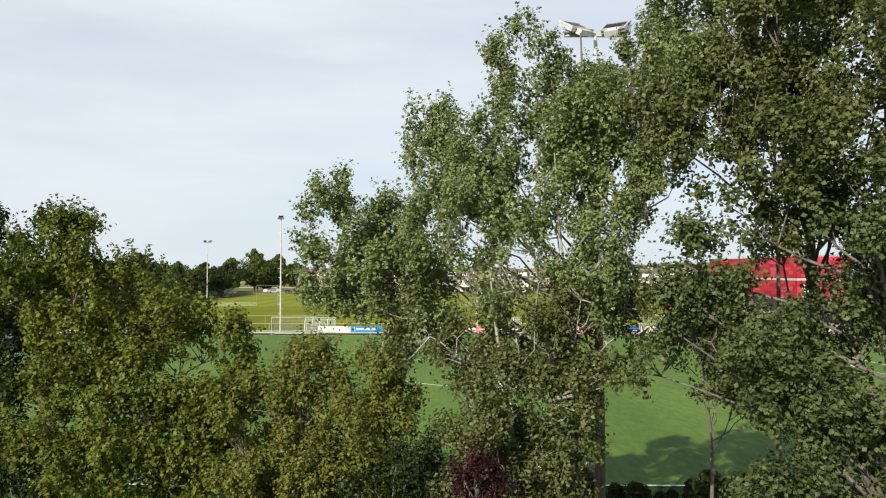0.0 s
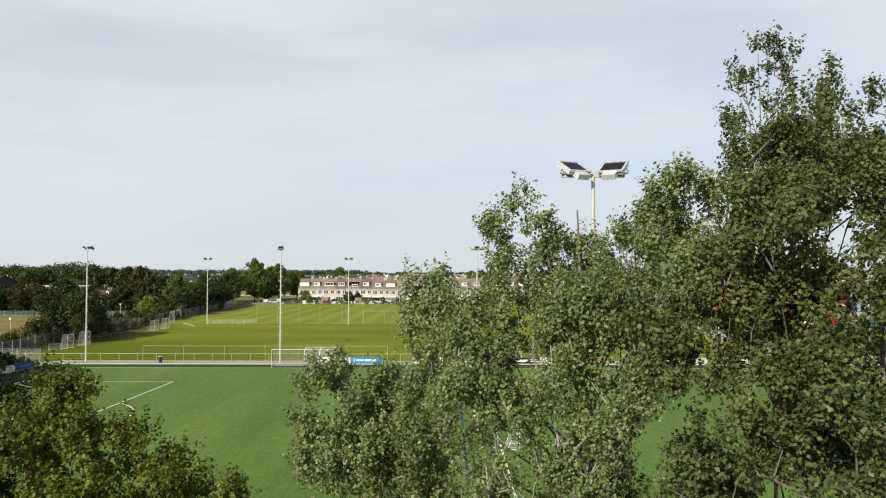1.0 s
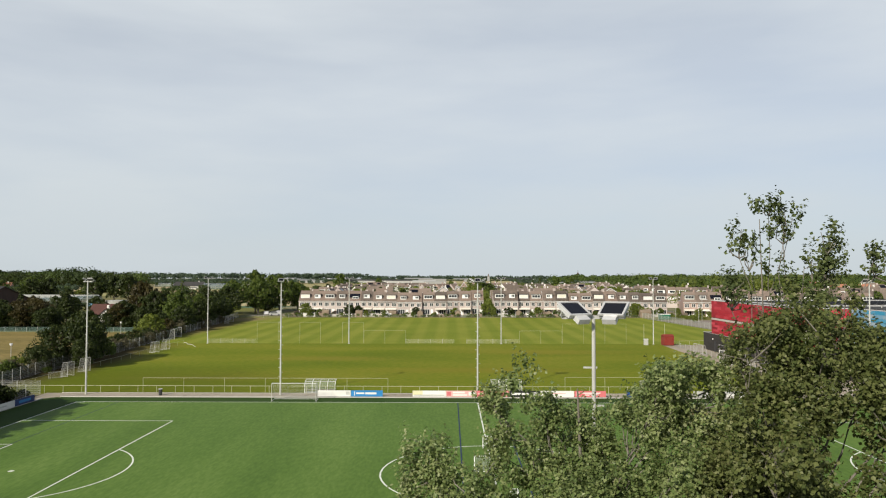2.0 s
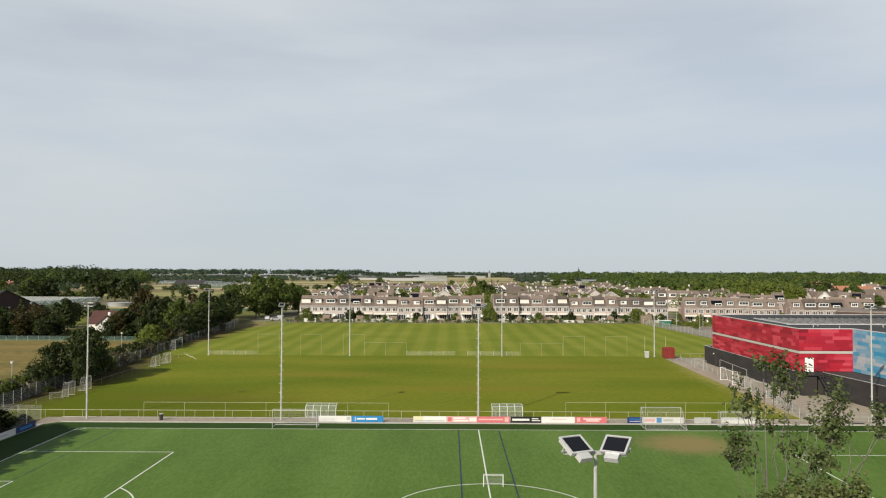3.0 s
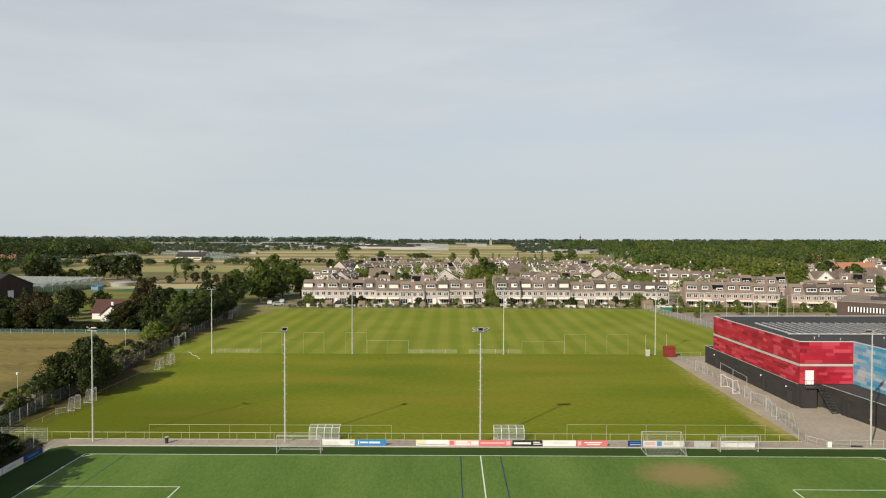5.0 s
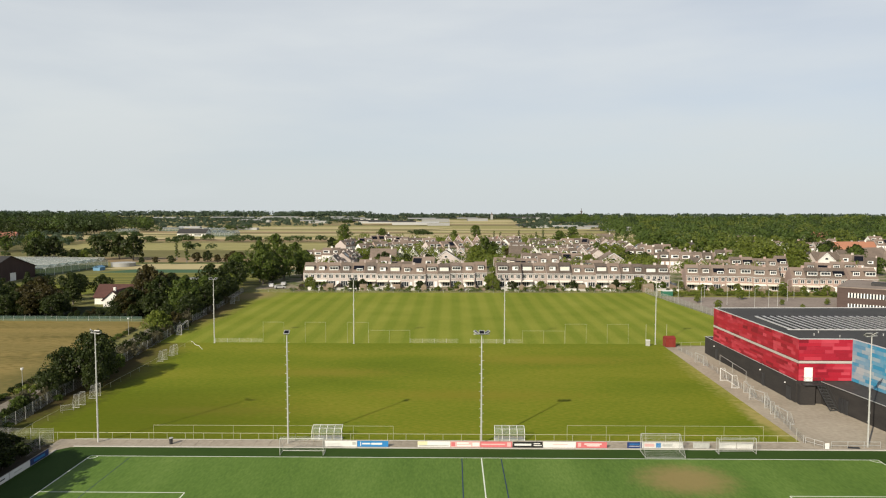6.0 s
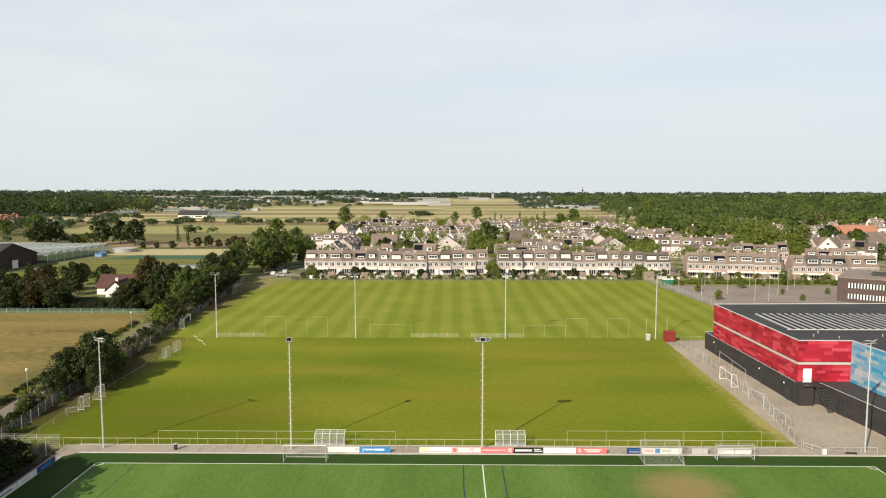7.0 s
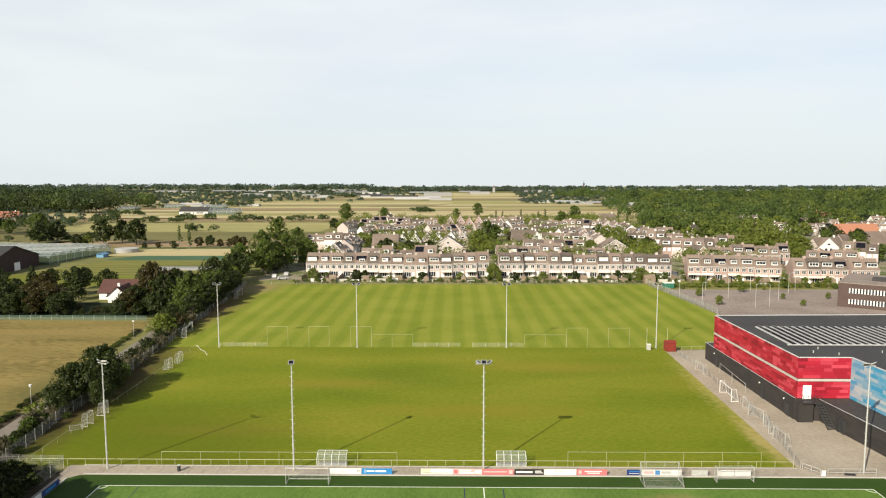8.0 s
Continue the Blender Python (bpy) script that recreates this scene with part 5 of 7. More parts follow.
def gabled(x, y, wide, long, eave, ridge, wall, tile, label):
    """A house whose gable end, with white verge boards, looks down the garden."""
    at = pose(x + wide / 2, y + long / 2, 0, 0, 0, 90)
    ob = thing("gabled_house", label, "house", at, "gabled houses")
    part("wall", house_body(long, 0, wide, eave, ridge), M[wall], ob)
    part("roof", gable_roof(long + 0.5, 0, wide, eave, ridge, 0.35), M[tile], ob)
    mid = wide / 2
    for end in (-0.35, wide + 0.35):
        drop = 0.35 * (ridge - eave) / mid
        verge = tubes((((-long / 2 - 0.3, end, eave - drop + 0.05), (-long / 2 - 0.3, mid, ridge + 0.1)), 0.13), n=4)
        part("verge_board", verge, M["white"], ob, "white verge board")
    front = -long / 2 - 0.06
    for y0, y1, z0, z1 in ((mid - 1.9, mid - 0.4, 3.2, 4.6), (mid + 0.4, mid + 1.9, 3.2, 4.6), (mid - 0.8, mid + 0.8, 5.9, 7.0)):
        frame_ = part("window", boxed(front, front + 0.1, y0, y1, z0, z1), M["white"], ob, "white window frame")
        part("pane", boxed(front - 0.02, front - 0.005, y0 + 0.12, y1 - 0.12, z0 + 0.12, z1 - 0.12), M["glass"], frame_, "dark window glass")
    part("chimney", boxed(long * 0.2, long * 0.2 + 0.6, mid - 0.3, mid + 0.3, ridge - 0.4, ridge + 0.9), M[wall], ob, "brick chimney")
    return ob


for x, y, wall in ((-27.4, 379.8, "render"), (-20.8, 382, "render"), (-14.5, 386, "brickA"), (-8.2, 380, "render"), (-1.8, 392, "render"), (4.6, 389, "brickA"), (64.7, 400, "render"), (69.8, 387, "brickA"), (57.6, 376, "render"), (45, 394, "render")):
    gabled(x, y, 6.2, 9, 5.0, 9.0, wall, "tileA", "pale house with a white-edged gable between the terraces")
for x, y, wide, wall, tile in ((-3.1, 359, 14, "brickA", "tileA"), (76.8, 344, 15, "brickA", "tileA"), (107.3, 312, 9, "brickB", "tileA"), (-54, 325, 8, "brickA", "tileA"), (180.5, 350, 10, "render", "tileA")):
    gabled(x, y, wide, 13, 4.6, 9.2, wall, tile, "broad house with a wide white-edged gable")
for x, y in ((-2.8, 503), (4.5, 520), (10.4, 497), (31.8, 496), (17.5, 512)):
    gabled(x, y, 7.5, 12, 4.8, 10.2, "brickB", "tileB", "red brick house with a steep red gable")
for x, y, turn, w, tile in ((-35.7, 370, 0, 13, "tileA"), (39.0, 399, 0, 14, "tileA"), (226.3, 386, 20, 18, "tileA"), (150, 440, 60, 12, "tileA"), (120, 560, 10, 12, "tileA"), (-45, 560, 80, 10, "tileA"), (309, 612, 10, 20, "tileB")):
    detached(pose(x, y, 0, 0, 0, turn), w, 11, 3.6, 9.4, "brickA", tile, "broad house with a large steep roof of tiles")
for x, y, turn, w in ((243, 436, 3, 26), (312, 652, -8, 20)):
    detached(pose(x, y, 0, 0, 0, turn), w, 11, 4.5, 10.0, "brickB", "tileC", "long brick building with an orange tiled roof")
for x, y, turn, w in ((206, 372, 25, 14), (222, 352, -30, 22), (184, 352, 20, 16)):
    detached(pose(x, y, 0, 0, 0, turn), w, 10, 3.6, 9.2, "brickA", "tileA", "pale house with a steep brown roof among trees")
for x, y, turn, w, tile in ((-399, 637, 5, 19, "tileB"), (-436, 652, 20, 14, "tileA"), (-452, 640, 0, 16, "tileB")):
    detached(pose(x, y, 0, 0, 0, turn), w, 9, 3.2, 7.6, "brickB", tile, "small brick farmhouse far across the fields")
detached(pose(-263.5, 726, 0, 0, 0, 0), 29, 16, 3.2, 7.4, "render", "roofing", "long white farm shed with a dark roof")

barn = thing("barn", "large dark brown barn with a low gabled roof", "barn", pose(-202.0, 283, 0, 0, 0, 1))
part("wall", house_body(32, 0, 37, 5.0, 10.5), M["barn"], barn)
part("roof", gable_roof(33, 0, 37, 5.0, 10.5, 0.6), M["roofing"], barn, "dark sheet roof")
part("door", boxed(16.02, 16.12, 6, 7.2, 0, 2.4), M["white"], barn, "white door")
part("gate", boxed(16.02, 16.14, 18, 22, 0, 3.4), M["white"], barn, "pale sliding gate")


def greenhouse(at, bays, length, bay=4.0, eave=3.2, ridge=4.6, label="", mat="greenhouse"):
    """Glass bays side by side along local x; the ridges run along y."""
    ob = thing("greenhouse", label, "greenhouse", at, "greenhouses on the farmland")
    # Dark block added so that the inside looks dark through the glass.
    part("planting_bed", boxed(0.3, bays * bay - 0.3, 0.3, length - 0.3, -0.1, 0.9), M["crop"], ob, "dark green floor added to darken the inside of the glass")
    for k in range(bays):
        x0 = k * bay
        bm = bmesh.new()
        prof = [(x0, 0), (x0 + bay, 0), (x0 + bay, eave), (x0 + bay / 2, ridge), (x0, eave)]
        front, rear = ([bm.verts.new((x, y, z)) for x, z in prof] for y in (0, length))
        bm.faces.new(front)
        bm.faces.new(rear[::-1])
        for i in (2, 3):
            bm.faces.new((front[i], rear[i], rear[i + 1], front[(i + 1) % 5]))
        if k == 0:
            bm.faces.new((front[4], rear[4], rear[0], front[0]))
        if k == bays - 1:
            bm.faces.new((front[1], rear[1], rear[2], front[2]))
        part("glass_bay", bm, M[mat], ob, "dull greenhouse glass")
        n = max(2, int(length / 7))
        for x, z in (prof[3], prof[4]):
            part("glazing_bar", tubes((((x, 0, z), (x, length, z)), 0.1), n=4), M["steel"], ob, "pale glazing bar")
        bars = bmesh.new()
        for j in range(n + 1):
            y = length * j / n
            for a, b in ((prof[4], prof[3]), (prof[3], prof[2]), ((x0, 0), prof[4])):
                tube(bars, ((a[0], y, a[1]), (b[0], y, b[1])), 0.06, 4)
        tagged(part("glazing_frame", bars, M["steel"], ob, "pale glazing frame"), kind="stuff")
    return ob


greenhouse(pose(-183.0, 322, 0, 0, 0, 84), 8, 84, 6.1, 3.4, 5.0, label="long glass greenhouse with many gabled bays")
greenhouse(pose(-247.5, 722, 0, 0, 0, 2), 6, 26, 4.6, 3.4, 5.6, label="row of glass greenhouse bays at the farm")
for x, y, wide in ((-382, 812, 5), (-352, 862, 6), (-300, 848, 7)):
    greenhouse(pose(x, y, 0, 0, 0, 3), wide, 20, 4.0, 2.8, 4.2, label="small glass greenhouse among the far farms")
ob = thing("water_tank", "round pale water tank beside the greenhouse", "tank", pose(-172, 375, 0))
part("tank_wall", tubes((((0, 0, 0), (0, 0, 1.9)), 6.0), n=28), M["sheeting"], ob)
part("rim", tubes((((0, 0, 1.85), (0, 0, 2.0)), 6.12), n=28), M["steel"], ob)
ob = thing("blue_tarpaulin_shed", "small shed covered by a blue tarpaulin", "shed", pose(-173.5, 352, 0, 0, 0, 84))
part("body", boxed(-2.2, 2.2, -1.8, 1.8, 0, 1.5), M["tarp"], ob)
part("cover", gable_roof(4.8, -1.8, 1.8, 1.5, 2.2, 0.3), M["tarp"], ob)
for x, y, w, d, h in ((-470, 1530, 90, 30, 5), (-365, 1520, 75, 30, 6), (-362, 1290, 34, 18, 5), (-245, 1230, 30, 18, 5), (-205, 1420, 60, 20, 5), (-160, 1232, 70, 18, 5), (-95, 1140, 74, 16, 6), (-38, 1100, 34, 16, 5), (-55, 1300, 50, 26, 8), (30, 1420, 40, 24, 6),
                      (105, 1010, 30, 12, 4), (150, 960, 34, 12, 4), (185, 890, 44, 16, 6), (232, 905, 40, 12, 4)):
    h *= 0.8
    ob = thing("warehouse", "long low white shed on the far farmland", "warehouse", pose(x, y, 0, 0, 0, 2), "far white sheds")
    part("wall", boxed(0, w, 0, d, -0.2, h), M["sheeting"], ob)
    part("roof", gable_roof(w + 1, 0, d, h, h + 1.6, 0.5), M["roofing" if (x + w) % 3 == 0 else "sheeting"], ob, "sheet roof")
for x, y, w, d, h in ((210, 1310, 24, 14, 4), (400, 1560, 50, 20, 6), (520, 1590, 60, 20, 6), (610, 1540, 46, 20, 6), (760, 1600, 60, 20, 6), (880, 1580, 70, 20, 6), (300, 1590, 40, 20, 5), (150, 1560, 60, 20, 6), (-620, 1560, 60, 24, 4), (-250, 1600, 60, 24, 5), (-330, 900, 26, 12, 4), (-270, 905, 24, 12, 4)):
    h *= 0.7
    ob = thing("warehouse", "long low white shed on the far farmland", "warehouse", pose(x, y, 0, 0, 0, 2), "far white sheds")
    part("wall", boxed(0, w, 0, d, -0.2, h), M["sheeting"], ob)
    part("roof", gable_roof(w + 1, 0, d, h, h + 1.6, 0.5), M["roofing" if (x + w) % 3 == 0 else "sheeting"], ob, "sheet roof")
ob = thing("radio_tower", "thin far tower on the horizon", "tower", pose(292, 1640, 0))
part("shaft", tubes((((0, 0, 0), (0, 0, 16)), (1.5, 1.1)), n=10), M["brownbrick"], ob)
part("head", tubes((((0, 0, 15), (0, 0, 18)), 2.2), n=12), M["brownbrick"], ob)
part("mast", tubes((((0, 0, 18), (0, 0, 24)), (0.6, 0.4)), n=6), M["brownbrick"], ob)
ob = thing("church_tower", "pale church tower far across the fields", "tower", pose(85, 1560, 0))
part("shaft", boxed(-2.6, 2.6, -2.6, 2.6, 0, 10), M["sheeting"], ob)
part("spire", tubes((((0, 0, 10), (0, 0, 16)), (2.4, 0.2)), n=4), M["tileA"], ob)
tagged(part("field_sheeting", boxed(-130, -101, 303, 309, 0, 0.9), M["sheeting"]), "strip of white crop sheeting on the field", "crop cover")

# ---------------------------------------------------------------- car park and street things
def street_lamp(at, height, reach, group="street lamps"):
    ob = thing("street_lamp", "slim pale street lamp with a curved arm", "street lamp", at, group)
    part("post", tubes((((0, 0, 0), (0, 0, height)), (0.065, 0.045))), M["steel"], ob)
    part("arm", tubes((((0, 0, height), (reach * 0.3, 0, height + 0.3), (reach, 0, height + 0.35)), 0.045)), M["steel"], ob)
    part("lamp", boxed(reach - 0.1, reach + 0.55, -0.13, 0.13, height + 0.27, height + 0.41), M["lamphouse"], ob)
    return ob


lamp = street_lamp(pose(112.5, 243.0, 0, 0, 0, 20), 7.0, 1.3)
for x, y, turn in ((74.6, 238.5, 20), (87.9, 252.0, 0), (88.9, 233.8, 10), (103.1, 251.2, 0), (91.6, 219.0, 0), (95.8, 219.0, 180), (104.0, 231.3, 0), (76.2, 221.2, 30), (118.0, 250.0, 0)):
    copied(lamp, pose(x, y, 0, 0, 0, turn))
path_lamp = thing("path_lamp", "short white path lamp beside the cycle path", "lamp", pose(-74.0, 122.5, 0), "path lamps")
part("post", tubes((((0, 0, 0), (0, 0, 4.0)), 0.045)), M["steel"], path_lamp)
part("lamp", tubes((((0, 0, 3.95), (0, 0, 4.3)), (0.2, 0.26)), n=8), M["white"], path_lamp)
for x, y in ((-80.4, 177.5),):
    copied(path_lamp, pose(x, y, 0))
ob = thing("waste_container", "green waste container beside the car park", "container", pose(76.2, 256.5, 0, 0, 0, 5))
part("body", boxed(-1.8, 1.8, -1.0, 1.0, 0.15, 1.9), M["skip"], ob)
part("lid", boxed(-1.85, 1.85, -1.05, 1.05, 1.9, 2.05), M["white"], ob)
tagged(part("garden_shed", house_body(4.0, 0, 3, 2.2, 3.1), M["timber"], at=pose(73.0, 268.5, 0)), "brown timber garden shed at the field end", "shed")


rng_shed = random.Random(17)
shed = tagged(part("garden_shed", house_body(2.6, 0, 2.2, 2.0, 2.7), M["timber"], at=pose(-46.0, 270.0, 0)), "brown timber shed in a back garden", "shed", "garden sheds")
for x in (-33.5, -21.0, -9.5, 4.5, 27.0, 38.5, 49.0, 61.5, 101.0, 113.5, 126.0, 139.5):
    far = 268.5 if x < 90 else 262.0
    copied(shed, pose(x, far + rng_shed.uniform(0, 4), 0, 0, 0, rng_shed.choice((0, 90, 4, 86))) @ Matrix.Diagonal((1, rng_shed.uniform(0.8, 1.2), rng_shed.uniform(0.85, 1.1), 1)))


def garden_fence(x, y, wide, high, mat, label):
    """A screen at the foot of a back garden: boards between two posts."""
    ob = thing("garden_fence", label, "fence", pose(x, y, 0), "garden fences")
    bm = bmesh.new()
    n = max(4, round(wide / 0.3))
    for k in range(n):
        box(bm, -wide / 2 + wide * k / n + 0.01, -wide / 2 + wide * (k + 1) / n - 0.01, -0.02, 0.02, 0.05, high - 0.03 * (k % 2))
    tagged(part("board_panel", bm, M[mat], ob), kind="stuff")
    for side in (-wide / 2, wide / 2):
        part("post", boxed(side - 0.06, side + 0.06, -0.06, 0.06, 0, high + 0.1), M[mat], ob)


rng_fence = random.Random(33)
for k in range(30):
    x = -57 + k * 4.83
    if 12 < x < 19 or x > 86:
        continue
    kind = rng_fence.choice(("render", "timber", "kerb", "render", "timber"))
    garden_fence(x, 269.2 + rng_fence.uniform(0, 2.5), rng_fence.uniform(2.8, 4.6), rng_fence.uniform(0.7, 1.5), kind, {"render": "white painted garden screen", "timber": "weathered board fence at a garden end", "kerb": "pale grey garden screen"}[kind])


def parked_car(at):
    ob = thing("parked_car", "parked car at the end of the street", "car", at, "parked cars")
    bm = bmesh.new()
    prof = [(-2.1, 0.35), (2.1, 0.35), (2.15, 0.75), (1.3, 0.95), (0.6, 1.42), (-1.2, 1.45), (-2.0, 1.0)]
    left, right = ([bm.verts.new((x, y, z)) for x, z in prof] for y in (-0.85, 0.85))
    bm.faces.new(left)
    bm.faces.new(right[::-1])
    for i in range(len(prof)):
        j = (i + 1) % len(prof)
        bm.faces.new((left[j], left[i], right[i], right[j]))
    bmesh.ops.recalc_face_normals(bm, faces=bm.faces)
    body = part("body", bm, M["carpaint"], ob)
    part("side_windows", boxed(-1.5, 0.7, -0.87, 0.87, 0.98, 1.32), M["glass"], body, "dark car windows")
    for x in (-1.35, 1.35):
        for y in (-0.8, 0.8):
            part("wheel", tubes((((x, y - 0.1, 0.32), (x, y + 0.1, 0.32)), 0.32), n=12), M["rubber"], ob)
    return ob


car = parked_car(pose(-66.5, 277, 0, 0, 0, 20))
for x, y, turn in ((-71, 282, 100), (-67.5, 288, 95), (87, 286, 90), (87.5, 293, 90)):
    copied(car, pose(x, y, 0, 0, 0, turn))
# ---------------------------------------------------------------- trees
def leaves_mesh(points, ups, sizes, rng, slim=0.8, name="leaves", loose=0.6):
    """Pointed leaves, folded a little along the midrib."""
    n = len(points)
    tilt = rng.normal(size=(n, 3)) * loose
    nor = ups + tilt
    nor /= np.linalg.norm(nor, axis=1)[:, None]
    a = np.cross(nor, rng.normal(size=(n, 3)))
    a /= np.linalg.norm(a, axis=1)[:, None] + 1e-9
    b = np.cross(nor, a)
    s = sizes[:, None] / 2
    fold = nor * s * 0.25
    p = points
    v = np.stack([p - a * s, p + a * s * 0.1 + b * s * slim + fold, p + a * s, p + a * s * 0.1 - b * s * slim + fold], 1)
    base = np.arange(n)[:, None] * 4
    f = np.concatenate([base + np.array([[0, 2, 1]]), base + np.array([[0, 3, 2]])], 1).reshape(-1, 3)
    return np_mesh(name, v.reshape(-1, 3), f)


def shoots(lobes, count, rng, per=11, length=(0.2, 0.5), spread=0.045, tuft=(0.15, 0.36)):
    """Leaf places along short shoots. The shoots sit in tufts, with gaps between them, on and inside rounded lobes (x, y, z, radius)."""
    lobes = np.asarray(lobes, float) * np.array([1, 1, 1, 0.8])
    weight = lobes[:, 3] ** 2
    tufts = max(len(lobes) * 3, count // 19)
    pick = rng.choice(len(lobes), tufts, p=weight / weight.sum())
    u = rng.normal(size=(tufts, 3))
    u /= np.linalg.norm(u, axis=1)[:, None]
    rad = rng.uniform(0.35, 1.22, tufts) ** 0.75
    centre = lobes[pick, :3] + u * (rad * lobes[pick, 3])[:, None] * np.array([1, 1, 0.95])
    size = rng.uniform(*tuft, tufts)
    which = rng.integers(0, tufts, count)
    w = rng.normal(size=(count, 3)) + u[which] * 0.7
    w /= np.linalg.norm(w, axis=1)[:, None]
    start = centre[which] + w * (size[which] * rng.uniform(0.1, 1.0, count))[:, None] * np.array([1, 1, 1.35])
    way = w * 0.5 + np.array([0, 0, 0.9]) + rng.normal(size=(count, 3)) * 0.25
    way /= np.linalg.norm(way, axis=1)[:, None]
    long = rng.uniform(*length, count)
    s = rng.uniform(0, 1, (count, per))
    pts = start[:, None, :] + way[:, None, :] * (s * long[:, None])[:, :, None] + rng.normal(size=(count, per, 3)) * spread
    ups = np.repeat((w * 0.9 + np.array([0, 0, 0.55]))[:, None, :], per, 1)
    return centre, pts.reshape(-1, 3), ups.reshape(-1, 3)


def limb_runs(base, top, lobes, starts, rng, thick, twigs):
    """A trunk, a limb to every lobe and thin branches to the shoots."""
    base, top = np.array(base, float), np.array(top, float)
    trunk = [base + (top - base) * s + np.array([math.sin(s * 5) * 0.25, math.cos(s * 4) * 0.2, 0]) * s for s in np.linspace(0, 1, 8)]
    runs = [(trunk, list(np.linspace(thick, thick * 0.12, 8)))]
    for x, y, z, r in lobes:
        end = np.array([x, y, z + r * 0.5])
        s = np.clip((z * rng.uniform(0.6, 0.86) - base[2]) / (top[2] - base[2]), 0.1, 0.9)
        k = min(int(s * 7), 6)
        start = trunk[k] + (trunk[k + 1] - trunk[k]) * (s * 7 - k)
        mid = start * 0.45 + end * 0.55 + np.array([0, 0, -0.25 * r])
        way = np.linspace(0, 1, 8)[:, None]
        pts = (1 - way) ** 2 * start + 2 * way * (1 - way) * mid + way ** 2 * end + rng.normal(size=(8, 3)) * 0.11 * (way * 1.2)
        pts[0] = start
        runs.append((list(pts), list(np.linspace(thick * 0.26 * (1.1 - s * 0.5), 0.008, 8))))
    limbs = np.array([np.array(run[0]) for run in runs[1:]])
    for p in starts[rng.choice(len(starts), min(twigs, len(starts)), replace=False)]:
        # a twig leaves the nearest limb a little below the shoot that it carries
        gaps = np.linalg.norm(limbs[:, 2:] - (p - np.array([0, 0, 0.45])), axis=2)
        i, j = np.unravel_index(np.argmin(gaps), gaps.shape)
        c = limbs[i, j + 2]
        if gaps[i, j] > 1.6:
            continue
        mid = c * 0.45 + p * 0.55 + rng.normal(size=3) * 0.08 - np.array([0, 0, 0.06])
        runs.append(([c, mid, p], [0.02, 0.013, 0.006]))
    return runs


def near_tree(name, label, base, top, lobes, count, size, leaf, bark, seed, thick=0.16, twigs=260, per=11, drop=0.3, tuft=(0.15, 0.36)):
    """A tree close to the camera, leaf by leaf."""
    rng = np.random.default_rng(seed)
    ob = thing(name, label, "tree", group="trees before the pitch")
    lobes = [(x, y, z - drop, r * 0.92) for x, y, z, r in lobes]
    main = list(lobes)
    for x, y, z, r in main:  # smaller masses break the round outline
        for _ in range(4):
            u = rng.normal(size=3)
            u /= np.linalg.norm(u)
            lobes.append((x + u[0] * r, y + u[1] * r, z + u[2] * r * 0.9, r * rng.uniform(0.25, 0.5)))
    starts, pts, ups = shoots(lobes, count, rng, per, tuft=tuft)
    bm = bmesh.new()
    runs = limb_runs(base, top, main, starts, rng, thick, twigs)
    for pts_, radii in runs[:1 + len(main)]:
        tube(bm, pts_, radii, 7)
    part("trunk", bm, M[bark], ob)
    bm = bmesh.new()
    for pts_, radii in runs[1 + len(main):]:
        tube(bm, pts_, radii, 4)
    tagged(part("branch", bm, M[bark], ob), kind="stuff")
    mesh = leaves_mesh(pts, ups, rng.uniform(size * 0.55, size * 1.1, len(pts)), rng)
    tagged(mesh_part("crown", mesh, M[leaf], ob), kind="stuff")
    return ob


# (x, y, z, radius) of the rounded masses of each crown
near_tree("poplar_tree", "grey-green poplar with many small pale leaves", (3.6, 17.4, 0), (3.4, 17.2, 13.6), (
    (-2.6, 17.4, 9.5, 1.15), (-1.3, 17.8, 9.2, 1.2), (-0.1, 18.0, 10.7, 0.95), (-0.4, 18.2, 11.8, 0.6), (0.3, 18.0, 11.5, 0.7), (2.6, 17.0, 12.9, 0.4), (4.6, 16.5, 13.2, 0.6), (4.9, 16.2, 13.4, 0.6), (0.5, 17.2, 9.2, 1.3), (2.0, 17.2, 12.0, 1.1),
    (2.05, 17.2, 13.85, 0.5), (3.0, 17.6, 12.5, 0.85), (2.9, 16.4, 10.9, 0.95), (0.9, 16.8, 11.0, 0.9), (4.4, 17.0, 11.6, 1.05), (5.1, 18.2, 13.2, 0.8), (-1.6, 17.6, 7.2, 0.8), (-0.6, 17.4, 6.6, 0.8), (-2.8, 17.2, 8.1, 0.85), (5.0, 15.8, 14.2, 0.55), (4.9, 16.0, 13.7, 0.8), (4.6, 14.8, 12.1, 0.95), (3.0, 15.4, 11.5, 0.8), (1.4, 17.4, 13.2, 0.5), (5.9, 16.4, 13.6, 0.8), (5.6, 17.4, 12.6, 0.9), (3.9, 16.0, 10.2, 0.9), (1.6, 16.6, 10.0, 0.9), (-1.9, 17.4, 9.0, 1.0), (-0.8, 17.4, 8.4, 1.0), (-1.9, 17.3, 8.0, 0.8), (-0.2, 17.2, 7.6, 0.8), (-0.3, 17.4, 9.6, 0.8), (3.75, 17.2, 12.2, 0.7), (3.6, 17.0, 11.2, 0.8), (2.9, 17.0, 11.7, 0.7)), 9100, 0.1, "poplar", "bark", 11)
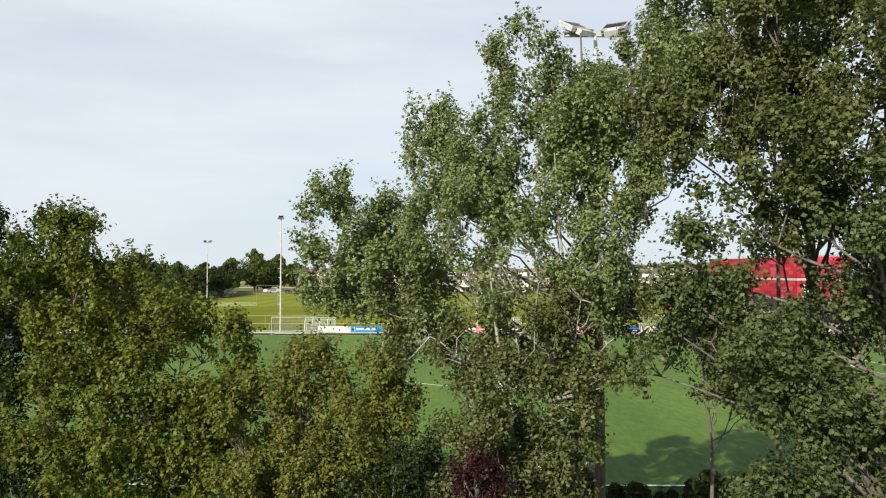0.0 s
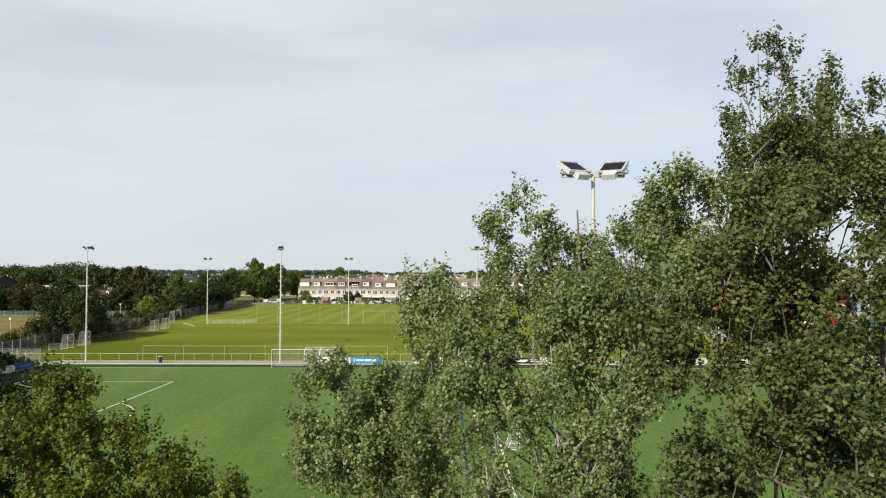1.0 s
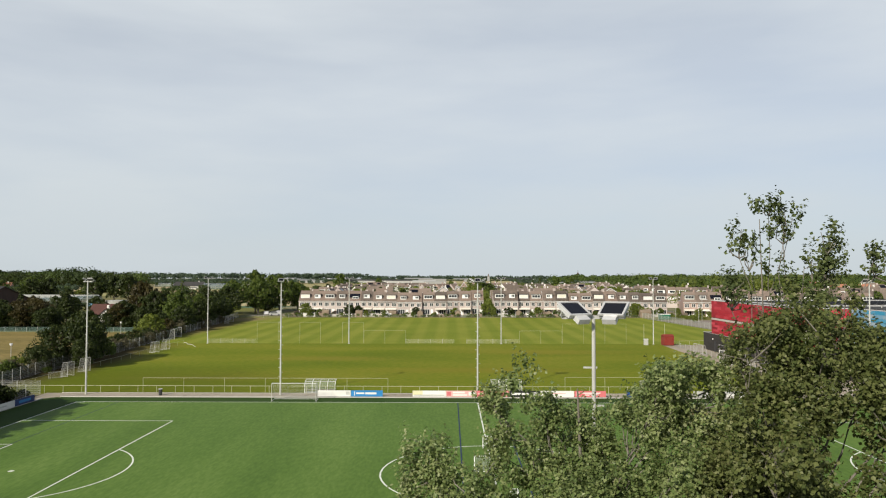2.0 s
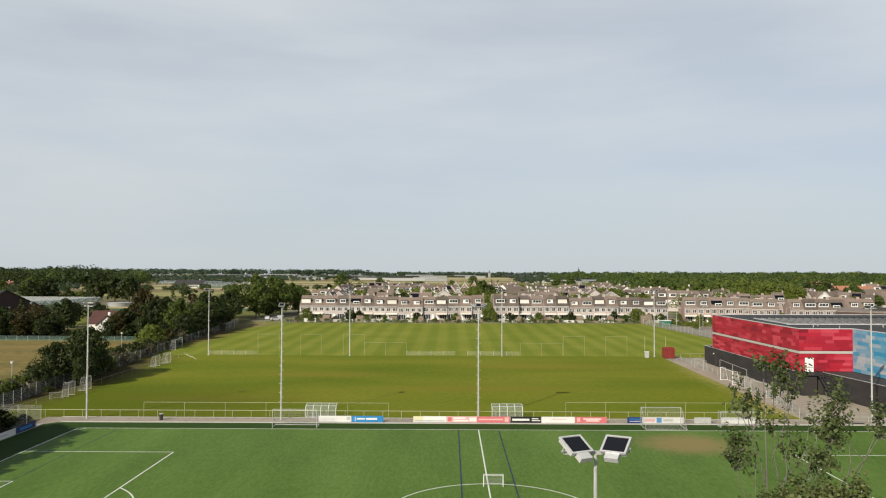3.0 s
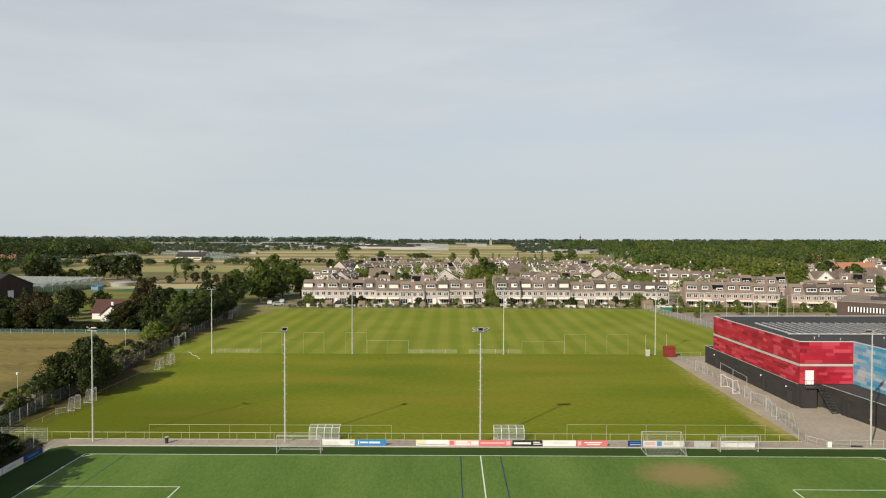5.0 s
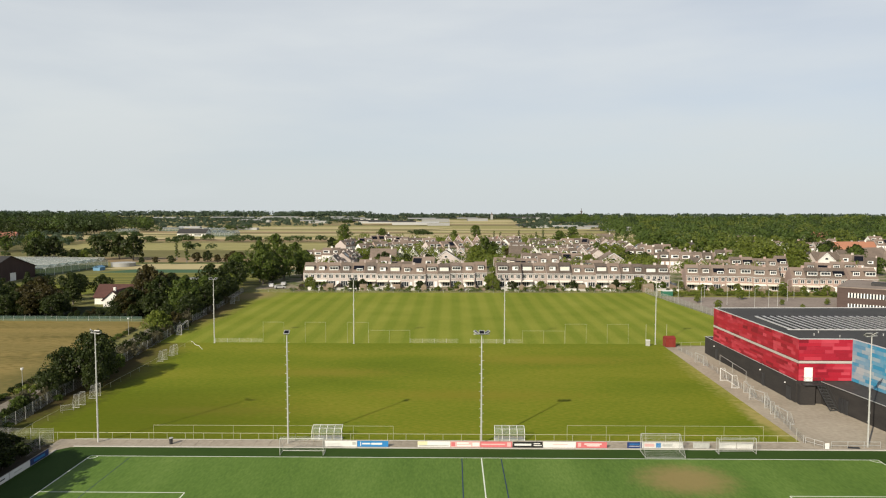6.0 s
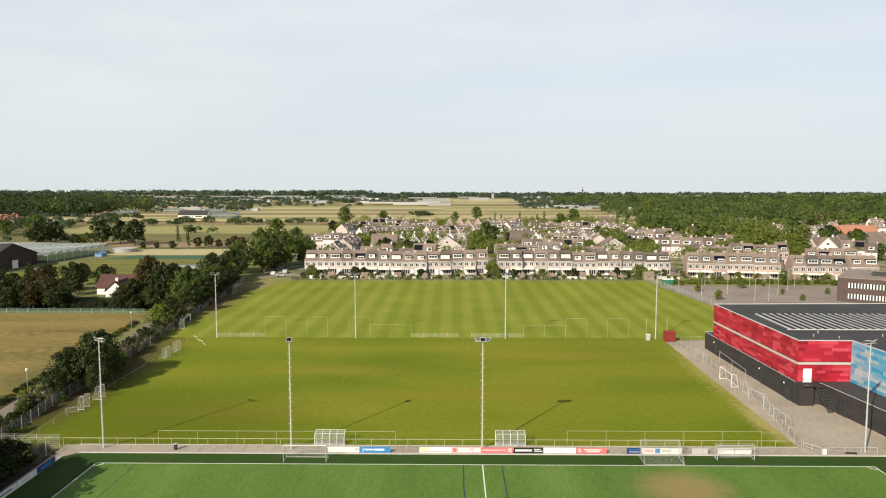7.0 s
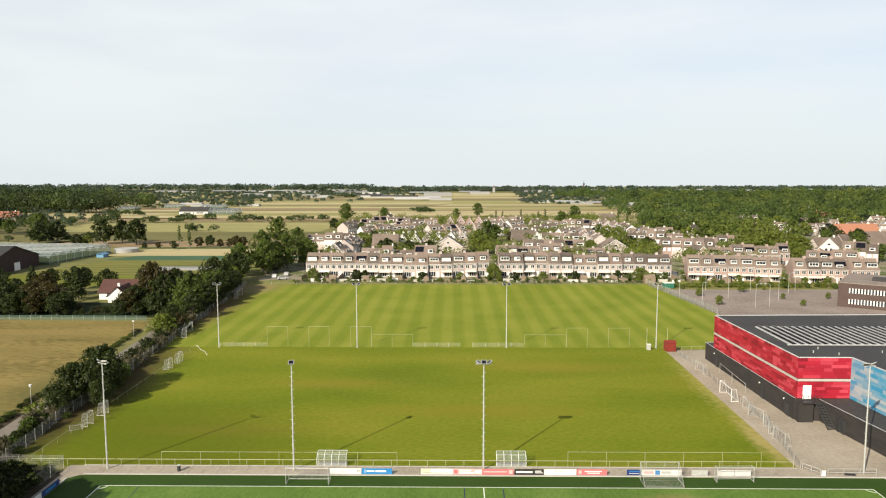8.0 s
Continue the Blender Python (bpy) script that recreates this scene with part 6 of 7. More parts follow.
near_tree("poplar_tree", "leaning poplar with dense lower branches", (1.6, 15.0, 0), (1.2, 16.0, 8.2), (
    (0.2, 16.2, 6.6, 1.1), (1.7, 16.0, 6.8, 1.2), (0.6, 15.4, 5.2, 1.1), (2.4, 15.2, 5.4, 1.2), (1.3, 15.0, 3.8, 1.1), (2.3, 15.5, 3.7, 0.8), (3.4, 16.2, 7.8, 1.1), (-0.9, 17.0, 7.3, 0.8), (2.0, 15.0, 2.4, 1.0)),
    4700, 0.098, "poplar2", "birch", 12, 0.11)
near_tree("poplar_tree", "slender open poplar with thin leafy branches", (2.9, 16.0, 0), (2.6, 16.0, 10.6), (
    (0.6, 16.5, 9.9, 1.0), (-0.3, 16.6, 8.4, 0.9), (1.6, 16.2, 8.9, 0.85), (2.6, 15.8, 9.6, 0.8), (3.6, 15.4, 9.0, 0.8), (1.2, 15.6, 7.6, 0.9), (2.8, 15.0, 8.0, 0.9), (4.2, 14.6, 9.9, 0.9), (4.0, 15.6, 7.4, 0.8), (2.0, 17.0, 10.6, 0.9)),
    2100, 0.094, "poplar", "birch", 20, 0.09, 220, drop=0.0)
near_tree("poplar_tree", "tall dense poplar with upright leafy tips", (7.6, 15.2, 0), (7.5, 15.7, 15.4), (
    (7.4, 16.1, 15.0, 0.7), (8.7, 16.0, 15.4, 0.55), (10.9, 15.6, 15.0, 0.9), (8.9, 16.5, 14.7, 1.0), (10.4, 16.0, 14.4, 1.2), (6.3, 15.6, 14.4, 0.75), (7.5, 14.8, 14.4, 1.4), (9.5, 14.4, 13.8, 1.6),
    (11.8, 15.0, 13.2, 1.8), (6.0, 13.4, 12.7, 1.3), (8.0, 12.6, 12.0, 1.5), (10.5, 12.6, 11.6, 1.8), (6.9, 15.4, 12.6, 1.3), (3.8, 14.0, 10.8, 0.8), (4.6, 13.5, 10.9, 0.9), (5.6, 13.0, 10.6, 0.9), (6.6, 12.5, 10.4, 1.0), (5.4, 14.2, 11.8, 0.9), (7.2, 13.6, 10.2, 1.1), (6.2, 14.0, 9.2, 0.7), (6.3, 15.3, 12.1, 0.75), (6.9, 15.4, 11.6, 0.7), (6.2, 15.2, 11.3, 0.65), (7.2, 15.4, 12.1, 0.7), (7.4, 15.4, 14.7, 0.65), (8.2, 15.4, 14.7, 0.65), (9.1, 15.4, 14.9, 0.7), (9.2, 15.4, 14.5, 0.9), (7.6, 15.4, 14.3, 0.8), (6.2, 15.4, 15.0, 0.45)), 10500, 0.104, "poplar2", "bark", 13, 0.17, 420, drop=0.4)
near_tree("poplar_tree", "slim poplar with bare stems and a few leafy tips", (8.2, 18.4, 0), (8.1, 18.3, 17.6), (
    (8.1, 18.3, 17.75, 0.28), (8.6, 18.3, 17.55, 0.3), (8.4, 18.3, 17.05, 0.25), (7.35, 18.3, 17.1, 0.3), (7.6, 18.3, 16.8, 0.25), (9.55, 18.3, 17.0, 0.3), (9.65, 18.3, 16.6, 0.36), (9.5, 18.3, 16.2, 0.4), (10.75, 18.2, 16.6, 0.25),
    (10.7, 18.2, 16.2, 0.3), (8.3, 18.3, 16.2, 0.35), (7.3, 18.2, 15.8, 0.45), (8.9, 18.2, 15.6, 0.5)), 360, 0.112, "poplar3", "bark", 21, 0.08, 60, drop=0.0, tuft=(0.1, 0.22))
near_tree("poplar_tree", "young bushy poplar at the edge of the turf", (6.6, 18.7, 0), (6.6, 18.7, 7.0), (
    (6.3, 18.6, 7.1, 0.8), (7.1, 18.8, 6.5, 0.9), (6.2, 18.5, 6.1, 0.6), (7.6, 18.6, 5.4, 0.9), (8.0, 18.6, 4.6, 0.7), (7.0, 18.6, 5.2, 0.6), (6.5, 18.7, 6.6, 0.6)), 2100, 0.1, "poplar3", "bark", 22, 0.07, 80, drop=0.0)
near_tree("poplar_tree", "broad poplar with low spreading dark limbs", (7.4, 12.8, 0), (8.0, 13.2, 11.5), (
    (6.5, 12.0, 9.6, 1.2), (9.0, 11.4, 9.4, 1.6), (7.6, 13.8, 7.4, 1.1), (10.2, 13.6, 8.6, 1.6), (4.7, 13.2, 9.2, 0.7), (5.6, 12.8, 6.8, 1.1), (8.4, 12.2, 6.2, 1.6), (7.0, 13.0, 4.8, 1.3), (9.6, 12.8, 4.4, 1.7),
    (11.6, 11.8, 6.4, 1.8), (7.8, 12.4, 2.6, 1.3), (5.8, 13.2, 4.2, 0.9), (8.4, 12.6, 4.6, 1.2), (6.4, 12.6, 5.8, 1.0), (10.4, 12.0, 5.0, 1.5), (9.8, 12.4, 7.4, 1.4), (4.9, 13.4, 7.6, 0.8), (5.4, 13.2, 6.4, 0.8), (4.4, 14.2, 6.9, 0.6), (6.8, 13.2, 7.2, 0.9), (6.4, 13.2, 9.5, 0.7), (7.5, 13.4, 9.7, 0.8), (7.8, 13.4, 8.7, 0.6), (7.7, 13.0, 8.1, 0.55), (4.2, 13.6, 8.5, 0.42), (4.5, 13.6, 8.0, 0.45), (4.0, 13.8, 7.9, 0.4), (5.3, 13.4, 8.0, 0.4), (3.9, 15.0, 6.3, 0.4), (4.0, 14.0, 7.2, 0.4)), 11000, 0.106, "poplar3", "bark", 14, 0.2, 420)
near_tree("maple_tree", "sunlit yellow-green maple beside the pitch", (-8.2, 18.6, 0), (-8.8, 18.4, 8.6), (
    (-9.4, 18.2, 8.9, 0.8), (-8.1, 18.4, 8.0, 0.9), (-6.9, 18.4, 7.0, 0.95), (-5.5, 18.8, 6.4, 0.7), (-10.3, 18.2, 7.8, 1.0), (-9.1, 17.8, 6.6, 1.1), (-7.6, 17.8, 5.6, 1.1), (-6.2, 18.0, 4.6, 0.9), (-9.8, 17.6, 4.8, 1.2),
    (-8.3, 17.4, 3.6, 1.2), (-6.6, 17.4, 2.8, 1.0), (-5.4, 17.8, 3.6, 0.9), (-5.0, 18.2, 5.4, 0.6), (-6.9, 17.6, 4.2, 0.9), (-5.8, 17.5, 3.9, 0.8), (-5.4, 17.5, 5.0, 0.6)), 6600, 0.118, "maple", "bark", 15, 0.15, 300, tuft=(0.24, 0.5))
# this maple's shade comes from its dark leaf colour
near_tree("maple_tree", "maple behind the sunlit one, its shade put into dark leaves", (-12.0, 19.5, 0), (-12.2, 19.5, 9.2), (
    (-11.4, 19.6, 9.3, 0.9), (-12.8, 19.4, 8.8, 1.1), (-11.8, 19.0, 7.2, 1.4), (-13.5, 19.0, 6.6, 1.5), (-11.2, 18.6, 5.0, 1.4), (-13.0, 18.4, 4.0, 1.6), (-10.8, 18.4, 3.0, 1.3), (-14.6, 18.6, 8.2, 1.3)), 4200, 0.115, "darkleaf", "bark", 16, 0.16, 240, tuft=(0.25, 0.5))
near_tree("maple_tree", "round young maple turning yellow and rust", (-3.2, 17.2, 0), (-3.2, 17.2, 6.2), (
    (-3.1, 17.2, 5.9, 0.85), (-4.2, 17.2, 5.0, 1.0), (-2.2, 17.0, 5.0, 1.0), (-1.3, 17.2, 5.2, 0.7), (-3.2, 16.8, 3.9, 1.2), (-4.6, 16.8, 3.6, 1.0), (-1.8, 16.8, 3.6, 0.9), (-1.4, 17.0, 6.2, 0.5)), 3900, 0.1, "rust", "bark", 17, 0.1, 200, tuft=(0.2, 0.42))
near_tree("purple_shrub", "small dark red plum tree between the maples", (0.5, 14.0, 0), (0.6, 14.0, 4.5), ((0.6, 14.0, 4.5, 0.42), (0.35, 14.1, 4.1, 0.5), (0.85, 13.9, 3.9, 0.45)), 420, 0.07, "purple", "bark", 18, 0.05, 40)
# dark-leaved shrub added in place of deep shadow between the trees
near_tree("hedge_shrub", "dark leafy shrub added to fill the deep shadow under the poplars", (-0.6, 15.8, 0), (-0.6, 15.8, 4.2), ((-0.7, 15.8, 4.1, 0.75), (0.1, 16.2, 3.7, 0.8), (-1.2, 15.6, 3.3, 0.9), (0.2, 15.8, 2.9, 0.8), (-0.6, 15.6, 2.4, 0.9)), 1300, 0.09, "darkleaf", "bark", 19, 0.06, 60)


# ---------------------------------------------------------------- trees farther off
def clumps(rng, lobes, per, size, inner=0.6):
    """Leaf clumps on the skin of rounded masses: places, ways and sizes."""
    pts, ups, siz = [], [], []
    for x, y, z, r in lobes:
        u = rng.normal(size=(per, 3))
        u[:, 2] = np.abs(u[:, 2]) * 0.9 - 0.25
        u /= np.linalg.norm(u, axis=1)[:, None]
        pts.append(np.array([x, y, z]) + u * r * rng.uniform(inner, 1.08, (per, 1)))
        ups.append(u)
        siz.append(rng.uniform(0.6, 1.3, per) * size)
    return np.concatenate(pts), np.concatenate(ups), np.concatenate(siz)


def crown_lobes(rng, height, width, n, shape="round"):
    out = []
    for k in range(n):
        s = (k + 0.5) / n
        z = height * (0.14 + 0.77 * s)
        if shape == "round":
            reach = width / 2 * math.sqrt(max(0.05, 1 - (1.9 * (s - 0.45)) ** 2))
        elif shape == "column":
            reach = width / 2 * (1 - s * 0.7)
        else:
            z = height * (0.12 + 0.85 * s)
            reach = width / 2 * (1.02 - s)
        a = k * 2.4 + rng.uniform(-0.5, 0.5)
        d = reach * rng.uniform(0.2, 0.95)
        r = max(width * 0.08, reach * rng.uniform(0.26, 0.46))
        out.append((d * math.cos(a), d * math.sin(a), z, r))
    return out


def tree_mesh(seed, height, width, n, per, size, shape="round"):
    rng = np.random.default_rng(seed)
    lobes = crown_lobes(rng, height, width, n, shape)
    return leaves_mesh(*clumps(rng, lobes, per, size), rng, 0.95, "crown", 0.35), lobes


TREES, KINDS = {}, {}


def far_tree(key, name, label, at, seed, height, width, n, per, size, leaf, shape="round", bark="bark"):
    """The first tree of a kind: a tapered trunk with limbs, and a crown of leaf clumps."""
    ob = thing(name, label, "tree", at, "trees round the grounds")
    mesh, lobes = tree_mesh(seed, height, width, n, per, size, shape)
    bm = bmesh.new()
    tube(bm, ((0, 0, -0.2), (0.1, 0, height * 0.4), (0, 0.1, height * 0.8)), (height * 0.026, height * 0.018, height * 0.006), 7)
    for x, y, z, r in lobes[::2]:
        tube(bm, ((0, 0, z * 0.55), (x * 0.6, y * 0.6, z * 0.85), (x, y, z + r * 0.3)), (height * 0.01, height * 0.007, 0.03), 5)
    part("trunk", bm, M[bark], ob)
    tagged(mesh_part("crown", mesh, M[leaf], ob), kind="stuff")
    TREES[key] = ob
    KINDS[key] = name, label, seed, height, width, n, per, size, leaf, shape
    return ob


def plant(key, x, y, scale=1.0, tall=1.0, turn=None):
    t = (x * 37.7 + y * 91.3) % 360 if turn is None else turn
    at = pose(x, y, 0, 0, 0, t) @ Matrix.Diagonal((scale, scale, scale * tall, 1))
    name, label, seed, height, width, n, per, size, leaf, shape = KINDS[key]
    if (y > 395 or scale < 0.62) and n * per > 1400:  # small and far ones carry fewer, larger clumps
        coarse = key + "_coarse"
        if coarse not in TREES:
            return far_tree(coarse, name, label, at, seed + 60, height, width, int(n * 0.65), int(per * 0.65), size * 1.5, leaf, shape)
        key = coarse
    first = TREES[key].scale
    return copied(TREES[key], at @ Matrix.Diagonal((1 / first.x, 1 / first.y, 1 / first.z, 1)))


far_tree("oak", "deciduous_tree", "broad dark green tree behind the hedge", pose(-82.5, 222, 0), 31, 9.0, 8.0, 40, 52, 0.55, "darkleaf")
far_tree("ash", "deciduous_tree", "full mid-green tree at the field edge", pose(-77, 292, 0), 32, 15.0, 11.0, 54, 58, 0.68, "midleaf")
far_tree("lime", "deciduous_tree", "bright yellow-green tree in the hedge", pose(-73.0, 177, 0), 33, 6.5, 7.0, 32, 60, 0.42, "limeleaf")
far_tree("beech", "deciduous_tree", "brownish copper-leaved tree by the cottage", pose(-122.7, 214.5, 0), 34, 9.0, 8.5, 38, 52, 0.55, "brownleaf")
far_tree("alder", "deciduous_tree", "dark irregular tree beside the cycle path", pose(-68.6, 126.5, 0), 35, 7.4, 8.0, 50, 58, 0.4, "darkleaf")
far_tree("pine", "conifer_tree", "dark pointed conifer among the garden trees", pose(-122.5, 231, 0), 36, 10.0, 7.6, 44, 60, 0.5, "darkleaf", "cone")
far_tree("columnar", "poplar_tree", "slim upright poplar on the farmland", pose(-160, 417, 0), 37, 12.0, 3.6, 18, 50, 0.6, "midleaf", "column")
far_tree("shrub", "garden_shrub", "rounded green garden shrub", pose(-50, 280, 0), 38, 2.6, 3.2, 12, 45, 0.38, "midleaf")
far_tree("dryshrub", "hedge_shrub", "dry pale overgrown hedge shrub", pose(-66.2, 112, 0), 39, 2.3, 3.4, 14, 42, 0.27, "dryleaf")
far_tree("greenshrub", "hedge_shrub", "dense green hedge shrub", pose(-66.2, 103.5, 0), 40, 2.0, 3.6, 14, 42, 0.29, "midleaf")
far_tree("darkshrub", "hedge_shrub", "dark low shrub added over the shaded near turf edge", pose(-5, 21.6, 0), 42, 2.2, 2.6, 14, 200, 0.13, "darkleaf")
far_tree("darkhedge", "hedge_shrub", "dark overgrown hedge shrub by the fence", pose(-66.4, 109, 0), 43, 2.2, 3.2, 14, 42, 0.31, "darkleaf")
far_tree("parktree", "street_tree", "young green tree in the car park", pose(98.5, 247, 0), 41, 4.2, 3.4, 22, 60, 0.3, "limeleaf")

for key, x, y, s, h in (
    ("alder", -65.2, 130.5, 1.15, 1.15), ("alder", -63.2, 126.5, 0.9, 1.15), ("alder", -61.8, 123.0, 0.65, 1.15), ("alder", -67.5, 119.5, 0.65, 0.9), ("alder", -70.6, 123.5, 0.55, 0.9), ("alder", -66.6, 136, 0.75, 0.95), ("alder", -67.5, 142, 0.5, 0.9), ("alder", -69.5, 152, 0.45, 1.1), ("alder", -70.5, 162, 0.5, 1.0), ("lime", -70.2, 117, 0.55, 0.8),
    ("lime", -74.5, 181, 0.75, 0.95), ("alder", -71.0, 171, 0.5, 0.9), ("beech", -72.6, 187, 0.5, 1.05), ("alder", -75, 185, 0.7, 1.0), ("oak", -76.5, 192, 0.75, 0.9), ("ash", -78, 203, 0.62, 0.9), ("ash", -80, 214, 0.78, 1.0),
    ("oak", -76, 210, 0.7, 0.9), ("ash", -78.5, 228, 0.72, 0.95), ("oak", -77, 238, 1.0, 1.0), ("ash", -81, 246, 0.62, 0.95), ("oak", -78, 250, 0.9, 1.0), ("lime", -80, 258, 1.1, 1.1), ("oak", -84, 264, 0.95, 1.0), ("oak", -85, 206, 0.9, 1.0),
    ("oak", -88, 216, 1.1, 1.15), ("oak", -74.5, 216, 0.85, 1.1), ("oak", -75.5, 224, 0.9, 1.1), ("oak", -76, 233, 0.85, 1.15), ("oak", -76.5, 245, 0.9, 1.1), ("oak", -73.5, 200, 0.8, 1.1), ("oak", -86, 232, 1.0, 1.1), ("oak", -90, 243, 0.9, 1.0), ("lime", -88, 255, 1.0, 1.1)):
    plant(key, x, y, s, h)
# trees and tall shrubs in the cottage garden
for key, x, y, s, h in (
    ("beech", -93.5, 221, 1.05, 1.2), ("beech", -93, 215, 0.85, 1.05), ("beech", -98, 230, 0.8, 1.0), ("oak", -94, 211, 0.7, 0.9), ("beech", -120, 212, 0.8, 0.95), ("beech", -128, 216, 0.8, 0.95), ("oak", -139.8, 226, 0.8, 0.9),
    ("oak", -150, 232, 0.9, 0.9), ("pine", -146, 246, 0.8, 0.9), ("oak", -160, 224, 0.8, 0.8), ("oak", -120, 246, 0.8, 0.95), ("beech", -108, 249, 0.75, 0.95), ("oak", -97, 252, 0.7, 0.9), ("alder", -128.5, 206, 0.45, 1.2), ("oak", -166, 238, 0.8, 0.9), ("oak", -136, 214, 0.8, 1.0), ("beech", -144, 212, 0.7, 1.0), ("oak", -152, 218, 0.8, 1.0),
    ("oak", -88.5, 226, 0.9, 1.1), ("beech", -92, 236, 0.9, 1.0), ("oak", -102, 240, 0.8, 1.0), ("oak", -128, 240, 0.9, 1.0), ("beech", -136, 236, 0.8, 1.0), ("oak", -158, 244, 0.9, 1.0), ("oak", -172, 226, 0.9, 1.0), ("beech", -170, 212, 0.8, 1.0), ("oak", -110, 256, 0.8, 0.9), ("oak", -132, 254, 0.8, 0.9), ("oak", -146, 258, 0.7, 0.9)):
    plant(key, x, y, s * 1.13, h * 1.12)
rng_wood = random.Random(12)
for k in range(80):
    x, y = -168 + k * 1.02 + rng_wood.uniform(-1, 1), rng_wood.uniform(203.5, 211)
    if -133 < x < -129:
        continue
    key = rng_wood.choice(("oak", "beech", "oak", "alder", "beech", "oak", "alder"))
    size = {"oak": 9.0, "beech": 9.0, "alder": 7.6}[key]
    tall = rng_wood.uniform(1.2, 2.2) if -113 < x < -98 else rng_wood.uniform(4.2, 7.8)
    plant(key, x, y, tall / size, rng_wood.uniform(0.9, 1.15))
tagged(part("garden_shed", prism([(-133, 212.5), (-128.5, 212), (-128, 214.5), (-132.5, 215)], 0, 1.7), M["render"]), "low white garden shed in the cottage garden", "shed")
for key, x, y, s, h in (  # round the street end
    ("ash", -80, 299, 0.95, 1.3), ("ash", -72, 308, 0.95, 1.15), ("ash", -66, 316, 0.9, 0.95), ("ash", -68, 332, 0.8, 1.0), ("oak", -86, 256, 1.2, 1.1), ("ash", -85, 284, 1.0, 0.95), ("oak", -83, 272, 1.2, 1.1), ("oak", -74, 296, 1.0, 0.9), ("lime", -66, 326, 1.4, 1.2),
    ("oak", -90, 292, 1.1, 1.0), ("oak", -78, 315, 1.2, 1.1), ("ash", -104, 422, 1.07, 1.0), ("ash", -84, 385, 0.87, 1.0)):
    plant(key, x, y, s, h)
for key, x, y, s, h in (  # orchard and field trees
    ("oak", -205, 418, 1.6, 1.05), ("oak", -195.5, 421, 1.5, 1.1), ("oak", -184, 414, 1.75, 1.0), ("oak", -244, 420, 1.5, 1.0), ("oak", -238, 428, 1.4, 1.1), ("oak", -250, 440, 1.3, 1.0), ("oak", -211, 399, 0.89, 1.0), ("oak", -152, 388, 0.56, 1.0), ("columnar", -146, 395, 1.0, 1.1), ("beech", -142, 400, 0.67, 1.0), ("oak", -137, 402, 0.78, 1.0),
    ("beech", -130, 398, 0.56, 1.0), ("beech", -126, 402, 0.56, 1.0), ("beech", -121, 398, 0.78, 1.0), ("beech", -118, 402, 0.67, 1.0), ("columnar", -111, 398, 0.5, 1.0), ("lime", -207, 403, 1.08, 1.0), ("beech", -162, 392, 0.44, 1.0), ("oak", -169, 390, 0.44, 1.0)):
    plant(key, x, y, s, h)
for key, x, y, s, h in (  # beside the farm road
    ("ash", -292, 505, 0.95, 1.0), ("ash", -302, 515, 0.9, 1.0), ("ash", -284, 488, 0.75, 1.0), ("ash", -298, 478, 0.8, 1.0), ("ash", -320, 480, 0.85, 1.0), ("oak", -272, 468, 0.9, 1.0), ("ash", -336, 492, 0.9, 1.0), ("oak", -308, 458, 1.0, 1.0), ("oak", -262, 462, 0.6, 0.8)):
    plant(key, x, y, s, h)
for key, x, y, s, h in (  # between the western houses and on the fields behind
    ("ash", -91, 606, 1.13, 1.0), ("ash", -59, 610, 0.87, 1.0), ("lime", -47, 557, 1.23, 1.0), ("ash", 22, 678, 0.93, 1.0), ("ash", 2, 652, 0.67, 1.0), ("oak", -88, 526, 1.0, 1.0), ("lime", -79, 507, 1.38, 1.0), ("ash", -69, 491, 0.67, 1.0), ("ash", -62, 482, 0.6, 1.0),
    ("lime", -53, 410, 1.23, 1.0), ("lime", -49, 402, 1.23, 1.0), ("oak", -46, 409, 1.0, 1.0), ("oak", -33, 350, 1.11, 1.0), ("oak", -22, 349, 1.0, 1.0), ("oak", -18, 348, 0.89, 1.0), ("oak", -12, 349, 1.0, 1.0)):
    plant(key, x, y, s, h)
for key, x, y, s, h in (  # a row of slim trees behind the houses
    ("columnar", 34, 589, 1.0, 1.0), ("columnar", 38, 571, 1.0, 1.0), ("columnar", 54, 587, 1.08, 1.0), ("columnar", 66, 570, 1.0, 1.0), ("columnar", 71, 566, 1.17, 1.0), ("ash", 76, 511, 1.0, 1.0), ("ash", 100, 604, 1.0, 1.0), ("columnar", 137, 607, 1.0, 1.0), ("columnar", 140, 587, 1.0, 1.0)):
    plant(key, x, y, s, h)
for key, x, y, s, h in (  # between the middle houses
    ("ash", 19, 426, 0.93, 1.0), ("ash", 24, 431, 0.73, 1.0), ("lime", 13, 387, 1.69, 1.0), ("lime", 15, 366, 1.54, 1.0), ("lime", 11, 362, 1.38, 1.0), ("beech", 33, 417, 0.89, 1.0), ("oak", 54, 397, 1.0, 1.0), ("lime", 66, 373, 1.23, 1.0), ("lime", 68, 360, 1.23, 1.0), ("lime", 61, 371, 1.08, 1.0),
    ("lime", 95, 449, 1.38, 1.0), ("lime", 96, 430, 1.38, 1.0), ("lime", 95, 404, 1.38, 1.0), ("oak", 94, 386, 0.89, 1.0), ("oak", 82, 357, 0.89, 1.0), ("ash", 93, 464, 0.6, 1.0), ("oak", 85, 444, 0.89, 1.0)):
    plant(key, x, y, s, h)
for key, x, y, s, h in (("lime", 15.5, 284, 0.85, 1.0), ("lime", 15.2, 289, 0.8, 1.1), ("lime", 70.6, 280, 0.95, 0.85), ("oak", 76, 280, 0.45, 0.8), ("shrub", 80, 281, 1.3, 1.0), ("shrub", 66, 279, 1.2, 1.0)):
    plant(key, x, y - 6, s, h)
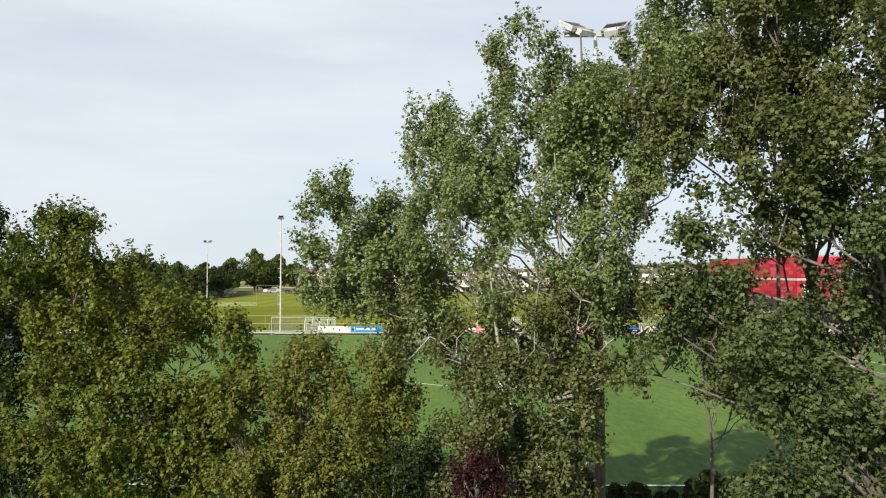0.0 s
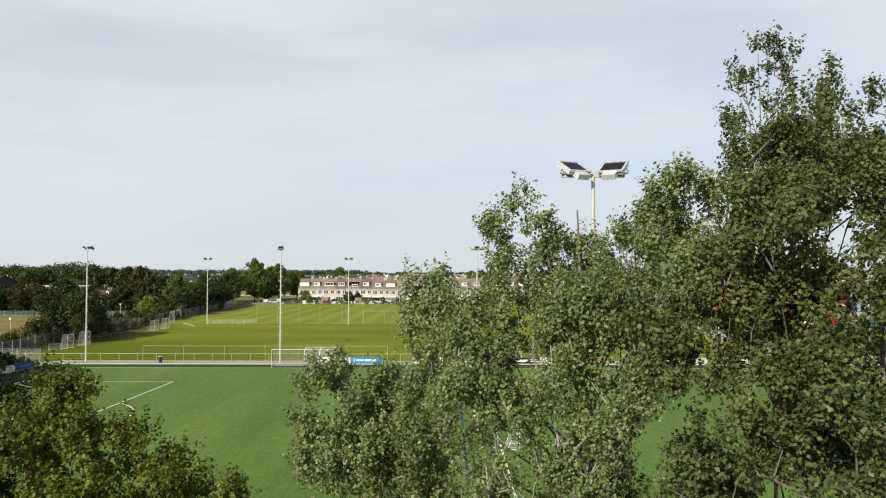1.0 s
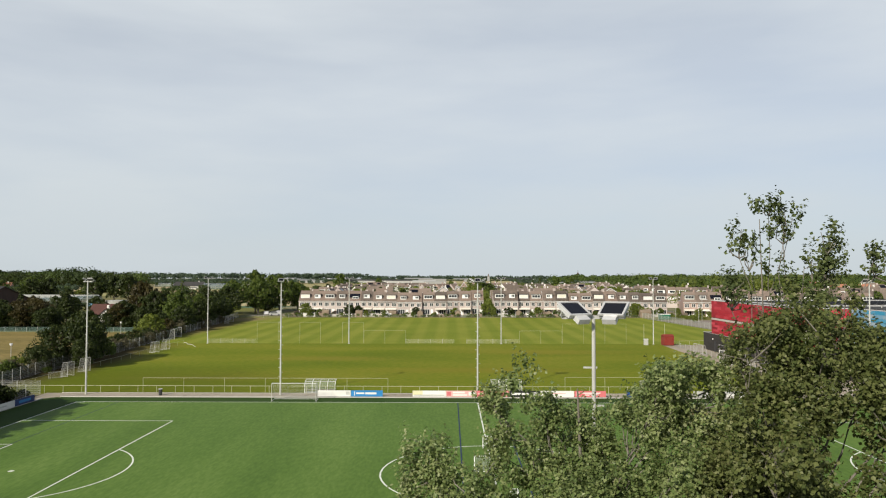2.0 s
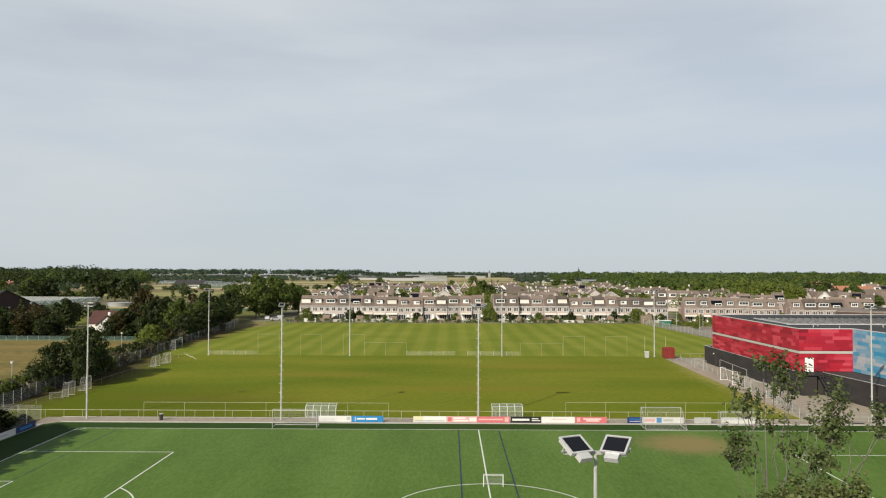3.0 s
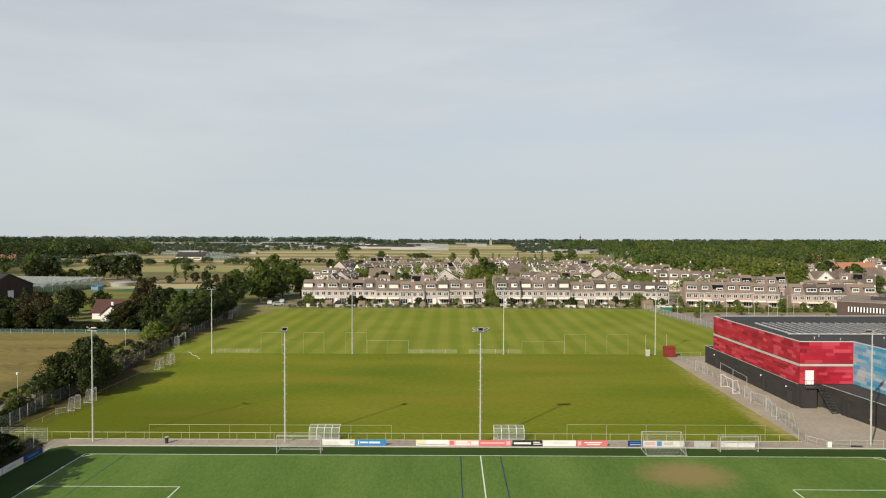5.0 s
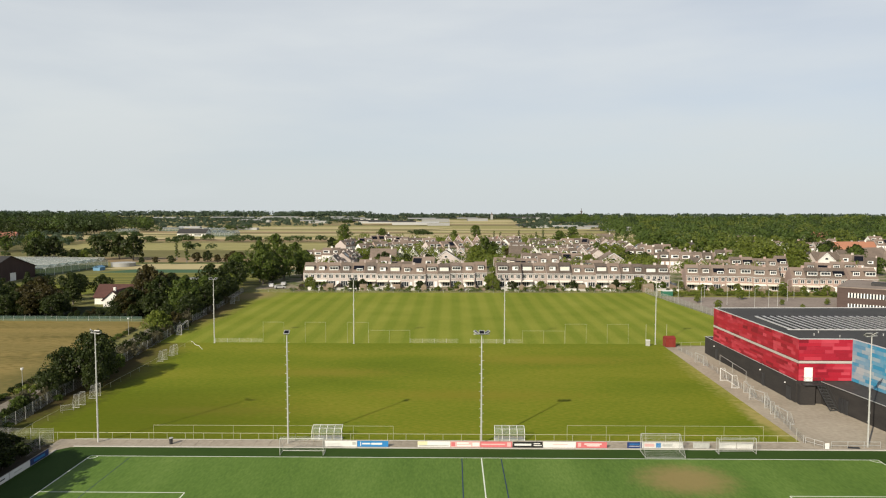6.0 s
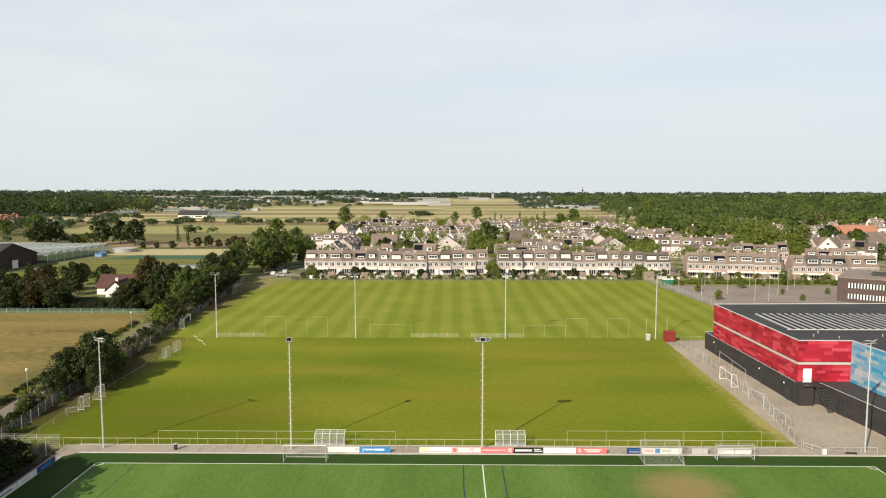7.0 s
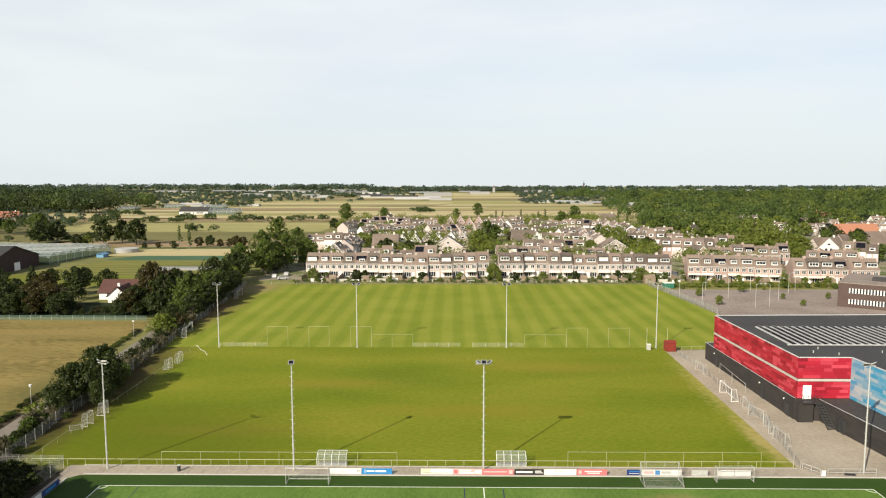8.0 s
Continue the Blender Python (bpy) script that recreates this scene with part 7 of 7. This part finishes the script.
for key, x, y, s, h in (  # among and behind the eastern rows
    ("oak", 101, 379, 0.89, 1.0), ("ash", 125, 439, 0.6, 1.0), ("ash", 124, 417, 0.6, 1.0), ("lime", 148, 370, 2.15, 1.0), ("lime", 146, 348, 1.9, 1.0), ("lime", 156, 354, 2.1, 1.0), ("lime", 163, 346, 1.9, 1.0), ("lime", 159, 338, 1.38, 1.0), ("lime", 168, 354, 1.69, 1.0), ("ash", 190, 371, 0.87, 1.0),
    ("ash", 196, 353, 0.87, 1.0), ("oak", 194, 363, 0.67, 1.0), ("lime", 142, 352, 1.54, 1.0)):
    plant(key, x, y, s, h)
for key, x, y, s, h in (
    ("ash", 151, 391, 0.93, 1.0), ("ash", 155, 419, 1.07, 1.0), ("ash", 195, 332, 0.6, 1.0), ("lime", 226, 470, 1.5, 1.0), ("oak", 256, 519, 1.11, 1.0), ("lime", 232, 523, 1.69, 1.0), ("ash", 141, 406, 0.87, 1.0), ("lime", 133, 411, 1.69, 1.0), ("lime", 190, 457, 2.0, 1.0), ("ash", 134, 435, 0.8, 1.0),
    ("ash", 124, 446, 0.8, 1.0), ("lime", 267, 506, 1.54, 1.0), ("oak", 204, 394, 1.5, 1.0), ("oak", 209, 377, 1.4, 1.0), ("lime", 144, 359, 1.7, 1.0), ("lime", 151, 339, 1.4, 1.0), ("lime", 154, 323, 1.2, 1.0), ("ash", 131, 462, 1.0, 1.0), ("lime", 170, 400, 1.9, 1.1), ("lime", 180, 420, 2.0, 1.1), ("ash", 205, 440, 0.9, 1.0), ("ash", 170, 460, 1.0, 1.0), ("ash", 150, 500, 1.0, 1.0)):
    plant(key, x, y, s, h)
for x, y, s in ((89.5, 258.7, 1.25), (103.9, 263.4, 1.15), (119.8, 262.6, 1.35), (134.7, 261.2, 1.1), (81.3, 239.5, 0.9), (82.0, 223.0, 0.95), (106.6, 233.9, 0.6), (107.1, 221.4, 0.65), (121.5, 234.7, 0.65), (108.2, 252.1, 0.5), (80.2, 254.1, 0.6), (95, 264.5, 0.8), (128, 264, 0.9), (112, 266, 0.9)):
    plant("parktree", x, y, s * 0.84)
rng_garden = random.Random(8)
for key, x, y, s, h in (("lime", -53.8, 278.5, 0.8, 1.0), ("oak", -37.4, 278, 0.6, 0.9), ("oak", -34.0, 279, 0.55, 0.9), ("alder", 22.6, 279, 0.55, 0.9), ("lime", 33.5, 278, 0.65, 0.9), ("oak", 62, 279, 0.5, 1.0), ("alder", -12, 279, 0.5, 1.0), ("oak", 46, 280, 0.45, 1.0), ("lime", 2.5, 279, 0.6, 0.9)):
    plant(key, x, y - 6, s, h)
for k in range(60):
    x = -58 + k * 2.5 + rng_garden.uniform(-1, 1)
    if x > 88:
        break
    plant("shrub", x, rng_garden.uniform(267, 276), rng_garden.uniform(0.35, 0.85), rng_garden.uniform(0.7, 1.3))
for x, y, s in ((-52, 276, 0.7), (-31, 277, 0.65), (-24, 275, 0.7), (72, 277, 1.0), (69, 276, 0.9), (75, 279, 0.9), (17, 278, 0.8), (-5, 276, 0.5), (52, 278, 0.5), (88, 284, 0.8)):
    plant("parktree", x, y - 6, s, 1.0)
for k in range(22):
    plant("shrub", 92 + k * 4.2, 256 + rng_garden.uniform(0, 12) - k * 0.3, rng_garden.uniform(0.6, 1.1))
# the hedge along the west fence
rng_hedge = random.Random(5)
hedge_line = [(-65.6, 100), (-66.0, 107), (-67.0, 115), (-67.4, 135), (-69.4, 157), (-70.2, 168), (-72.5, 194), (-73, 204), (-76, 242)]
for (xa, ya), (xb, yb) in zip(hedge_line, hedge_line[1:]):
    n = int((yb - ya) / 1.25)
    for k in range(n):
        s = k / n
        kind = rng_hedge.choice(("dryshrub", "dryshrub", "greenshrub", "dryshrub", "darkhedge")) if ya > 110 else rng_hedge.choice(("greenshrub", "greenshrub", "dryshrub", "darkhedge"))
        side = rng_hedge.choice((-1.6, -0.7, 0.2, 1.9)) if kind != "dryshrub" else rng_hedge.choice((-1.5, -0.4, 0.6, 1.4))
        plant(kind, xa + (xb - xa) * s + side, ya + (yb - ya) * s + rng_hedge.uniform(-0.5, 0.5), rng_hedge.uniform(0.6, 1.1), rng_hedge.uniform(0.8, 1.5))
for k in range(56):  # low rough hedge on the far side of the path
    plant(rng_hedge.choice(("darkhedge", "greenshrub", "dryshrub")), -74.2 - k * 0.15 + rng_hedge.uniform(-0.3, 0.3), 108 + k * 1.4, rng_hedge.uniform(0.4, 0.7), rng_hedge.uniform(0.45, 0.8))
# tall dark growth at the pitch corner
for x, y, s, h in ((-56.5, 73, 0.85, 1.0), (-57, 66, 0.9, 1.0), (-56.5, 58, 0.8, 1.1), (-57, 50, 0.85, 1.0), (-57.5, 78, 0.7, 1.0)):
    plant("oak", x, y, s * 1.5, h * 1.05)
for key, x, y, s, h in (("oak", -62, 74, 1.12, 1.05), ("oak", -68, 66, 1.35, 1.0), ("oak", -74, 74, 1.35, 1.05), ("oak", -61, 60, 1.20, 1.0), ("oak", -66, 82, 1.1, 1.1), ("oak", -61, 48, 1.20, 1.0), ("oak", -80, 84, 1.35, 1.0), ("oak", -70, 56, 1.35, 1.0), ("oak", -72, 88, 1.0, 1.0), ("oak", -59.6, 82.5, 0.7, 1.0), ("oak", -82, 70, 1.35, 1.0),
                        ("greenshrub", -56.0, 92.2, 0.6, 0.7), ("darkhedge", -58.2, 94.2, 1.0, 0.8), ("darkhedge", -60.8, 95.2, 1.1, 0.8), ("darkhedge", -56.4, 89.2, 0.9, 0.9), ("darkhedge", -63, 94, 1.2, 0.9), ("darkhedge", -59, 91, 1.3, 0.9), ("darkhedge", -61.5, 92, 1.3, 0.9),
                        ("darkhedge", -57.5, 87.5, 1.2, 1.0), ("darkhedge", -64.5, 96.2, 0.9, 0.8), ("darkhedge", -55.4, 94.6, 0.7, 0.7), ("darkhedge", -66.5, 95, 1.2, 1.0), ("darkhedge", -68.5, 97, 1.0, 1.0), ("darkhedge", -55.2, 90.6, 1.0, 0.9), ("darkhedge", -55.0, 86.5, 1.1, 0.9), ("darkhedge", -55.6, 83.5, 1.2, 1.0), ("darkhedge", -57.0, 85.5, 1.3, 1.1), ("darkhedge", -60, 88, 1.4, 1.1), ("darkhedge", -63.5, 90.5, 1.5, 1.1),
                        ("oak", -57.8, 80.5, 0.9, 1.1), ("oak", -63, 86, 0.8, 0.9)):
    plant(key, x, y, s, h)
# low dark hedge added between trees and pitch, where the turf lies in shade
rng_low = random.Random(3)
for k in range(15):
    plant("darkshrub", -3.5 + k * 1.25, 21.8 + rng_low.uniform(-0.7, 0.7), rng_low.uniform(0.75, 1.05), rng_low.uniform(0.85, 1.1))


# ---------------------------------------------------------------- far woods
def woods(name, label, areas, leaf, seed, height=(9, 15), per=70, size=1.5):
    """Closed woodland: many crowns of leaf clumps in one mesh."""
    rng = np.random.default_rng(seed)
    pts, ups, siz = [], [], []
    for y0, y1, a0, a1, b0, b1, count in areas:  # x runs from a0 to a1 at y0 and from b0 to b1 at y1
        y = rng.uniform(y0, y1, count)
        s = (y - y0) / (y1 - y0)
        x = (a0 + (b0 - a0) * s) + rng.uniform(0, 1, count) * ((a1 - a0) * (1 - s) + (b1 - b0) * s)
        for cx, cy in zip(x, y):
            h = rng.uniform(*height)
            w = h * rng.uniform(1.0, 1.5)
            r = w * 0.46
            lobes = [(cx, cy, h - r * 1.05, r * 0.86)]
            for k in range(7):  # smaller rounded masses sit on the dome
                a, up = k * 2.4 + rng.uniform(-0.4, 0.4), rng.uniform(-0.15, 0.85)
                d = r * 0.8 * math.sqrt(1 - up * up)
                lobes.append((cx + d * math.cos(a), cy + d * math.sin(a), h - r * 1.05 + r * 0.8 * up, r * rng.uniform(0.3, 0.45)))
            far = 1 + max(0, cy - 500) / 1400
            n = int(per / 10 / far ** 1.3) + 2
            for mass, share in ((lobes[:1], 3 * n), (lobes[1:], n)):
                p, u, s = clumps(rng, mass, share, size * far, 1.02)
                pts.append(p), ups.append(u), siz.append(s)
    pts, ups, siz = np.concatenate(pts), np.concatenate(ups), np.concatenate(siz)
    nor = ups + rng.normal(size=ups.shape) * 0.12
    nor /= np.linalg.norm(nor, axis=1)[:, None]
    a = np.cross(nor, rng.normal(size=nor.shape))
    a /= np.linalg.norm(a, axis=1)[:, None]
    b = np.cross(nor, a)
    s = siz[:, None] / 2
    v = np.stack([pts - a * s, pts - b * s * 0.8, pts + a * s, pts + b * s * 0.8], 1).reshape(-1, 3)
    ob = mesh_part(name, np_mesh(name, v, np.arange(len(v)).reshape(-1, 4)), M[leaf])
    return tagged(ob, label, "woodland", kind="stuff")


woods("hedge", "low clipped green hedge along the car park", ((257.5, 259, 76, 150, 76, 150, 100),), "limeleaf", 60, (1.3, 1.9), 150, 0.3)
woods("hedge", "rough garden hedge before the terraced houses", ((267.2, 268.4, -60, 70, -60, 70, 90),), "midleaf", 61, (0.8, 1.7), 120, 0.28)
woods("woodland", "dense mixed green woodland beyond the houses", ((455, 520, 128, 185, 140, 205, 15), (565, 640, 142, 290, 160, 330, 34), (640, 800, 170, 480, 205, 560, 85), (800, 1100, 215, 620, 290, 780, 115), (1100, 1280, 280, 800, 310, 1000, 110), (600, 1100, 140, 165, 200, 265, 24), (1180, 1300, 160, 290, 180, 320, 26)), "woodleaf", 51, (9, 17), 420, 1.25)
woods("woodland", "lighter yellow-green trees standing in the woodland", ((340, 420, 130, 168, 142, 190, 12), (455, 520, 130, 180, 140, 200, 6), (565, 800, 150, 420, 200, 560, 40), (800, 1280, 215, 620, 310, 1000, 120)), "woodlight", 62, (10, 17.5), 420, 1.25)
# darker crowns mixed in to give the woods their shadow contrast
woods("woodland", "dark trees mixed into the woodland, shade in their leaf colour", ((575, 680, 150, 300, 170, 420, 14), (680, 1100, 175, 540, 270, 780, 90), (1100, 1280, 275, 800, 310, 1000, 90)), "wooddark", 57, (10, 15.5), 380, 1.25)
woods("woodland", "green trees and hedges standing among the houses", ((400, 560, -50, 130, -60, 150, 120), (325, 400, -45, 110, -50, 120, 60), (500, 540, 190, 330, 200, 380, 30), (300, 325, -60, 84, -60, 90, 26), (540, 600, -90, 120, -90, 130, 70), (290, 330, 92, 150, 92, 190, 14)), "limeleaf", 52, (5.5, 10.5), 240, 0.75)
woods("woodland", "tall dark woodland at the edge of the farmland", ((745, 900, -640, -385, -760, -450, 80), (742, 790, -600, -350, -620, -372, 40), (900, 1250, -950, -470, -1200, -600, 120), (455, 530, -330, -284, -345, -296, 5), (760, 960, -390, -345, -470, -400, 18)), "darkleaf", 53, (11, 20), 290, 1.4)
woods("woodland", "tall dark woodland on the low dunes", ((980, 1120, -1000, -480, -1150, -560, 60),), "woodshade", 64, (18, 23), 400, 1.7)
woods("woodland", "clump of tall dark trees at the end of the woods", ((738, 756, -394, -366, -398, -370, 4),), "woodshade", 65, (21, 24.5), 500, 1.5)
woods("woodland", "mid-green trees in the woodland by the farmland", ((745, 900, -620, -375, -740, -440, 46), (900, 1250, -950, -450, -1200, -590, 70), (830, 900, -420, -350, -430, -370, 8)), "woodleaf", 63, (12, 21), 290, 1.4)
woods("woodland", "hedgerows and tree groups on the farmland", ((614, 624, -196, -110, -196, -110, 24), (430, 438, -300, -215, -300, -215, 16), (596, 602, -330, -225, -330, -225, 22), (700, 706, -340, -290, -340, -290, 10), (508, 512, -190, -160, -190, -160, 7), (560, 590, -345, -300, -360, -310, 10), (470, 590, -420, -300, -460, -330, 26), (636, 652, -250, -214, -250, -214, 12), (640, 656, -330, -300, -330, -300, 6), (890, 940, -300, -250, -315, -262, 26), (760, 768, -45, -18, -45, -18, 12), (816, 860, -350, -326, -370, -340, 5), (1230, 1236, -200, -160, -200, -160, 12)), "wooddark", 54, (4, 7), 130, 1.0)
woods("woodland", "scattered trees and hedges on the far plain", ((940, 1400, -480, -280, -760, -330, 330), (1300, 1640, -620, -60, -720, 0, 330), (1000, 1350, -300, -120, -400, -160, 60), (950, 1150, 90, 240, 105, 290, 110), (1150, 1640, 105, 310, 130, 420, 260), (640, 760, -400, -300, -450, -340, 24), (520, 640, -330, -280, -390, -330, 14)), "hazeleaf", 56, (3.5, 7), 110, 1.3)
woods("woodland", "low woods and hedges on the plain behind the woodland", ((1280, 1640, 300, 1050, 380, 1300, 360),), "hazeleaf", 58, (5, 10), 80, 1.6)
woods("woodland", "haze-grey tree line along the horizon", ((1650, 1800, -200, 1500, -200, 1650, 560), (1350, 1650, -1300, -640, -1600, -760, 160)), "hazeleaf", 55, (9.5, 12.5), 60, 2.0)
woods("woodland", "higher haze-grey woods along the horizon", ((1650, 1800, -1500, -200, -1650, -200, 520),), "hazeleaf", 59, (14.5, 18.5), 60, 2.2)
